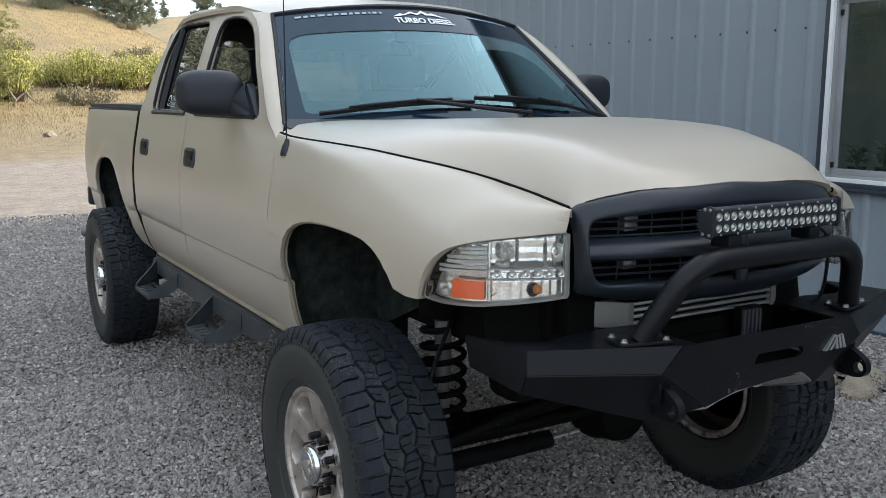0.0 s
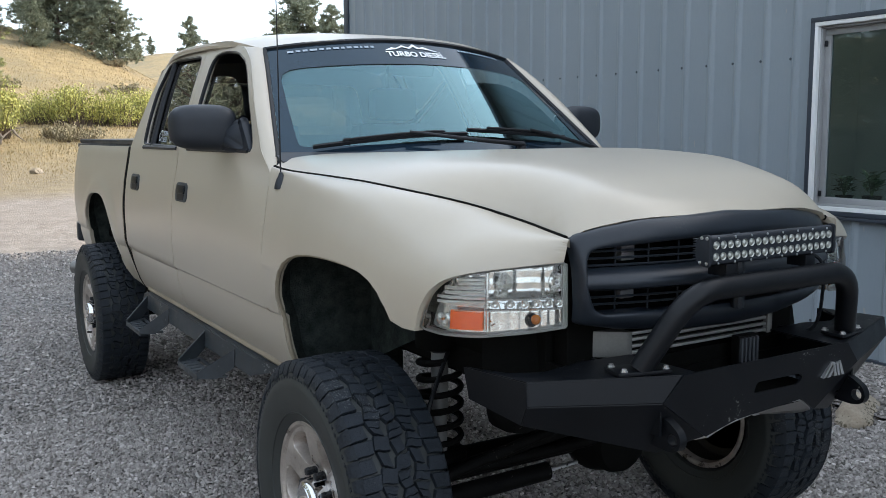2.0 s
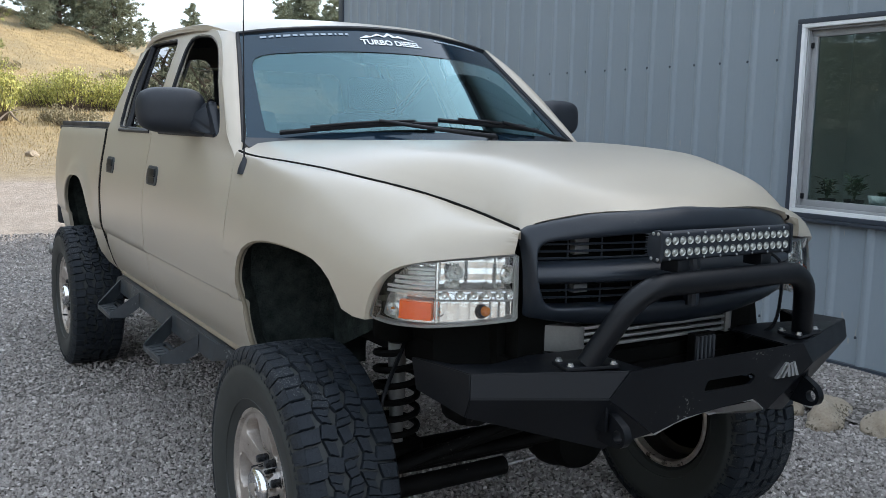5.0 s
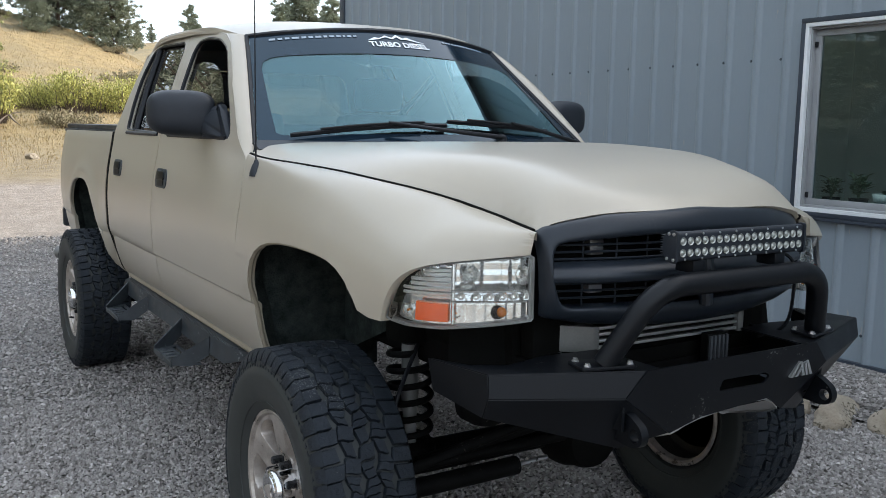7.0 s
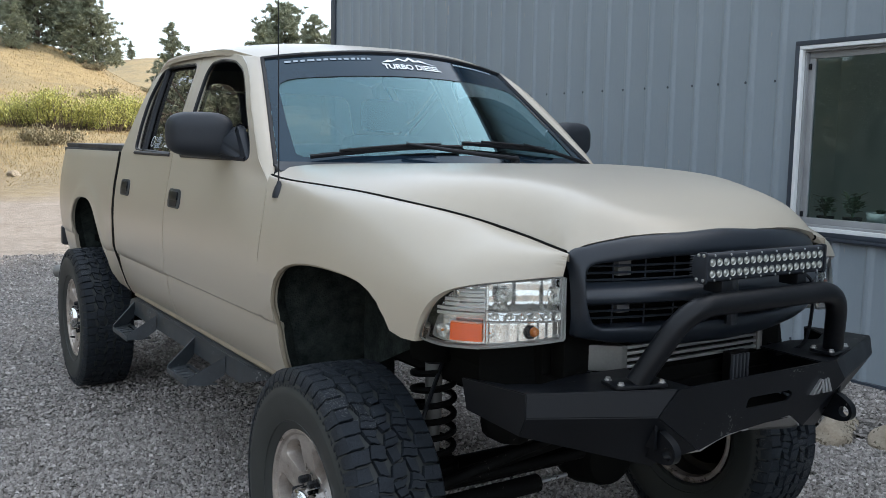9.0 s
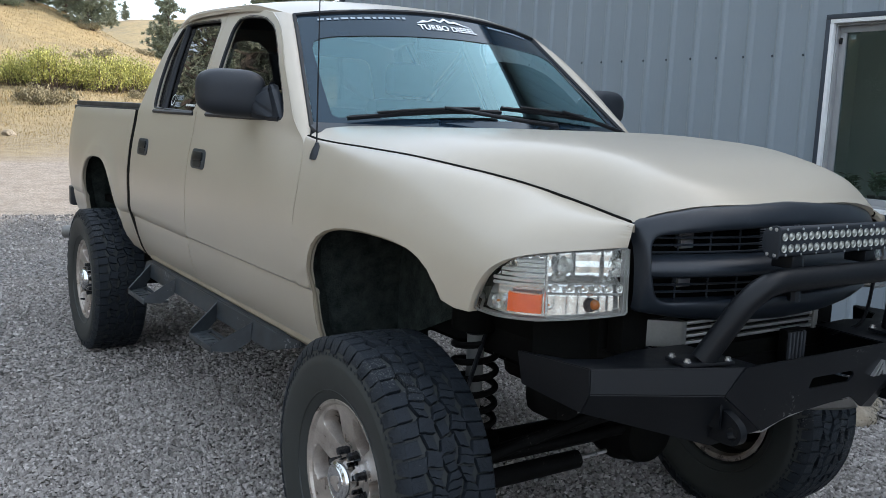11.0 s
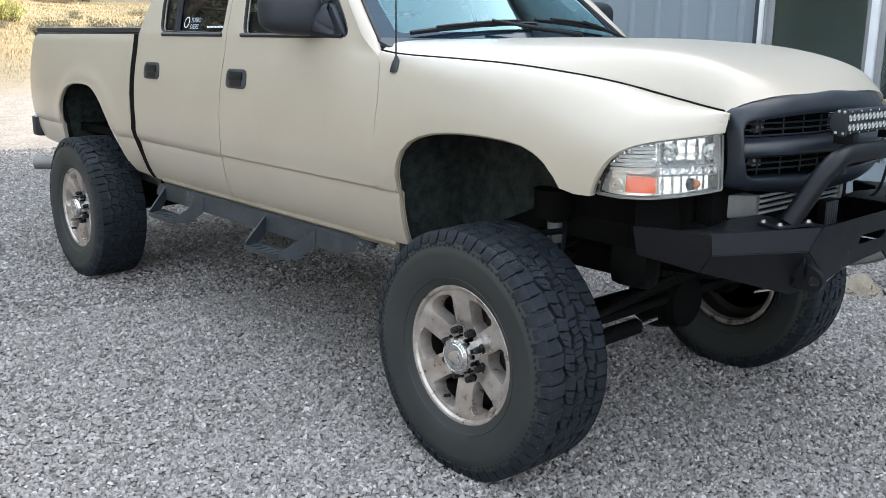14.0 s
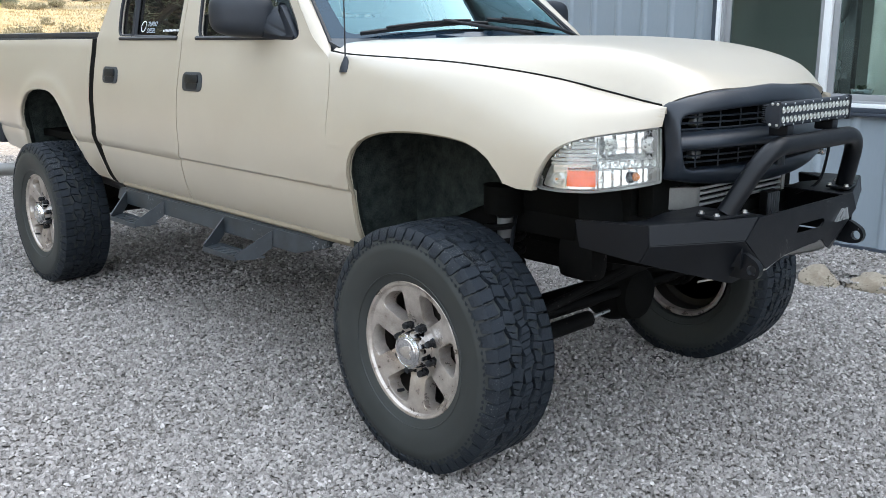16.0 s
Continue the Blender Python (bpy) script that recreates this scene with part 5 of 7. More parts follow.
for s in (-1, 1):
    # deep chrome housing: fluted outer bowl, stepped inner bowls
    def housing(u, v):
        d = -0.045
        if u < 0.455 and v > 1.03:
            d += 0.006 * math.sin(v * 2 * math.pi / 0.0125)
        elif v > 1.055:
            d += -0.03 + 0.05 * abs(u - 0.72)
            d += 0.005 * abs(math.sin(u * math.pi / 0.11)) + 0.0015 * math.sin(v * 2 * math.pi / 0.03)
        elif v < 1.03 and u > 0.455:
            d += 0.004 * abs(math.sin(u * math.pi / 0.075))
        return lamp_at(s, u, v, -d)
    bm = sheet(shrink(LAMP_OUT, 0.985), lambda u, v: housing(u, v), (), 0.0125)
    lamp = part("headlight", bm, REFLECTOR, truck, "clear headlight with chrome reflectors and an amber marker", 60)
    bm = sheet(LAMP_OUT, lambda u, v: lamp_at(s, u, v, 0.0), (), 0.04, lambda u, v: lamp_at(s, 0.5, 1.05, 0.028) - lamp_at(s, 0.5, 1.05, 0.0))
    lens = part("lens", bm, LENS, lamp)
    lens.visible_shadow = False
    b = bmesh.new()
    rim = [lamp_at(s, u, v, 0.006) for u, v in dense(LAMP_OUT, 0.05)]
    tube(b, rim + rim[:1], 0.0025, 6, cap=False)
    part("lamp_rim", b, SHOCK, lamp)
    bm = sheet(LAMP_OUT, lambda u, v: lamp_at(s, u, v, 0.012 + 0.02 * (u < 0.02)), [shrink(LAMP_OUT, 0.965)], 0.03, lambda u, v: lamp_at(s, 0.5, 1.05, 0.045) - lamp_at(s, 0.5, 1.05, 0.012))
    part("lamp_flange", bm, SHOCK, lamp, "dull grey rim inside the lens")
    # round bowls
    for u, v, r in ((0.560, 1.096, 0.021), (0.945, 1.092, 0.024), (0.12, 1.000, 0.018), (0.475, 1.000, 0.012)):
        c, n = lamp_at(s, u, v, 0.034), (lamp_at(s, u, v, 0.02) - lamp_at(s, u, v, 0.0)).normalized()
        b = bmesh.new()
        rings = lathe(b, [(r, -0.004), (r * 0.94, 0.0), (r * 0.75, 0.014), (r * 0.45, 0.026), (r * 0.2, 0.030), (r * 0.18, 0.004), (0.0008, 0.0)], 24, "z")
        bmesh.ops.transform(b, matrix=Matrix.Translation(c) @ n.to_track_quat("Z", "Y").to_matrix().to_4x4(), verts=b.verts)
        part("reflector_bowl", b, REFLECTOR, lamp)
        b = bmesh.new()
        tube(b, [c - n * 0.004, c + n * 0.020], r * 0.16, 10)
        part("bulb", b, GLASSY if v > 1.05 else AMBER_BULB, lamp)
    # row of small lamps across the middle
    for k in range(6):
        u = lerp(0.50, 0.95, k / 5)
        c, n = lamp_at(s, u, 1.043, 0.020), (lamp_at(s, u, 1.043, 0.02) - lamp_at(s, u, 1.043, 0.0)).normalized()
        b = bmesh.new()
        lathe(b, [(0.011, 0.0), (0.0115, -0.003), (0.009, -0.002), (0.006, 0.008), (0.0005, 0.009)], 12, "z")
        bmesh.ops.transform(b, matrix=Matrix.Translation(c) @ n.to_track_quat("Z", "Y").to_matrix().to_4x4(), verts=b.verts)
        part("small_lamp", b, REFLECTOR, lamp)
    for z in (1.030, 1.056):
        b = bmesh.new()
        tube(b, [lamp_at(s, lerp(0.45, 0.97, k / 10), z, 0.018) for k in range(11)], 0.0035, 6)
        part("chrome_strip", b, REFLECTOR, lamp)
    for u in (0.452,):
        b = bmesh.new()
        tube(b, [lamp_at(s, u, z, 0.022) for z in (0.972, 1.02, 1.07, 1.12)], 0.004, 6)
        part("chrome_strip", b, REFLECTOR, lamp)
    for z in (1.046, 1.058, 1.070, 1.082, 1.094, 1.104):
        b = bmesh.new()
        lo = 0.09 if z < 1.06 else (0.15 if z < 1.085 else 0.26)
        tube(b, [lamp_at(s, lerp(lo, 0.44, k / 5), z, 0.028) for k in range(6)], 0.0045, 6)
        part("chrome_flute", b, FLUTE, lamp)
    # amber marker block and bulb
    bm = sheet([(0.215, 0.984), (0.425, 0.982), (0.425, 1.026), (0.22, 1.029)], lambda u, v: lamp_at(s, u, v, 0.010), (), 0.03, lambda u, v: lamp_at(s, 0.3, 1.0, 0.03) - lamp_at(s, 0.3, 1.0, 0.01))
    part("amber_reflector", bm, AMBER, lamp, "orange marker reflector")
    b = bmesh.new()
    c = lamp_at(s, 0.765, 1.003, 0.026)
    bmesh.ops.create_uvsphere(b, u_segments=14, v_segments=10, radius=0.013, matrix=Matrix.Translation(c))
    part("bulb", b, AMBER_BULB, lamp, "amber turn bulb")
    b = bmesh.new()
    c = lamp_at(s, 0.745, 1.000, 0.040)
    bmesh.ops.create_uvsphere(b, u_segments=14, v_segments=10, radius=0.018, matrix=Matrix.Translation(c))
    part("bulb_socket", b, SEAL, lamp)
    # dark body behind the lamp; under it a dark sheet for the shaded void
    bm = sheet(LAMP_OUT, lambda u, v: lamp_at(s, u, v, 0.115), (), 0.08, lambda u, v: lamp_at(s, 0.5, 1.05, 0.0) - lamp_at(s, 0.5, 1.05, 0.045))
    part("lamp_body", bm, SEAL, lamp)
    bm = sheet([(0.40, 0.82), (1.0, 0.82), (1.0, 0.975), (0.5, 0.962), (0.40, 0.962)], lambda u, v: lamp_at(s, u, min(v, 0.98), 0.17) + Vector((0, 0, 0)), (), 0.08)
    part("void_shade", bm, DARK, truck)

# steel bumper
b = bmesh.new()
HALF = {"T1": (0.700, -0.492, 0.884), "T1b": (0.692, -0.505, 0.800), "A": (0.685, -0.738, 0.897), "Ac": (0.690, -0.746, 0.840), "Ab": (0.676, -0.706, 0.782),
        "B": (0.314, -0.866, 0.889), "Bc": (0.372, -0.861, 0.826), "Bb": (0.335, -0.800, 0.678), "Cb": (0.207, -0.8455, 0.712),
        "R0": (0.640, -0.600, 0.882), "R1": (0.560, -0.640, 0.882), "R2": (0.437, -0.622, 0.886), "R3": (0.275, -0.640, 0.888), "R4": (0.262, -0.862, 0.888)}
for s in (-1, 1):
    V = {k: b.verts.new((s * p[0], p[1], p[2])) for k, p in HALF.items()}
    for f in (("T1", "A", "Ac", "Ab", "T1b"), ("A", "B", "Bc", "Ac"), ("Ac", "Bc", "Bb", "Ab"), ("Bc", "Cb", "Bb"), ("T1", "R0", "R1", "R2", "R3", "R4", "B", "A")):
        b.faces.new([V[k] for k in f])
bmesh.ops.remove_doubles(b, verts=b.verts, dist=0.0001)
bmesh.ops.recalc_face_normals(b, faces=b.faces)
# centre plate with a slot for the rope, built round its hole
plate = [(-0.314, 0.889), (0.314, 0.889), (0.373, 0.826), (0.210, 0.712), (0.150, 0.752), (-0.105, 0.738), (-0.210, 0.712), (-0.373, 0.826)]
slot = round_poly([(-0.052, 0.799), (0.120, 0.797), (0.139, 0.813), (0.128, 0.827), (-0.044, 0.829)], 0.010)
bmesh.ops.solidify(b, geom=b.faces[:], thickness=0.006)
bmesh.ops.bevel(b, geom=[e for e in b.edges if e.calc_face_angle(0) > 0.2], offset=0.0025, segments=2, affect="EDGES")
wings = b
bm = sheet(plate, lambda x, z: (x, lerp(-0.8475, -0.8695, (z - 0.712) / 0.176), z), [slot], 0.05, lambda x, z: (0, 0.007, 0))
bumper = part("front_bumper", bm, STEEL, truck, "black powder-coated steel winch bumper, dusty and chipped")
for s in (-1, 1):
    b = wings.copy()
    bmesh.ops.delete(b, geom=[v for v in b.verts if v.co.x * s < 0], context="VERTS")
    part("bumper_wing", b, STEEL, bumper, sharp=25)
wings.free()
b = bmesh.new()
box(b, (-0.34, -0.83, 0.735), (0.34, -0.60, 0.742), 0.002)
box(b, (-0.36, -0.61, 0.735), (0.36, -0.60, 0.86), 0.002)
part("winch_tray", b, DARK, bumper)
for s in (-1, 1):
    b = bmesh.new()
    prism(b, [(-0.85, 0.742), (-0.60, 0.742), (-0.60, 0.882), (-0.80, 0.882), (-0.85, 0.86)], "x", s * 0.364, s * 0.372)
    part("tray_side", b, STEEL, bumper)
    # bull bar foot plate and its bolts
    b = bmesh.new()
    prism(b, round_poly([(s * 0.325, -0.850), (s * 0.470, -0.815), (s * 0.455, -0.735), (s * 0.330, -0.765)], 0.015), "z", 0.8935, 0.902, 0.002)
    part("foot_plate", b, STEEL, bumper)
    for x, y in ((0.340, -0.834), (0.448, -0.806), (0.440, -0.752), (0.344, -0.775)):
        b = bmesh.new()
        lathe(b, [(0.0095, 0.902), (0.0095, 0.9045), (0.0065, 0.905), (0.0065, 0.910), (0.0005, 0.911)], 6, "z", (s * x, y, 0))
        part("bolt", b, BOLT, bumper)
    # recovery tab with its eye
    b = bmesh.new()
    tab = [(-0.76, 0.800), (-0.855, 0.785), (-0.895, 0.762), (-0.905, 0.737), (-0.895, 0.714), (-0.868, 0.706), (-0.76, 0.712)]
    eye = [(-0.877 + 0.016 * math.cos(a), 0.737 + 0.016 * math.sin(a)) for a in [2 * math.pi * k / 14 for k in range(14)]]
    bm = sheet(round_poly(tab, 0.02), lambda y, z: (s * (0.352 if s > 0 else 0.335), y, z), [eye], 0.03, lambda y, z: (s * 0.022, 0, 0))
    f2 = [f for f in bm.faces if abs(f.normal.x) > 0.9]
    d = bmesh.ops.duplicate(bm, geom=f2)["geom"]
    bmesh.ops.translate(bm, verts=[v for v in d if isinstance(v, bmesh.types.BMVert)], vec=(s * 0.022, 0, 0))
    part("recovery_tab", bm, STEEL, bumper)
# skid plate under the middle
b = sheet([(-0.200, -0.843), (-0.105, -0.843), (0.150, -0.843), (0.200, -0.843), (0.25, -0.64), (-0.25, -0.64)],
          lambda x, y: (x, y, curve_at([(-0.21, 0.709), (-0.105, 0.735), (0.15, 0.749), (0.21, 0.709)], x) - 0.34 * (y + 0.843)), (), 0.03, lambda x, y: (0, 0, -0.006))
part("skid_plate", b, ALUMINIUM, bumper, "scuffed bare metal skid plate")
# plain emblem on the centre plate
b = bmesh.new()
for q in ([(0.216, 0.801), (0.226, 0.801), (0.256, 0.838), (0.251, 0.843)], [(0.234, 0.801), (0.246, 0.801), (0.262, 0.822), (0.256, 0.828)],
          [(0.254, 0.843), (0.263, 0.840), (0.274, 0.801), (0.262, 0.801)], [(0.270, 0.834), (0.277, 0.840), (0.288, 0.801), (0.279, 0.801)], [(0.281, 0.838), (0.287, 0.842), (0.306, 0.801), (0.294, 0.801)]):
    prism(b, q, "y", -0.8685, -0.858)
part("emblem", b, ALUMINIUM, bumper, "plain pale peaks emblem")
# bull bar
b = bmesh.new()
tube(b, rounded_path([(-0.394, -0.803, 0.90), (-0.380, -0.813, 0.928), (-0.298, -0.872, 1.090), (0.298, -0.872, 1.090), (0.380, -0.813, 0.928), (0.394, -0.803, 0.90)], 0.09, 10), 0.0285, 20)
part("bull_bar", b, STEEL, bumper, "black tubular bull bar")
# LED light bar with its brackets
b = bmesh.new()
prism(b, round_poly([(-0.8640, 1.146), (-0.8640, 1.214), (-0.850, 1.217), (-0.830, 1.212), (-0.816, 1.198), (-0.816, 1.164), (-0.830, 1.148), (-0.850, 1.143)], 0.008), "x", -0.232, 0.232, 0.0015)
bar = part("light_bar", b, TRIM, bumper, "black LED light bar with two rows of lamps")
for k in range(9):
    z = 1.156 + k * 0.006
    b = bmesh.new()
    box(b, (-0.230, -0.818, z), (0.230, -0.806, z + 0.002))
    part("cooling_fin", b, TRIM, bar)
for s in (-1, 1):
    b = bmesh.new()
    prism(b, round_poly([(-0.868, 1.142), (-0.868, 1.218), (-0.855, 1.221), (-0.835, 1.215), (-0.822, 1.200), (-0.822, 1.162), (-0.835, 1.145), (-0.855, 1.140)], 0.01), "x", s * 0.232, s * 0.239, 0.002)
    end = part("end_cap", b, TRIM, bar)
    for y, z in ((-0.859, 1.150), (-0.859, 1.211), (-0.843, 1.211), (-0.838, 1.151)):
        b = bmesh.new()
        lathe(b, [(0.0045, 0.0), (0.0045, 0.002), (0.0005, 0.003)], 8, "x", (0, y, z))
        bmesh.ops.transform(b, matrix=Matrix.Translation((s * 0.239, 0, 0)) @ Matrix.Diagonal((s, 1, 1, 1)), verts=b.verts)
        part("bar_screw", b, BOLT, end)
b = bmesh.new()
lathe(b, [(0.0102, 0.0), (0.0098, -0.0018), (0.0086, -0.0004), (0.0070, 0.0003), (0.0052, -0.0016), (0.0028, -0.0026), (0.0003, -0.0029)], 14, "y")
led = part("led_lamp", b, LED_WHITE, bar)
led.matrix_basis = pose(-0.214, -0.8648, 1.1655)
for r, z in enumerate((1.1655, 1.1935)):
    for k in range(18):
        if r == 0 and k == 0:
            continue
        o = new("led_lamp", led.data)
        o.parent, o.matrix_basis = bar, pose(-0.214 + k * 0.02518, -0.8648, z)
bolt_mesh = None
for z in (1.1495, 1.2105):
    for k in range(8):
        if bolt_mesh is None:
            b = bmesh.new()
            lathe(b, [(0.003, 0.0), (0.003, -0.0016), (0.0004, -0.002)], 8, "y")
            o = part("bar_screw", b, BOLT, bar)
            bolt_mesh = o.data
        else:
            o = new("bar_screw", bolt_mesh)
            o.parent = bar
        o.matrix_basis = pose(-0.205 + k * 0.0585, -0.8642, z)
for x in (-0.15, 0.15):
    b = bmesh.new()
    box(b, (x - 0.02, -0.86, 1.112), (x + 0.02, -0.80, 1.144), 0.004)
    part("bracket", b, STEEL, bar)
# loom running from the light bar
b = bmesh.new()
tube(b, smooth_path([(0.20, -0.79, 1.15), (0.32, -0.77, 1.10), (0.36, -0.75, 1.00), (0.37, -0.72, 0.90), (0.33, -0.66, 0.86)], 6), 0.005, 6)
part("cable", b, SEAL, bar)
# ribbed plug hanging behind the bumper's middle
b = bmesh.new()
box(b, (0.112, -0.668, 0.802), (0.196, -0.640, 0.892), 0.004)
plug = part("ribbed_plug", b, CHASSIS, bumper)
for k in range(5):
    b = bmesh.new()
    box(b, (0.116 + 0.016 * k, -0.676, 0.808), (0.124 + 0.016 * k, -0.666, 0.886), 0.002)
    part("rib", b, SEAT, plug)

# door mirrors
for s in (-1, 1):
    b = bmesh.new()
    bmesh.ops.create_cube(b, size=1)
    bmesh.ops.subdivide_edges(b, edges=b.edges[:], cuts=9, use_grid_fill=True)
    for v in b.verts:
        p = v.co * 2
        n = 3.4
        k = max(abs(p.x), abs(p.y), abs(p.z)) / (abs(p.x) ** n + abs(p.y) ** n + abs(p.z) ** n) ** (1 / n)
        p = p * k
        front = max(0, -p.y)
        v.co = Vector((s * (0.889 + (0.022 if s > 0 else 0.0) + 0.122 * p.x * (1 - 0.10 * front)), 0.985 + 0.060 * p.y + 0.015 * p.x, 1.491 + (0.010 if s > 0 else 0.0) + (0.085 - 0.010 * p.x * (p.z < 0)) * p.z * (1 - 0.10 * front)))
    bmesh.ops.recalc_face_normals(b, faces=b.faces)
    mirror = part("door_mirror", b, TRIM, truck, "large black plastic door mirror", 60)
    b = bmesh.new()
    prism(b, round_poly([(s * 0.800, 1.440), (s * 0.982, 1.436), (s * 0.987, 1.550), (s * 0.805, 1.552)], 0.03), "y", 1.038, 1.050, 0.002)
    part("mirror_glass", b, CHROME, mirror)
    b = bmesh.new()
    for x, y, z in ((0.850, 0.950, 1.414), (0.850, 1.020, 1.416), (0.850, 0.945, 1.480), (0.850, 1.020, 1.490), (0.800, 0.915, 1.404), (0.795, 0.910, 1.478), (0.758, 0.800, 1.392), (0.758, 1.000, 1.394),
                    (0.758, 0.885, 1.530), (0.758, 0.925, 1.530), (0.782, 0.840, 1.396), (0.778, 0.890, 1.505)):
        b.verts.new((s * x, y, z))
    bmesh.ops.convex_hull(b, input=b.verts[:])
    bmesh.ops.bevel(b, geom=[e for e in b.edges if e.calc_face_angle(0) > 0.25], offset=0.012, segments=3, affect="EDGES")
    part("mirror_arm", b, TRIM, mirror, sharp=80)
    b = bmesh.new()
    prism(b, round_poly([(0.775, 1.388), (0.99, 1.392), (0.975, 1.44), (0.90, 1.475), (0.905, 1.53), (0.880, 1.525)], 0.014), "x", s * 0.750, s * 0.786, 0.015)
    part("mirror_sail", b, TRIM, mirror)

# antenna on the wing
b = bmesh.new()
lathe(b, [(0.024, 0.0), (0.022, 0.014), (0.015, 0.034), (0.009, 0.044), (0.006, 0.054), (0.0005, 0.055)], 14, "z", (-0.790, 0.476, 1.286))
antenna = part("antenna", b, TRIM, truck, "thin black whip antenna on a cone base")
b = bmesh.new()
tube(b, [(-0.790, 0.478, 1.34), (-0.788, 0.480, 1.75), (-0.786, 0.484, 2.18)], lambda t: 0.0028 - 0.0014 * t, 8)
part("mast", b, SEAL, antenna)

# wipers lying on the cowl
for u0, u1, v0, v1, pu, pv in ((-0.84, -0.02, 0.045, 0.115, 0.30, 0.015), (0.00, 0.70, 0.150, 0.095, 0.90, -0.01)):
    b = bmesh.new()
    if u0 < 0:
        blade = [inset(lerp(u0, u1, k / 12), lerp(v0, v1, math.sin(k / 12 * math.pi * 0.55) / math.sin(math.pi * 0.55)), -0.016) for k in range(13)]
    else:
        blade = [inset(lerp(u0, u1, k / 12), lerp(v0, v1, k / 12), -0.016) for k in range(13)]
    tube(b, blade, 0.0072, 6, squash=1.3)
    wiper = part("wiper", b, SEAL, truck, "black windshield wiper resting at the bottom of the glass")
    b = bmesh.new()
    mid = blade[7]
    arm = [mid + Vector((0, -0.016, 0.016)), inset(lerp((u0 + u1) / 2, pu, 0.5), lerp((v0 + v1) / 2, pv, 0.5), -0.034), inset(pu, pv, -0.022)]
    tube(b, smooth_path(arm, 6), lambda t: 0.006 + 0.003 * t, 8)
    part("wiper_arm", b, SEAL, wiper)
    b = bmesh.new()
    c = inset(pu, pv, -0.005)
    lathe(b, [(0.018, -0.03), (0.018, 0.012), (0.010, 0.024), (0.0005, 0.026)], 12, "z", c)
    part("pivot", b, SEAL, wiper)
    b = bmesh.new()
    tube(b, [p + Vector((0, -0.008, 0.012)) for p in blade[2:11]], 0.0045, 6)
    part("blade_frame", b, SEAL, wiper)


# lettering
def lettering(text, size, bold=0.0):
    c = bpy.data.curves.new("lettering", "FONT")
    c.body, c.size, c.offset, c.align_x = text, size, bold, "CENTER"
    o = new("lettering", c)
    me = bpy.data.meshes.new_from_object(o.evaluated_get(bpy.context.evaluated_depsgraph_get()))
    bpy.data.objects.remove(o)
    b = bmesh.new()
    b.from_mesh(me)
    bpy.data.meshes.remove(me)
    bmesh.ops.subdivide_edges(b, edges=[e for e in b.edges if e.calc_length() > size * 0.8], cuts=1)
    return b


def on_screen(b, cu, cv):
    """Lays flat lettering, in metres, on the windshield about (cu, cv)."""
    for v in b.verts:
        u, w = cu + v.co.x / lerp(0.735, 0.585, cv), cv + v.co.y / 0.65
        v.co = inset(u, w, -0.0012)
    return b


left = [(-0.87, 0.075), (-0.90, 0.10), (-0.915, 0.35), (-0.93, 0.68), (-0.915, 0.735), (-0.87, 0.765), (-0.80, 0.775)]
clear = left + [(-u, v) for u, v in reversed(left)]
bm = sheet([(-0.985, 0.0), (0.985, 0.0), (0.985, 0.992), (-0.985, 0.992)], lambda u, v: inset(u, v, 0.0015), [clear], 0.06)
band = part("sun_strip", bm, BANNER, shield, "dark tinted sun strip")
band.visible_shadow = False
part("lettering", on_screen(lettering("TURBO DIESEL", 0.0425, 0.0013), 0.015, 0.846), WHITE_DECAL, shield, "white block lettering", 0)
b = bmesh.new()
peaks = [(-0.085, 0.0), (-0.062, 0.016), (-0.050, 0.012), (-0.030, 0.027), (-0.012, 0.017), (0.004, 0.034), (0.022, 0.018), (0.034, 0.024), (0.060, 0.008), (0.085, 0.0), (0.060, 0.004), (0.030, 0.012), (0.012, 0.010), (0.004, 0.022), (-0.012, 0.009), (-0.030, 0.018), (-0.052, 0.006)]
bm = sheet(peaks, lambda x, y: (x, y, 0), (), 0.008)
for v in bm.verts:
    v.co.x *= 1.6
    v.co.y *= 1.25
part("peaks_emblem", on_screen(bm, 0.01, 0.902), WHITE_DECAL, shield, "white mountain outline", 0)


def bars(widths, h, gap):
    b = bmesh.new()
    x = -(sum(widths) + gap * (len(widths) - 1)) / 2
    for w in widths:
        q = [b.verts.new(p + (0,)) for p in ((x, 0), (x + w, 0), (x + w, h), (x, h))]
        b.faces.new(q)
        x += w + gap
    return b


part("plain_bars", on_screen(bars([0.024, 0.018, 0.018, 0.028, 0.018, 0.018, 0.024, 0.014, 0.020, 0.018, 0.008, 0.018, 0.014], 0.012, 0.009), -0.575, 0.928), GREY_DECAL, shield, "plain grey lettering bars", 0)
part("plain_bars", on_screen(bars([0.012] * 14, 0.010, 0.0055), 0.62, 0.940), GREY_DECAL, shield, "plain grey lettering bars", 0)
rear_doors = [o for o in truck.children if o.name.startswith("rear_door")]


def on_rear_glass(b, y, z):
    for v in b.verts:
        yy, zz = y - v.co.x, z + v.co.y
        v.co = Vector((-(side_x(yy, zz) - 0.0195), yy, zz))
    return b


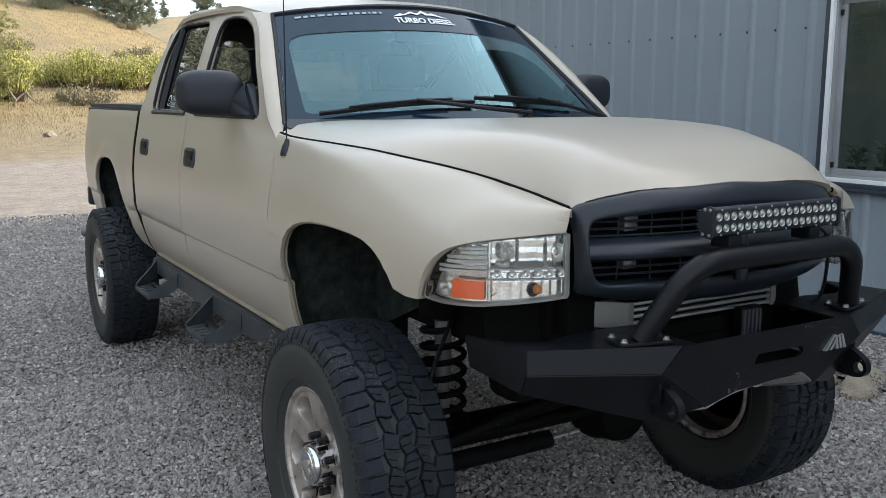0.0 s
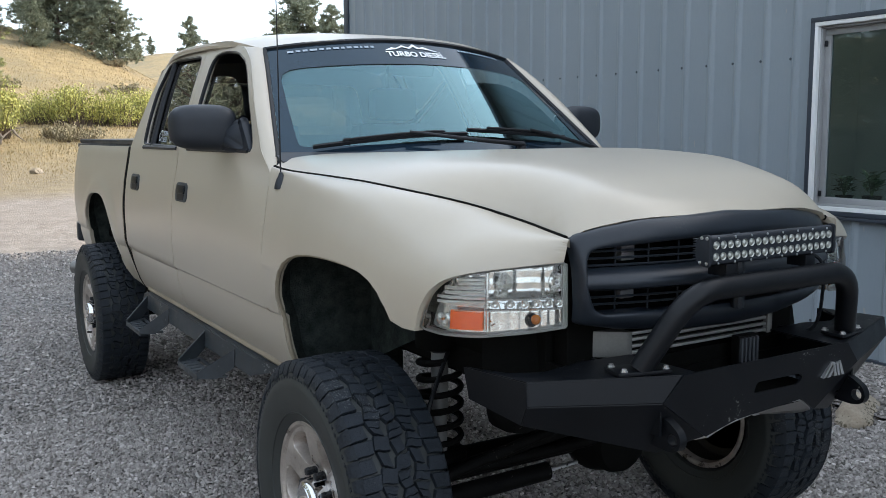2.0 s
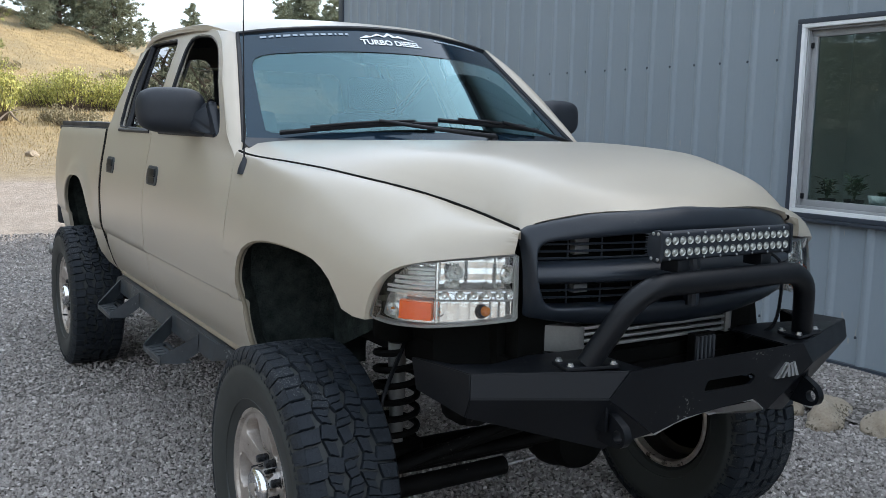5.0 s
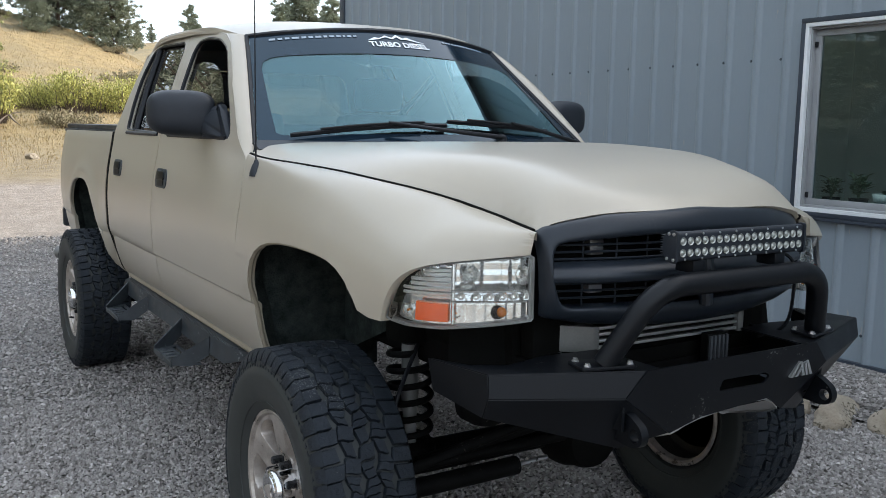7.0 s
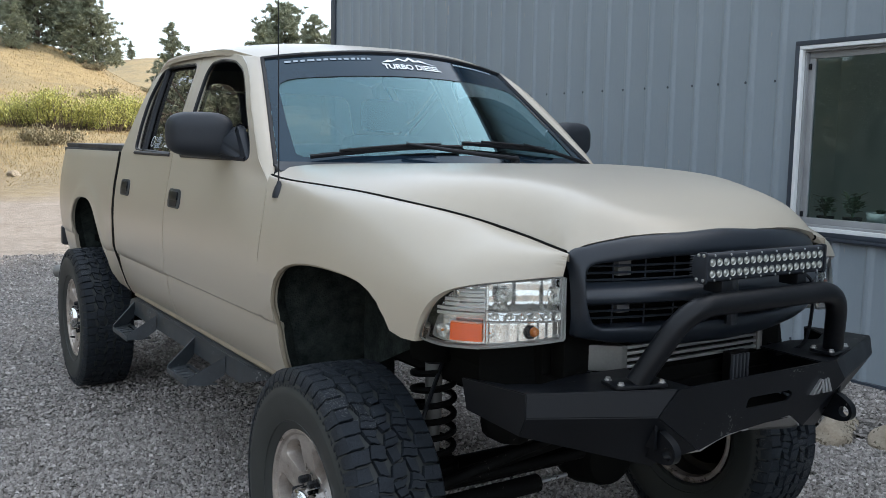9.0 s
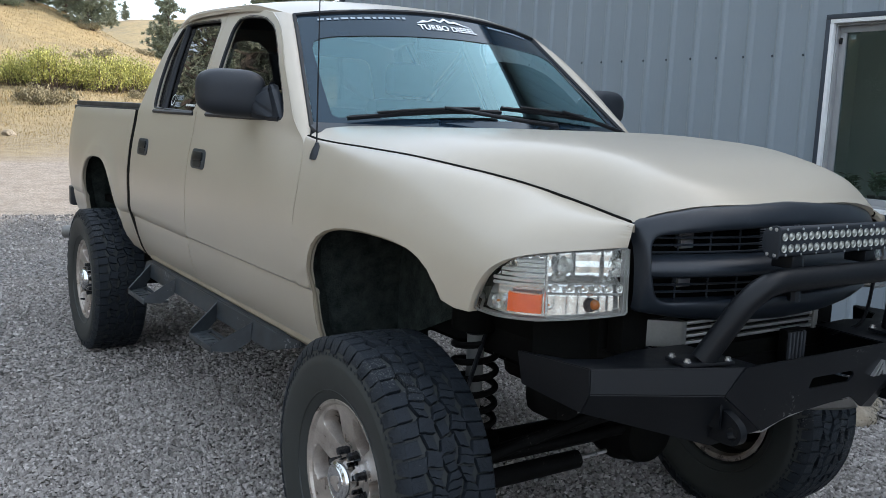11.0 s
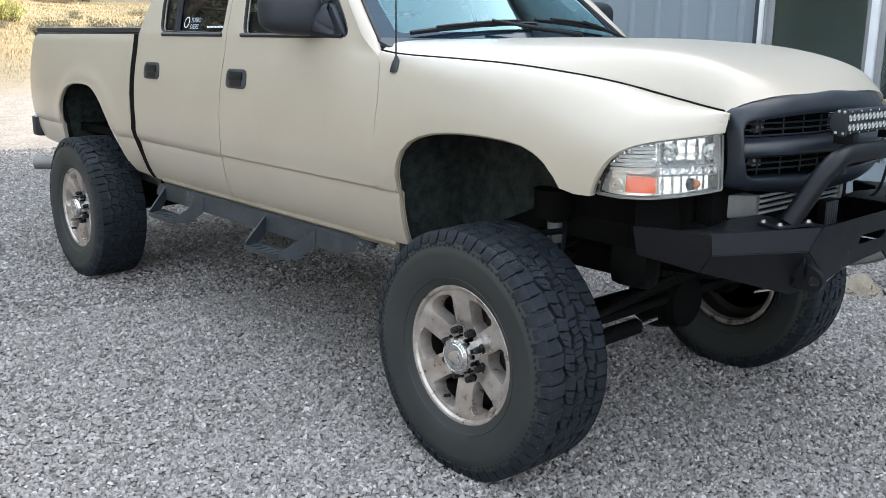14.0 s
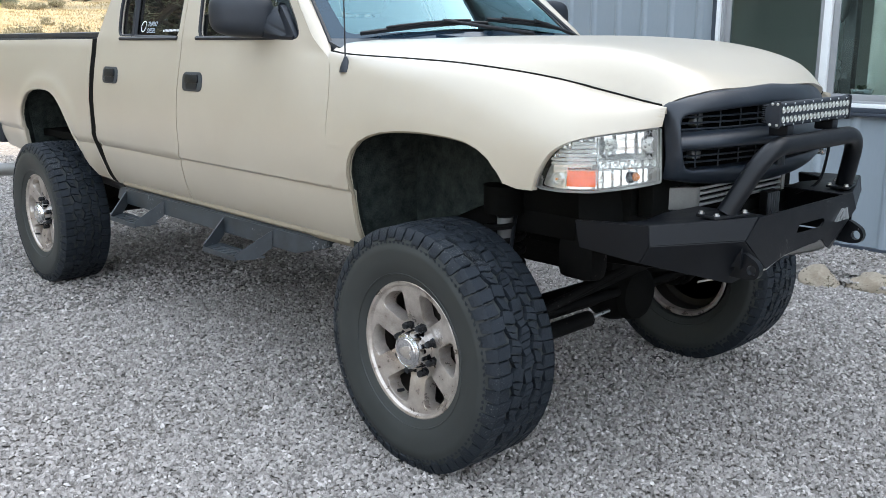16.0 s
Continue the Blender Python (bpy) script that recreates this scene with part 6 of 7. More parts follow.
part("lettering", on_rear_glass(lettering("TURBO\nDIESEL", 0.030, 0.0006), 2.020, 1.462), GREY_DECAL, rear_doors[0], "white sticker lettering", 0)
b = bmesh.new()
for r0, r1 in ((0.026, 0.0215),):
    n = 24
    a = [b.verts.new((r0 * math.cos(2 * math.pi * k / n), r0 * math.sin(2 * math.pi * k / n), 0)) for k in range(n)]
    c = [b.verts.new((r1 * math.cos(2 * math.pi * k / n), r1 * math.sin(2 * math.pi * k / n), 0)) for k in range(n)]
    for k in range(n):
        b.faces.new((a[k], a[(k + 1) % n], c[(k + 1) % n], c[k]))
part("ring_emblem", on_rear_glass(b, 2.108, 1.462), WHITE_DECAL, rear_doors[0], "plain white ring sticker", 0)
part("plain_bars", on_rear_glass(bars([0.009] * 15, 0.009, 0.004), 1.80, 1.436), WHITE_DECAL, rear_doors[0], "plain white lettering bars", 0)

# cab interior
b = bmesh.new()
prism(b, round_poly([(0.62, 1.02), (0.62, 1.355), (0.80, 1.368), (0.98, 1.335), (1.05, 1.27), (1.02, 1.02)], 0.03), "x", -0.70, 0.70, 0.01)
part("dashboard", b, DASH, truck)
b = bmesh.new()
box(b, (-0.70, 0.62, 0.70), (0.70, 2.44, 0.74))
part("cab_floor", b, DASH, truck)
for s in (-1, 1):
    bm = sheet([(0.66, 0.74), (2.44, 0.74), (2.44, 1.38), (0.66, 1.38)], lambda y, z: (s * 0.735, y, z), (), 0.2, lambda y, z: (s * 0.02, 0, 0))
    part("door_trim", bm, DASH, truck)
    b = bmesh.new()
    box(b, (s * 0.39 - 0.25, 1.28, 0.90), (s * 0.39 + 0.25, 1.80, 1.06), 0.05)
    seat = part("seat", b, SEAT, truck)
    b = bmesh.new()
    box(b, (s * 0.39 - 0.24, 1.72, 1.00), (s * 0.39 + 0.24, 1.86, 1.52), 0.06, Matrix.Translation((0, 1.8, 1.0)) @ Matrix.Rotation(radians(-10), 4, "X") @ Matrix.Translation((0, -1.8, -1.0)))
    part("backrest", b, SEAT, seat)
    b = bmesh.new()
    box(b, (s * 0.39 - 0.13, 1.83, 1.53), (s * 0.39 + 0.13, 1.93, 1.70), 0.045)
    part("headrest", b, SEAT, seat)
b = bmesh.new()
box(b, (-0.66, 2.02, 0.90), (0.66, 2.36, 1.05), 0.05)
bench = part("rear_bench", b, SEAT, truck)
b = bmesh.new()
box(b, (-0.66, 2.30, 1.02), (0.66, 2.42, 1.46), 0.05)
part("backrest", b, SEAT, bench)
b = bmesh.new()
m = pose(0.39, 1.16, 1.28, 62, 0, 0)
ring = [m @ Vector((0.185 * math.cos(2 * math.pi * k / 36), 0.185 * math.sin(2 * math.pi * k / 36), 0)) for k in range(37)]
tube(b, ring, 0.015, 8, cap=False)
wheel_rim = part("steering_wheel", b, DASH, truck)
b = bmesh.new()
tube(b, [m @ Vector((0, 0, 0.0)), m @ Vector((0, 0, -0.25))], 0.035, 10)
for a in (0, 180, 270):
    tube(b, [m @ Vector((0, 0, 0)), m @ Vector((0.18 * math.cos(radians(a)), 0.18 * math.sin(radians(a)), 0))], 0.014, 6)
part("spokes", b, DASH, wheel_rim)
b = bmesh.new()
box(b, (-0.11, 0.985, 1.70), (0.11, 1.01, 1.765), 0.02)
tube(b, [(0, 1.0, 1.75), (0, 1.02, 1.82)], 0.01, 6)
part("rear_view_mirror", b, SEAL, truck)

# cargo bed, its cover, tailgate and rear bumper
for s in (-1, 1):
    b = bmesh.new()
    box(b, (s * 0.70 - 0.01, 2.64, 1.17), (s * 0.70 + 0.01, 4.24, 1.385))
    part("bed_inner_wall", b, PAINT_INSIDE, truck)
    b = bmesh.new()
    box(b, (min(s * 0.70, s * 0.775), 2.545, 1.385), (max(s * 0.70, s * 0.775), 4.25, 1.412), 0.008)
    part("bed_rail", b, TRIM, truck)
b = bmesh.new()
prism(b, round_poly([(-0.772, 2.535), (0.772, 2.535), (0.765, 4.24), (-0.765, 4.24)], 0.03), "z", 1.412, 1.440, 0.009)
part("bed_cover", b, TRIM, truck, "flat black bed cover")
b = bmesh.new()
box(b, (-0.78, 2.56, 0.72), (0.78, 2.60, 1.40), 0.006)
part("bed_front_wall", b, PAINT_INSIDE, truck)
b = bmesh.new()
box(b, (-0.70, 2.58, 0.82), (0.70, 4.26, 0.86))
part("bed_floor", b, DARK, truck)
b = bmesh.new()
box(b, (-0.66, 4.26, 0.84), (0.66, 4.315, 1.40), 0.012)
part("tailgate", b, PAINT, truck)
for s in (-1, 1):
    b = bmesh.new()
    prism(b, round_poly([(4.245, 1.355), (4.31, 1.27), (4.352, 1.10), (4.356, 0.955), (4.31, 0.955), (4.285, 1.15)], 0.015), "x", s * 0.68, s * 0.768, 0.012)
    part("tail_lamp", b, RED_LENS, truck, "dark red tail lamp")
b = bmesh.new()
prism(b, round_poly([(-0.80, 4.28), (-0.79, 4.42), (-0.6, 4.46), (0.6, 4.46), (0.79, 4.42), (0.80, 4.28)], 0.04), "z", 0.735, 0.865, 0.015)
part("rear_bumper", b, TRIM, truck, "black rear bumper")
b = bmesh.new()
path = rounded_path([(-0.50, 3.0, 0.56), (-0.55, 3.75, 0.62), (-0.70, 4.00, 0.58), (-0.865, 4.16, 0.575)], 0.15)
tube(b, path, 0.042, 16, cap=False)
tube(b, path, 0.038, 16, cap=False)
part("exhaust_pipe", b, TANK, truck, "dull steel exhaust tailpipe")

# side steps
for s in (-1, 1):
    b = bmesh.new()
    low = [(0.740, 0.690, 0.606), (0.806, 0.818, 0.572), (0.806, 2.40, 0.572), (0.806, 2.470, 0.590)]
    high = [(0.735, 0.690, 0.634), (0.792, 0.780, 0.648), (0.792, 2.40, 0.648), (0.792, 2.470, 0.640)]
    rows = [[b.verts.new((s * x, y, z)) for x, y, z in (lo, hi, (0.715, hi[1], hi[2] + 0.010), (0.715, lo[1], lo[2]))] for lo, hi in zip(low, high)]
    for ra, rb in zip(rows, rows[1:]):
        for i in range(4):
            b.faces.new((ra[i], ra[(i + 1) % 4], rb[(i + 1) % 4], rb[i]))
    b.faces.new(rows[0])
    b.faces.new(rows[-1][::-1])
    bmesh.ops.recalc_face_normals(b, faces=b.faces)
    bmesh.ops.bevel(b, geom=[e for e in b.edges if e.calc_face_angle(0) > 0.4], offset=0.004, segments=2, affect="EDGES")
    step = part("side_step", b, STEP_STEEL, truck, "scuffed black steel side step with two hoops")
    for y0, y1, o0, o1 in ((0.990, 1.379, 1.080, 1.340), (1.953, 2.367, 2.015, 2.290)):
        for yi, yo in ((y0, o0), (y1, o1)):
            b = bmesh.new()
            flat = [(0.800, yi, 0.640), (0.925, yo, 0.543), (0.925, yo, 0.519), (0.860, lerp(yi, yo, 0.5), 0.519), (0.804, yi, 0.566)]
            n = Vector((yo - yi, -0.122, 0)).normalized() * 0.0032
            va, vb = [[b.verts.new(Vector((s * x, y, z)) + Vector((s * n.x, n.y, 0)) * k) for x, y, z in flat] for k in (-1, 1)]
            b.faces.new(va)
            b.faces.new(vb[::-1])
            for i in range(5):
                b.faces.new((va[i], vb[i], vb[(i + 1) % 5], va[(i + 1) % 5]))
            bmesh.ops.recalc_face_normals(b, faces=b.faces)
            part("hoop_plate", b, STEP_STEEL, step)
        c0, c1 = lerp(y0, o0, 0.2), lerp(y1, o1, 0.2)
        slot = [(lerp(c0, o0, 0.2) + 0.03, 0.838), (lerp(c1, o1, 0.2) - 0.03, 0.838), (lerp(c1, o1, 0.4) - 0.035, 0.856), (lerp(c0, o0, 0.4) + 0.035, 0.856)]
        bm = sheet([(c0 + 0.004, 0.826), (c1 - 0.004, 0.826), (o1 - 0.004, 0.925), (o0 + 0.004, 0.925)], lambda y, x: (s * x, y, 0.531 - 0.02 * (x - 0.85)), [slot], 0.03, lambda y, x: (0, 0, -0.008))
        part("tread_plate", bm, STEP_STEEL, step, "worn grey tread plate")
        for k in range(5):
            b = bmesh.new()
            yk, x0 = lerp(o0, o1, 0.14 + 0.18 * k), 0.872
            box(b, (min(s * x0, s * 0.915), yk - 0.010, 0.5295), (max(s * x0, s * 0.915), yk + 0.010, 0.5335), 0.0015)
            part("grip_bar", b, STEP_STEEL, step)
        b = bmesh.new()
        box(b, (min(s * 0.922, s * 0.928), o0 - 0.004, 0.512), (max(s * 0.922, s * 0.928), o1 + 0.004, 0.533), 0.001)
        part("tread_edge", b, STEP_STEEL, step)
    for y in (0.75, 1.5, 2.2):
        b = bmesh.new()
        box(b, (min(s * 0.45, s * 0.73), y - 0.03, 0.61), (max(s * 0.45, s * 0.73), y + 0.03, 0.65), 0.004)
        part("step_bracket", b, CHASSIS, step)

# wheel housings
for s in (-1, 1):
    for tag, arch, depth in (("front", ARCH_F, 0.055), ("rear", ARCH_R, 0.04)):
        cy = sum(p[0] for p in arch) / len(arch)
        b = bmesh.new()
        ring = []
        for y, z in arch:
            k = 1.0 + depth / 0.4
            o = Vector((cy + (y - cy) * k, z + (depth if z > 0.95 else 0.0) * 0.7))
            xo = (fender_at(y, fender_w(y, z))[0] - 0.018 if tag == "front" else bed_x(y, z) - 0.011)
            ring.append([b.verts.new((s * xo, y, z)), b.verts.new((s * (xo - 0.05), o.x, o.y)), b.verts.new((s * 0.62, o.x, o.y)), b.verts.new((s * 0.47, o.x, o.y))])
        for ra, rb in zip(ring, ring[1:]):
            for k in range(3):
                b.faces.new((ra[k], ra[k + 1], rb[k + 1], rb[k]))
        b.faces.new([r[-1] for r in ring])
        bmesh.ops.recalc_face_normals(b, faces=b.faces)
        part("wheel_housing", b, LINER, truck, "fuzzy black wheel housing liner" if tag == "front" else "")
    # lower back of the front housing and inner apron
    b = bmesh.new()
    box(b, (min(s * 0.34, s * 0.76), 0.47, 0.60), (max(s * 0.34, s * 0.76), 0.50, 0.98), 0.006)
    part("splash_panel", b, LINER, truck)

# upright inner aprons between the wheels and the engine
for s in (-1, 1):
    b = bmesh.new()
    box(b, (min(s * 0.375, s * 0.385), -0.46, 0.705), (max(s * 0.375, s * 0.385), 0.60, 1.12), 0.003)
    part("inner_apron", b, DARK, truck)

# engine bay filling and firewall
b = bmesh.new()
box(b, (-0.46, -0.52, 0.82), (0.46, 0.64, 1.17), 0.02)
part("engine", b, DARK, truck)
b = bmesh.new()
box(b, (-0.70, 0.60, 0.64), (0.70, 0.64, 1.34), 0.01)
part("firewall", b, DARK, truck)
b = bmesh.new()
box(b, (-0.10, -0.20, 0.52), (0.24, 0.36, 0.83), 0.05)
part("oil_pan", b, CHASSIS, truck)
b = bmesh.new()
box(b, (-0.14, 0.40, 0.62), (0.14, 1.5, 0.80), 0.05)
part("gearbox", b, CHASSIS, truck)
# frame rails
for s in (-1, 1):
    b = bmesh.new()
    for y0, y1, z0, z1 in ((-0.62, -0.30, 0.745, 0.865), (-0.30, 0.50, 0.745, 0.865), (0.50, 2.6, 0.655, 0.775), (2.6, 3.9, 0.735, 0.855), (3.9, 4.3, 0.70, 0.80)):
        box(b, (s * 0.42 - 0.035, y0, z0), (s * 0.42 + 0.035, y1, z1), 0.006)
    part("frame_rail", b, CHASSIS, truck)
for y, z in ((-0.58, 0.79), (1.2, 0.70), (2.3, 0.70), (3.9, 0.76)):
    b = bmesh.new()
    box(b, (-0.40, y - 0.04, z - 0.03), (0.40, y + 0.04, z + 0.03), 0.01)
    part("cross_member", b, CHASSIS, truck)
# solid axles
for y, dx in ((0.02, 0.19), (3.327, 0.0)):
    b = bmesh.new()
    rod(b, (-0.70, y, HUB_Z), (0.70, y, HUB_Z), 0.052, 16)
    axle = part("axle", b, CHASSIS, truck, "dark solid axle with differential")
    b = bmesh.new()
    bmesh.ops.create_uvsphere(b, u_segments=20, v_segments=14, radius=0.135, matrix=Matrix.Translation((dx, y - 0.02, HUB_Z)) @ Matrix.Diagonal((1, 0.95, 0.95, 1)))
    part("differential", b, CHASSIS, axle)
    b = bmesh.new()
    lathe(b, [(0.001, -0.165), (0.07, -0.160), (0.10, -0.145), (0.108, -0.128), (0.112, -0.110)], 20, "y", (dx, y, HUB_Z))
    part("diff_cover", b, DARK, axle)
    for s in (-1, 1):
        b = bmesh.new()
        lathe(b, [(0.001, -0.06), (0.075, -0.06), (0.085, 0.0), (0.07, 0.06), (0.001, 0.06)], 16, "x", (s * 0.69, y, HUB_Z))
        part("knuckle", b, CHASSIS, axle)
# front coil springs with their shocks
for s in (-1, 1):
    b = bmesh.new()
    turns, n = 5.7, 150
    path = [Vector((s * 0.470 + 0.066 * math.cos(2 * math.pi * turns * k / n), 0.066 * math.sin(2 * math.pi * turns * k / n), lerp(0.475, 0.772, k / n))) for k in range(n + 1)]
    tube(b, path, 0.0105, 8)
    part("coil_spring", b, CHASSIS, truck, "black front coil spring")
    b = bmesh.new()
    rod(b, (s * 0.470, 0.0, 0.60), (s * 0.470, 0.0, 0.790), 0.027, 16)
    shock = part("shock_absorber", b, SHOCK, truck, "light grey shock absorber inside the coil")
    b = bmesh.new()
    rod(b, (s * 0.470, 0.0, 0.44), (s * 0.470, 0.0, 0.63), 0.022, 14)
    part("shock_body", b, SHOCK, shock)
    b = bmesh.new()
    lathe(b, [(0.034 if k % 2 else 0.029, 0.790 + 0.007 * k) for k in range(12)], 16, "z", (s * 0.470, 0.0, 0))
    part("dust_boot", b, SEAL, shock)
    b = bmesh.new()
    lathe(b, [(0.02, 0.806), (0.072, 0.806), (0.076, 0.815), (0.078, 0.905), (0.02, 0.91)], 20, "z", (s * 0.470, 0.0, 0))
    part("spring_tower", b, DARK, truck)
    b = bmesh.new()
    lathe(b, [(0.02, 0.445), (0.085, 0.445), (0.085, 0.47), (0.03, 0.475)], 20, "z", (s * 0.470, 0.0, 0))
    part("spring_perch", b, CHASSIS, truck)
    b = bmesh.new()
    tube(b, smooth_path([(s * 0.50, 0.02, 0.36), (s * 0.48, 0.45, 0.40), (s * 0.43, 0.95, 0.60)], 6), 0.026, 10)
    part("control_arm", b, CHASSIS, truck)
    # rear leaf springs
    b = bmesh.new()
    for k in range(4):
        tube(b, [(s * 0.52, 3.327 + d * (1 - 0.18 * k), 0.47 + 0.10 * (d / 0.7) ** 2 + 0.016 * -k + 0.05) for d in (-0.7, -0.4, -0.15, 0.15, 0.4, 0.7)], 0.03, 4, squash=0.25)
    part("leaf_spring", b, CHASSIS, truck)
# steering links under the nose
b = bmesh.new()
rod(b, (-0.66, -0.090, 0.425), (0.66, -0.090, 0.425), 0.018, 12)
tie = part("tie_rod", b, CHASSIS, truck)
for s in (-1, 1):
    b = bmesh.new()
    box(b, (s * 0.66 - 0.02, -0.11, 0.40), (s * 0.66 + 0.02, 0.0, 0.45), 0.008)
    part("steering_arm", b, CHASSIS, tie)
b = bmesh.new()
rod(b, (-0.56, -0.13, 0.372), (-0.145, -0.13, 0.376), 0.030, 14)
damper = part("steering_damper", b, CHASSIS, truck, "dark steering damper with a bright rod")
b = bmesh.new()
rod(b, (-0.145, -0.13, 0.376), (-0.02, -0.13, 0.381), 0.0070, 10)
part("damper_rod", b, BOLT, damper)
b = bmesh.new()
rod(b, (-0.025, -0.19, 0.562), (-0.60, -0.13, 0.425), 0.017, 12)
part("drag_link", b, CHASSIS, truck)
b = bmesh.new()
rod(b, (-0.50, -0.10, 0.440), (0.40, -0.16, 0.560), 0.020, 12)
part("track_bar", b, CHASSIS, truck)
b = bmesh.new()
box(b, (-0.46, -0.38, 0.61), (-0.36, -0.22, 0.77), 0.045)
part("steering_box", b, CHASSIS, truck)
# tray under the engine, and an unseen tank added to darken the ground
b = bmesh.new()
prism(b, [(-0.48, 0.80), (-0.50, 0.62), (-0.05, 0.58), (0.40, 0.58), (0.45, 0.80)], "x", -0.12, 0.40, 0.02)
part("engine_tray", b, CHASSIS, truck)
b = bmesh.new()
box(b, (0.02, 1.55, 0.50), (0.38, 2.55, 0.72), 0.05)
part("tank_light_block", b, DARK, truck)
for s in (-1, 1):
    b = bmesh.new()
    tube(b, smooth_path([(s * 0.47, -0.05, 0.80), (s * 0.58, -0.12, 0.66), (s * 0.60, -0.10, 0.52), (s * 0.64, -0.02, 0.46)], 6), 0.007, 8)
    part("brake_hose", b, SEAL, truck)

# ---- things at the foot of the wall ----
def boulder(name, at, size, seed, rz=0, label="rough tan sandstone edging rock", group="rocks edging the wall bed"):
    r = random.Random(seed)
    b = bmesh.new()
    bmesh.ops.create_icosphere(b, subdivisions=4, radius=1)
    o = Vector((r.uniform(0, 50), r.uniform(0, 50), r.uniform(0, 50)))
    cuts = [Vector((r.uniform(-1, 1), r.uniform(-1, 1), r.uniform(-0.3, 1))).normalized() for _ in range(7)]
    for v in b.verts:
        p = v.co.normalized()
        k = 1.0
        for c in cuts:
            d = p.dot(c)
            if d > 0.72:
                k = min(k, 0.72 / d)
        v.co = p * (k + 0.10 * noise.noise(p * 1.6 + o) + 0.045 * noise.noise(p * 5 + o) + 0.02 * noise.noise(p * 13 + o))
        v.co = Vector((v.co.x * size[0] / 2, v.co.y * size[1] / 2, v.co.z * size[2] * 0.62))
    ob = link(name, b, ROCK, None, "", 50)
    ob.matrix_basis = pose(at[0], at[1], size[2] * 0.32 + (at[2] if len(at) > 2 else 0), 0, 0, rz)
    return tagged(ob, label, "rock", group)


ROCKS = [(2.20, 0.335, 0.25, 0.20, 0.150, 20), (2.40, 0.415, 0.22, 0.18, 0.140, -30), (2.345, 0.095, 0.19, 0.24, 0.145, 10), (2.435, -0.165, 0.19, 0.30, 0.135, 5), (2.50, -0.47, 0.22, 0.26, 0.150, 40),
         (2.26, 0.60, 0.22, 0.21, 0.140, 70), (2.24, 0.86, 0.21, 0.24, 0.130, 15), (2.23, 1.14, 0.22, 0.25, 0.150, 50), (2.22, 1.43, 0.20, 0.24, 0.140, 0), (2.57, -0.80, 0.21, 0.30, 0.140, 20)]
for i, (x, y, a, c, h, rz) in enumerate(ROCKS):
    boulder("edging_rock", (x, y, -0.02), (a, c, h), 40 + i, rz)
# raised gravel bed between the rocks and the wall
b = bmesh.new()
n = 40
rows = []
for k in range(n + 1):
    y = lerp(-4.0, 6.0, k / n)
    xs = 2.36 + 0.25 * max(0, -y) if y < 0 else 2.36 - 0.04 * min(y, 1)
    rows.append([b.verts.new((lerp(xs, WALL_X - 0.01, t), y, 0.012 + 0.055 * min(1, t * 3) + 0.012 * noise.noise(Vector((t * 3, y * 3, 0))))) for t in (0, 0.12, 0.3, 0.6, 1)])
for ra, rb in zip(rows, rows[1:]):
    for k in range(4):
        b.faces.new((ra[k], ra[k + 1], rb[k + 1], rb[k]))
bmesh.ops.recalc_face_normals(b, faces=b.faces)
tagged(link("gravel_bed", b, GROUND, None, "", 60), "raised gravel bed along the workshop wall", "ground", kind="structure")


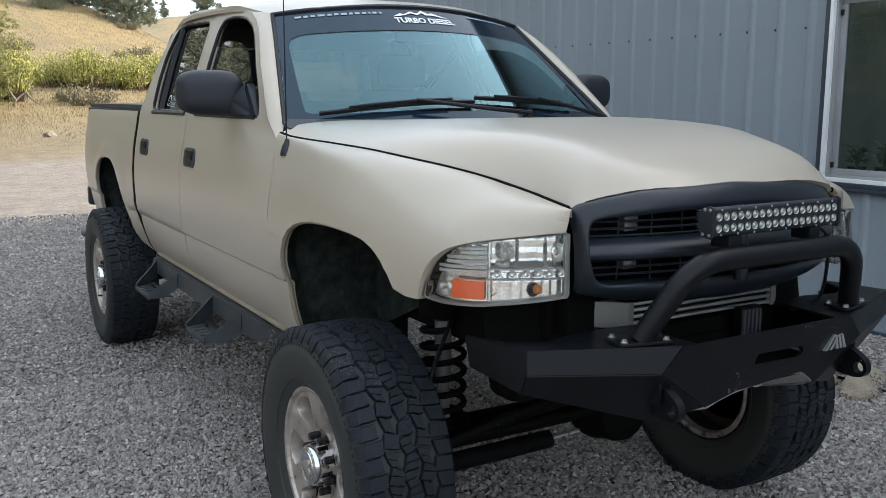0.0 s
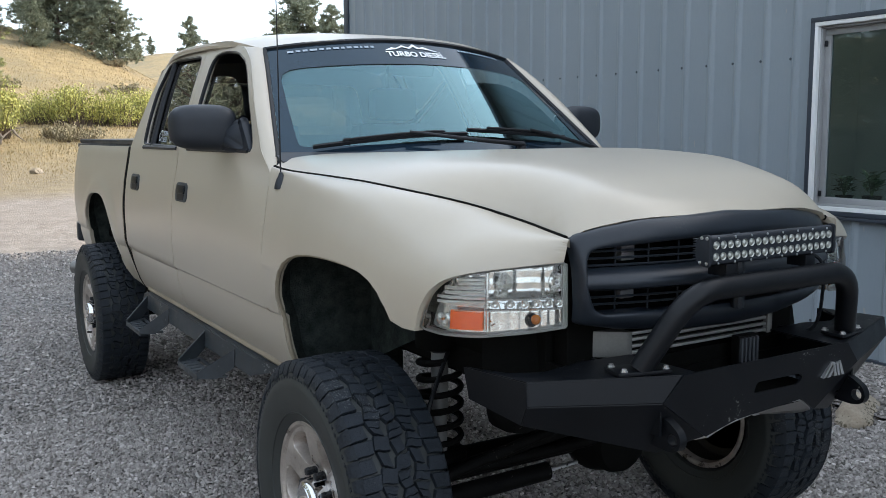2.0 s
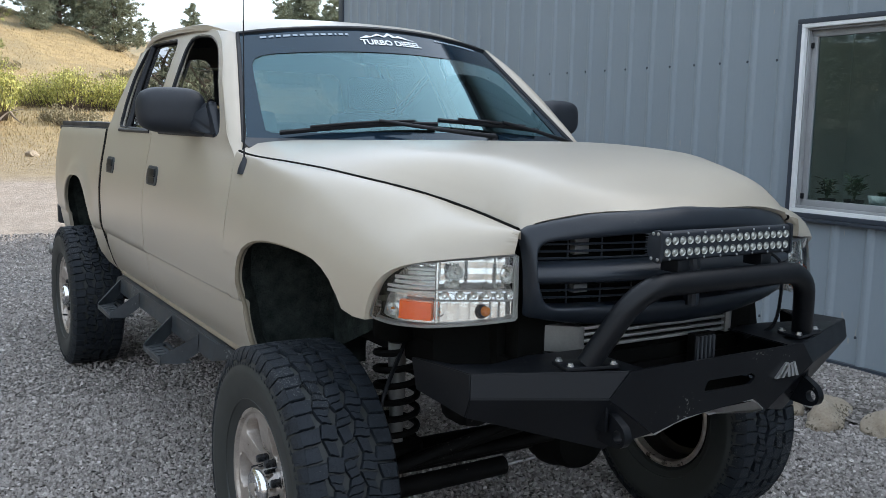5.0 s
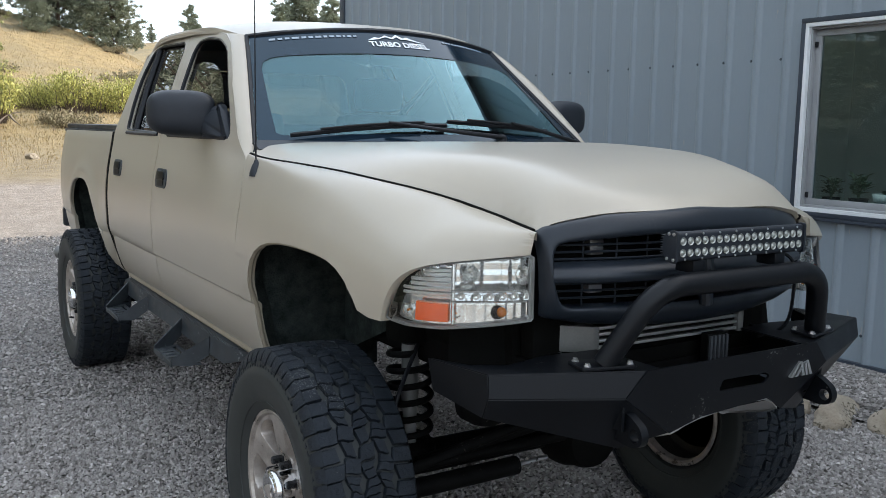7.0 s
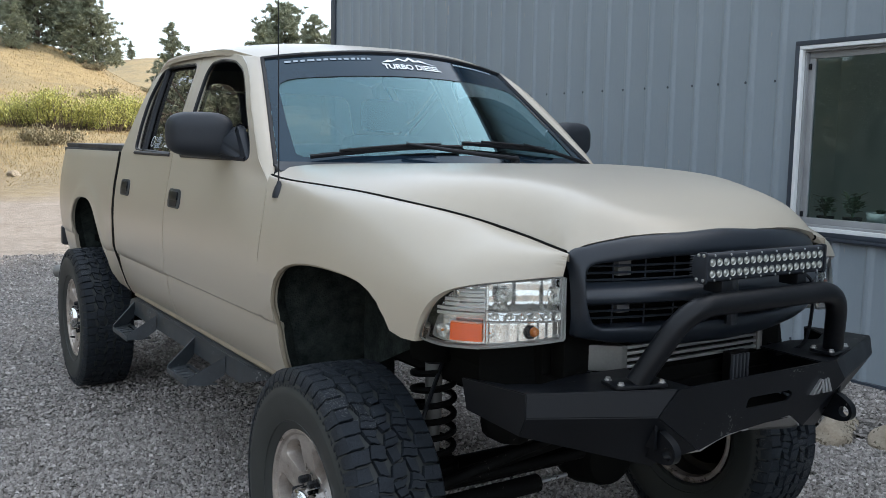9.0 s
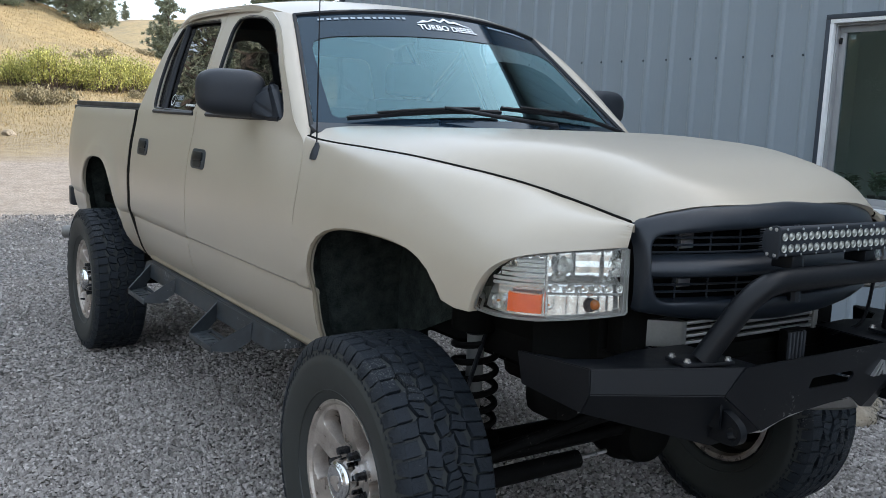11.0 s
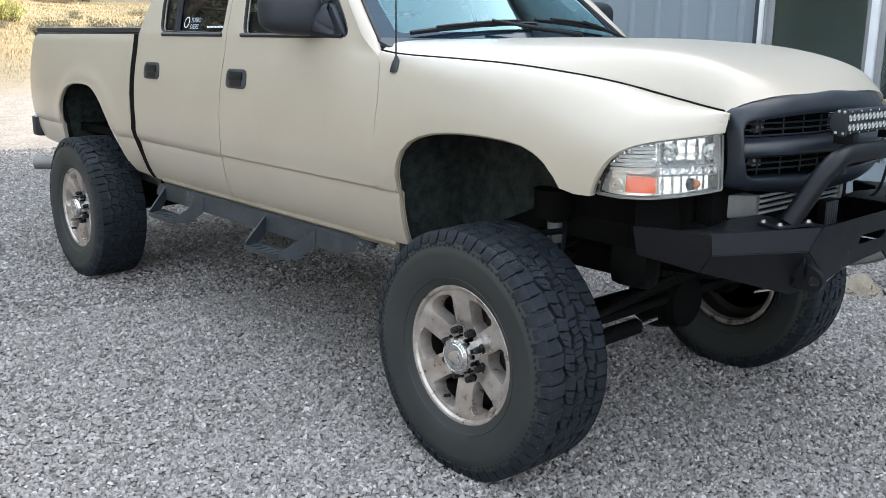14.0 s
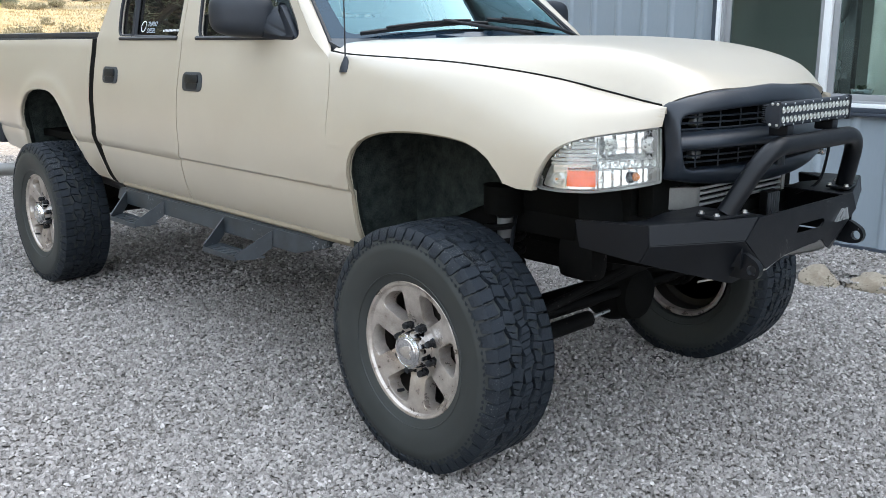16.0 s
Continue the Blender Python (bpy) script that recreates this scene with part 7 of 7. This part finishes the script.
# loose crushed gravel over the yard
def scatter_gravel():
    r = np.random.default_rng(11)
    spots = []
    for lo, hi, count in ((0.5, 1.5, 7000), (1.5, 3.2, 58000), (3.2, 5.0, 70000), (5.0, 8.0, 64000), (8.0, 12.5, 36000)):
        rad = np.sqrt(r.uniform(lo * lo, hi * hi, count))
        az = np.radians(r.uniform(-8, 80, count) + r.normal(0, 5, count))
        spots.append(np.stack([STAND.x + rad * np.sin(az), STAND.y + rad * np.cos(az), rad], 1))
    spots = np.concatenate(spots)
    spots = spots[(spots[:, 0] < WALL_X - 0.05)]
    n = len(spots)
    size = r.uniform(0.0058, 0.0108, n) * np.clip(0.75 + spots[:, 2] * 0.06, 0.85, 1.5)
    chunk = np.array([[1, 0.8, -0.5], [-1, 0.8, -0.5], [-1, -0.8, -0.5], [1, -0.8, -0.5], [-0.5, 0, 0.62], [0.5, 0, 0.62]], float)
    co = (chunk[None] * r.uniform(0.75, 1.2, (n, 6, 1)) + r.uniform(-0.36, 0.36, (n, 6, 3))) * np.stack([r.uniform(0.75, 1.2, n), r.uniform(0.75, 1.05, n), r.uniform(0.75, 1.1, n)], 1)[:, None]
    a, t = r.uniform(0, 2 * np.pi, n), r.normal(0, 0.35, n)
    ca, sa, ct, st = np.cos(a), np.sin(a), np.cos(t), np.sin(t)
    y2, z2 = co[:, :, 1] * ct[:, None] - co[:, :, 2] * st[:, None], co[:, :, 1] * st[:, None] + co[:, :, 2] * ct[:, None]
    x3, y3 = co[:, :, 0] * ca[:, None] - y2 * sa[:, None], co[:, :, 0] * sa[:, None] + y2 * ca[:, None]
    co = np.stack([x3, y3, z2], 2) * size[:, None, None]
    bed = np.where(spots[:, 0] > 2.44, 0.067, np.where(spots[:, 0] > 2.36, 0.035, 0.0))
    co += np.stack([spots[:, 0], spots[:, 1], bed + size * r.uniform(0.0, 0.75, n)], 1)[:, None]
    tri = np.array([[0, 1, 4], [0, 4, 5], [1, 2, 4], [2, 3, 5], [2, 5, 4], [3, 0, 5]])
    faces = (tri[None] + (np.arange(n) * 6)[:, None, None]).reshape(-1, 3)
    me = bpy.data.meshes.new("gravel")
    me.vertices.add(n * 6)
    me.vertices.foreach_set("co", co.astype(np.float32).ravel())
    me.loops.add(faces.size)
    me.loops.foreach_set("vertex_index", faces.astype(np.int32).ravel())
    me.polygons.add(len(faces))
    me.polygons.foreach_set("loop_start", np.arange(0, faces.size, 3, dtype=np.int32))
    me.polygons.foreach_set("use_smooth", np.zeros(len(faces), dtype=bool))
    me.update(calc_edges=True)
    me.validate()
    me.materials.append(STONES)
    return tagged(new("gravel", me), "loose grey crushed gravel covering the yard", "gravel", kind="stuff")


scatter_gravel()


# ---- on the window sill and in the room ----
def leafy(b, base, height, spread, count, seed, width=0.018):
    r = random.Random(seed)
    for k in range(count):
        a, t = r.uniform(0, 2 * math.pi), r.uniform(0.2, 1.0)
        p = Vector(base) + Vector((0, 0, height * t * 0.75))
        d = Vector((math.cos(a), math.sin(a), r.uniform(0.2, 0.9))).normalized() * spread * r.uniform(0.5, 1.0)
        s = d.cross(Vector((0, 0, 1))).normalized() * width
        q = [p, p + d * 0.5 + s, p + d + Vector((0, 0, -0.01)), p + d * 0.5 - s]
        b.faces.new([b.verts.new(c) for c in q])


SILL_Z = WIN_Z0 + 0.05
for i, (y, x, w, ph, h, spread, count, flat) in enumerate(((1.235, 0.21, 0.055, 0.05, 0.17, 0.07, 80, 0.014), (1.05, 0.22, 0.060, 0.055, 0.19, 0.08, 90, 0.014), (0.86, 0.22, 0.085, 0.095, 0.03, 0.045, 160, 0.006), (0.372, 0.20, 0.068, 0.070, 0.035, 0.045, 180, 0.006))):
    plant = thing("potted_plant", (WALL_X + x, y, SILL_Z), "small dark green houseplant in a %s pot on the sill" % ("grey" if ph > 0.06 else "dark"), "plant", "plants on the window sill")
    b = bmesh.new()
    lathe(b, [(0.001, 0.0), (w * 0.75, 0.0), (w, ph * 0.95), (w * 1.02, ph), (w * 0.9, ph), (w * 0.85, ph * 0.85), (0.001, ph * 0.85)], 24, "z")
    # low pots take the black iron's colour, to stand as silhouettes
    part("pot", b, POT if ph > 0.06 else IRON, plant)
    b = bmesh.new()
    if h > 0.1:
        for k in range(4):
            tube(b, [(0, 0, ph * 0.8), (0.02 * math.cos(k * 1.7), 0.03 * math.sin(k * 1.7), ph + h * 0.7)], 0.004, 5)
    for k in range(1 if h < 0.1 else 4):
        leafy(b, (0.02 * math.cos(k * 1.7) * (h > 0.1), 0.035 * math.sin(k * 1.7) * (h > 0.1), ph * 0.9), h * (0.8 + 0.2 * (k % 2)), spread, count // (1 if h < 0.1 else 4), 60 + 5 * i + k, flat)
    part("leaves", b, HOUSE_LEAF, plant, sharp=0)
# wrought-iron cross leaning beside the middle of the window
cross = thing("iron_cross", (WALL_X + 0.17, 0.536, SILL_Z), "black wrought-iron ornamental cross on the sill", "ornament")
b = bmesh.new()
prism(b, round_poly([(-0.020, 0.0), (0.020, 0.0), (0.020, 0.21), (0.034, 0.235), (0.0, 0.275), (-0.034, 0.235), (-0.020, 0.21)], 0.006), "x", -0.006, 0.006, 0.002)
part("upright", b, IRON, cross)
b = bmesh.new()
prism(b, round_poly([(-0.088, 0.155), (-0.070, 0.130), (-0.045, 0.140), (0.045, 0.140), (0.070, 0.130), (0.088, 0.155), (0.070, 0.180), (0.045, 0.170), (-0.045, 0.170), (-0.070, 0.180)], 0.006), "x", -0.012, -0.004, 0.002)
part("arm", b, IRON, cross)
b = bmesh.new()
ring = [Vector((-0.012, 0.033 * math.cos(2 * math.pi * k / 24), 0.155 + 0.033 * math.sin(2 * math.pi * k / 24))) for k in range(25)]
tube(b, ring, 0.007, 6, cap=False)
part("ring", b, IRON, cross)
# hanging dark lantern and a dark post by the right-hand pane
lamp = thing("hanging_lantern", (WALL_X + 0.31, 0.60, 1.49), "dark hanging lantern behind the window", "lantern")
b = bmesh.new()
lathe(b, [(0.001, 0.0), (0.016, 0.01), (0.045, 0.07), (0.056, 0.15), (0.050, 0.24), (0.02, 0.30), (0.010, 0.34)], 20, "z")
part("shade", b, IRON, lamp)
b = bmesh.new()
rod(b, (0, 0, 0.33), (0, 0, 1.01), 0.005, 6)
part("chain", b, IRON, lamp)
b = bmesh.new()
box(b, (WALL_X + 0.40, 0.535, 0.03), (WALL_X + 0.48, 0.615, 2.49), 0.008)
tagged(link("post", b, IRON), "dark upright post in the room", "post", kind="structure")

# pale curtain behind the pane that stands beside the post
curtain = thing("curtain", (WALL_X + 0.62, 0.52, 0.06), "pale linen curtain hanging in soft folds", "curtain")
b = bmesh.new()
rows = []
for k in range(61):
    y = -1.5 * k / 60
    d = 0.022 * math.sin(k * 0.75) + 0.012 * math.sin(k * 0.31 + 1)
    rows.append([b.verts.new((d * lerp(1.0, 0.6, z / 2.3), y, z)) for z in (0.0, 0.6, 1.2, 1.8, 2.3)])
for ra, rb in zip(rows, rows[1:]):
    for i in range(4):
        b.faces.new((ra[i], ra[i + 1], rb[i + 1], rb[i]))
bmesh.ops.solidify(b, geom=b.faces[:], thickness=0.003)
part("cloth", b, CURTAIN, curtain, sharp=60)
b = bmesh.new()
rod(b, (0, 0.04, 2.31), (0, -1.55, 2.31), 0.012, 10)
part("rail", b, IRON, curtain)

# ---- the land behind: pines, willows, sage and dry grass ----
def spot(az, r):
    x, y = STAND.x + r * math.sin(radians(az)), STAND.y + r * math.cos(radians(az))
    return x, y, hill(x, y) - 0.05


def blades(pos, size, aim, rnd, thin=0.30):
    """One narrow leaf-shaped blade as four corners."""
    d = (Vector(aim) + Vector((rnd.uniform(-0.7, 0.7), rnd.uniform(-0.7, 0.7), rnd.uniform(-0.5, 0.7)))).normalized() * size
    s = d.cross(Vector((rnd.uniform(-1, 1), rnd.uniform(-1, 1), rnd.uniform(-1, 1)))).normalized() * size * thin
    return [pos, pos + d * 0.5 + s, pos + d, pos + d * 0.5 - s]


def needle(pos, size, aim, rnd):
    """One spray of needles as a narrow three-cornered blade."""
    d = (Vector(aim) + Vector((rnd.uniform(-1, 1), rnd.uniform(-1, 1), rnd.uniform(-0.8, 0.9)))).normalized() * size
    s = d.cross(Vector((rnd.uniform(-1, 1), rnd.uniform(-1, 1), rnd.uniform(-1, 1)))).normalized() * size * 0.11
    return [pos - s, pos + s, pos + d]


def leaf_mesh(name, leaves, material, parent):
    n = len(leaves[0])
    me = bpy.data.meshes.new(name)
    me.from_pydata([tuple(p) for q in leaves for p in q], [], [tuple(range(n * i, n * i + n)) for i in range(len(leaves))])
    me.materials.append(material)
    ob = new(name, me)
    ob.parent = parent
    return ob


def pine(height, spread, seed, bare=0.12, shape=1.0, tufts=1.0, length=1.0, count=16, needles=NEEDLES, label="tall dark green pine with open ragged crown"):
    """A pine: tapered trunk, whorls of limbs that lift at their ends, and needles in clumps with gaps."""
    r = random.Random(seed)
    tree = new("pine_tree")
    b = bmesh.new()
    lean = Vector((r.uniform(-0.03, 0.03), r.uniform(-0.03, 0.03), 1)) * height
    tube(b, [lean * t + Vector((0.05 * math.sin(t * 7), 0.05 * math.cos(t * 5), 0)) for t in (-0.02, 0.1, 0.3, 0.5, 0.7, 0.85, 1.0)], lambda t: height * 0.020 * (1.05 - t) + 0.01, 8)
    quads = []
    t = bare
    while t < 0.985:
        reach = spread * (1 - t) ** (0.75 * shape) * r.uniform(0.55, 1.12) * min(1, 0.55 + (t - bare) * 3)
        for _ in range(r.choice((2, 3, 3, 4))):
            a = r.uniform(0, 2 * math.pi)
            if r.random() < 0.12:
                continue
            out = Vector((math.cos(a), math.sin(a), 0))
            base = lean * t
            L = max(0.15, reach * r.uniform(0.55, 1.1))
            end = base + out * L + Vector((0, 0, L * r.uniform(-0.05, 0.35)))
            mid = base.lerp(end, 0.5) + Vector((0, 0, -0.05 * L))
            tube(b, [base, mid, end], lambda k: 0.035 * height / 8 * (1.1 - k), 4, cap=False)
            n = max(3, int(L * 4.2 * tufts))
            for k in range(n):
                f = 0.25 + 0.75 * (k + r.random()) / n
                c = (base.lerp(mid, f * 2) if f < 0.5 else mid.lerp(end, f * 2 - 1)) + Vector((r.gauss(0, 0.16), r.gauss(0, 0.16), r.gauss(0.05, 0.13))) * L * 0.9
                for _ in range(count):
                    quads.append(needle(c + Vector((r.gauss(0, 0.06), r.gauss(0, 0.06), r.gauss(0, 0.04))) * height / 8, r.uniform(0.20, 0.40) * length * height / 8, out * 0.5 + Vector((0, 0, 0.35)), r))
        t += r.uniform(0.018, 0.034)
    part("trunk", b, BARK, tree)
    leaf_mesh("crown", quads, needles, tree)
    return tagged(tree, label, "tree", "pines on the hillside")


def placed(tree, az, r, rz=0, k=1.0):
    tree.matrix_basis = Matrix.Translation(spot(az, r)) @ pose(0, 0, 0, 0, 0, rz) @ Matrix.Diagonal((k, k, k, 1))
    return tree


def again(tree, az, r, rz, k=1.0, label=""):
    t = copy_thing(tree, Matrix.Translation(spot(az, r)) @ pose(0, 0, 0, 0, 0, rz))
    t.scale = (k, k, k)
    if label:
        t["label"] = label
    return t


broad = placed(pine(9.8, 4.3, 5, 0.02, 0.6, 1.9, 0.95, 30), 8.9, 74)
spire = placed(pine(6.4, 3.0, 9, 0.02, 0.85, 2.0, 1.0, 30), 11.8, 72)
plain = placed(pine(7.6, 2.6, 14, 0.04, 0.8, 2.0, 1.0, 30), 16.4, 92)
for tree, az, r, rz, k in ((spire, 10.7, 76, 70, 1.02), (broad, 2.0, 46, 110, 0.62), (plain, 21.6, 88, 40, 1.02), (broad, 22.9, 96, 200, 1.08), (plain, 24.6, 84, 130, 1.12), (spire, 25.8, 90, 10, 1.2), (spire, 13.2, 190, 90, 0.7),
                           (plain, 14.0, 200, 30, 0.5), (plain, 17.4, 66, 60, 0.36), (spire, 19.4, 75, 150, 0.62), (broad, 27.6, 70, 20, 0.7), (plain, 30.0, 74, 80, 0.9), (spire, 7.6, 70, 30, 0.55), (broad, 1.0, 66, 30, 1.0), (plain, -3, 60, 0, 1.1)):
    again(tree, az, r, rz, k)
placed(pine(6.2, 2.3, 27, 0.03, 0.5, 3.2, 0.42, 30, YOUNG_NEEDLES, "bushy yellow-green young pine at the foot of the hill"), 3.7, 35.5, 45)
# tall pines on the open side of the yard, seen only as reflections in the truck's glass
grove = placed(pine(15.5, 4.8, 33, 0.02, 0.8, 0.9, 0.55, 12), -30, 17)
for az, r, rz, k in ((-7, 28, 10, 0.95), (-13, 23, 50, 1.0), (-21, 19, 90, 0.95), (-42, 18, 140, 1.05), (-54, 19, 190, 1.0), (-66, 18, 230, 1.1), (-80, 20, 20, 1.0), (-96, 20, 60, 1.05), (-113, 22, 30, 1.0),
                     (-8.5, 23, 300, 0.9), (-10.5, 26, 150, 1.0), (-12, 31, 20, 1.1), (-15, 27, 250, 1.1), (-17.5, 24, 120, 1.0), (-9.5, 34, 40, 1.2), (-5, 33, 170, 1.1), (-17, 34, 75, 1.15), (-26, 30, 200, 1.2), (-35, 31, 310, 1.25), (-47, 30, 15, 1.2), (-60, 31, 100, 1.25), (-73, 32, 170, 1.2), (-88, 33, 260, 1.2), (-104, 33, 340, 1.2)):
    again(grove, az, r, rz, k)


def bush(name, w, d, h, seed, material, stems, leaves, leaf, label, group, thin=0.25):
    """A many-stemmed shrub with an uneven outline."""
    r = random.Random(seed)
    ob = new(name)
    b, quads = bmesh.new(), []
    lumps = [(r.uniform(-0.42, 0.42) * w, r.uniform(-0.4, 0.4) * d, r.uniform(0.5, 1.0) * h, r.uniform(0.14, 0.26)) for _ in range(11)]
    for _ in range(stems):
        lx, ly, lh, lr = r.choice(lumps)
        top = Vector((lx + r.gauss(0, lr * 0.5) * w, ly + r.gauss(0, lr * 0.5) * d, lh * r.uniform(0.55, 1.0)))
        foot = Vector((top.x * 0.75, top.y * 0.75, 0))
        mid = foot.lerp(top, 0.5) + Vector((r.gauss(0, 0.04) * w, 0, 0))
        tube(b, [foot, mid, top], lambda k: 0.012 * h * (1.1 - k), 4, cap=False)
        for _ in range(leaves):
            f = r.uniform(0.30, 1.05)
            c = (foot.lerp(mid, f * 2) if f < 0.5 else mid.lerp(top, f * 2 - 1)) + Vector((r.gauss(0, 0.09) * h, r.gauss(0, 0.09) * h, r.gauss(0, 0.05) * h))
            if c.z > 0.03:
                quads.append(blades(c, leaf * r.uniform(0.6, 1.3), Vector((0, 0, 0.6)), r, thin))
    tagged(part("brushwood", b, BARK, ob), kind="stuff")
    leaf_mesh("foliage", quads, material, ob)
    return tagged(ob, label, "bush", group)


willow = placed(bush("willow_bush", 3.4, 2.2, 1.75, 21, WILLOW, 190, 46, 0.095, "yellow-green willow thicket on the dry bank", "willow thicket"), 10.2, 42, 10)
for az, r, rz, k in ((11.8, 42.5, 120, 0.95), (13.4, 43.5, 200, 0.98), (8.6, 43, 60, 0.9), (15.0, 45, 300, 0.8), (6.8, 44.5, 20, 0.7), (4.6, 38, 80, 1.15), (2.8, 40, 10, 1.1)):
    again(willow, az, r, rz, k)
sage = placed(bush("sage_bush", 1.2, 1.1, 0.62, 31, SAGE, 60, 26, 0.075, "grey-brown sagebrush in dry grass", "sagebrush on the bank", 0.3), 9.4, 36)
r2 = random.Random(77)
for k in range(58):
    az = r2.uniform(3, 33)
    rr = r2.choice((r2.uniform(33, 40), r2.uniform(36, 60), r2.uniform(60, 78)))
    again(sage, az, rr, r2.uniform(0, 360), r2.uniform(0.45, 1.3))


# dry grass over the bank and the hill
def scatter_grass(count=80000):
    r = np.random.default_rng(5)
    az, rad = np.radians(r.uniform(2, 34, count)), 24 + 58 * r.uniform(0, 1, count) ** 1.4
    x, y = STAND.x + rad * np.sin(az), STAND.y + rad * np.cos(az)
    h = r.uniform(0.05, 0.17, count) * np.clip((rad - 22) / 12, 0.15, 1.1)
    w = r.uniform(0.006, 0.014, count) * (0.6 + rad / 60)
    a = r.uniform(0, np.pi, count)
    dx, dy, lx, ly = np.cos(a) * w, np.sin(a) * w, r.normal(0, 0.3, count) * h, r.normal(0, 0.3, count) * h
    z = np.array([hill(p, q) for p, q in zip(x, y)]) - 0.02
    co = np.stack([np.stack([x - dx, y - dy, z], 1), np.stack([x + dx, y + dy, z], 1), np.stack([x + lx, y + ly, z + h], 1)], 1)
    me = bpy.data.meshes.new("dry_grass")
    me.from_pydata(co.reshape(-1, 3).tolist(), [], np.arange(count * 3).reshape(-1, 3).tolist())
    me.materials.append(STRAW)
    return tagged(new("dry_grass", me), "dry tawny bunch grass on the bank", "grass", kind="stuff")


scatter_grass()
# a bleached branch and a pale rock on the bank
b = bmesh.new()
for path in ([(0, 0, 0.0), (0.1, 0, 0.3), (0.5, 0.1, 0.62), (1.1, 0.1, 0.75)], [(0.1, 0, 0.3), (-0.15, 0, 0.75), (-0.1, 0.1, 1.0)], [(0.5, 0.1, 0.62), (0.7, 0, 0.35), (1.0, -0.1, 0.1)]):
    tube(b, smooth_path(path, 4), lambda t: 0.05 * (1.15 - t), 6)
branch = link("dead_branch", b, DEADWOOD)
branch.matrix_basis = Matrix.Translation(spot(5.6, 35)) @ Matrix.Diagonal((0.85, 0.85, 0.85, 1))
tagged(branch, "bleached dead branch lying on the dry bank", "branch")
x, y, z = spot(7.4, 28.0)
boulder("bank_rock", (x, y, z), (0.38, 0.28, 0.22), 90, 0, "pale rock lying on the dry earth bank", "")
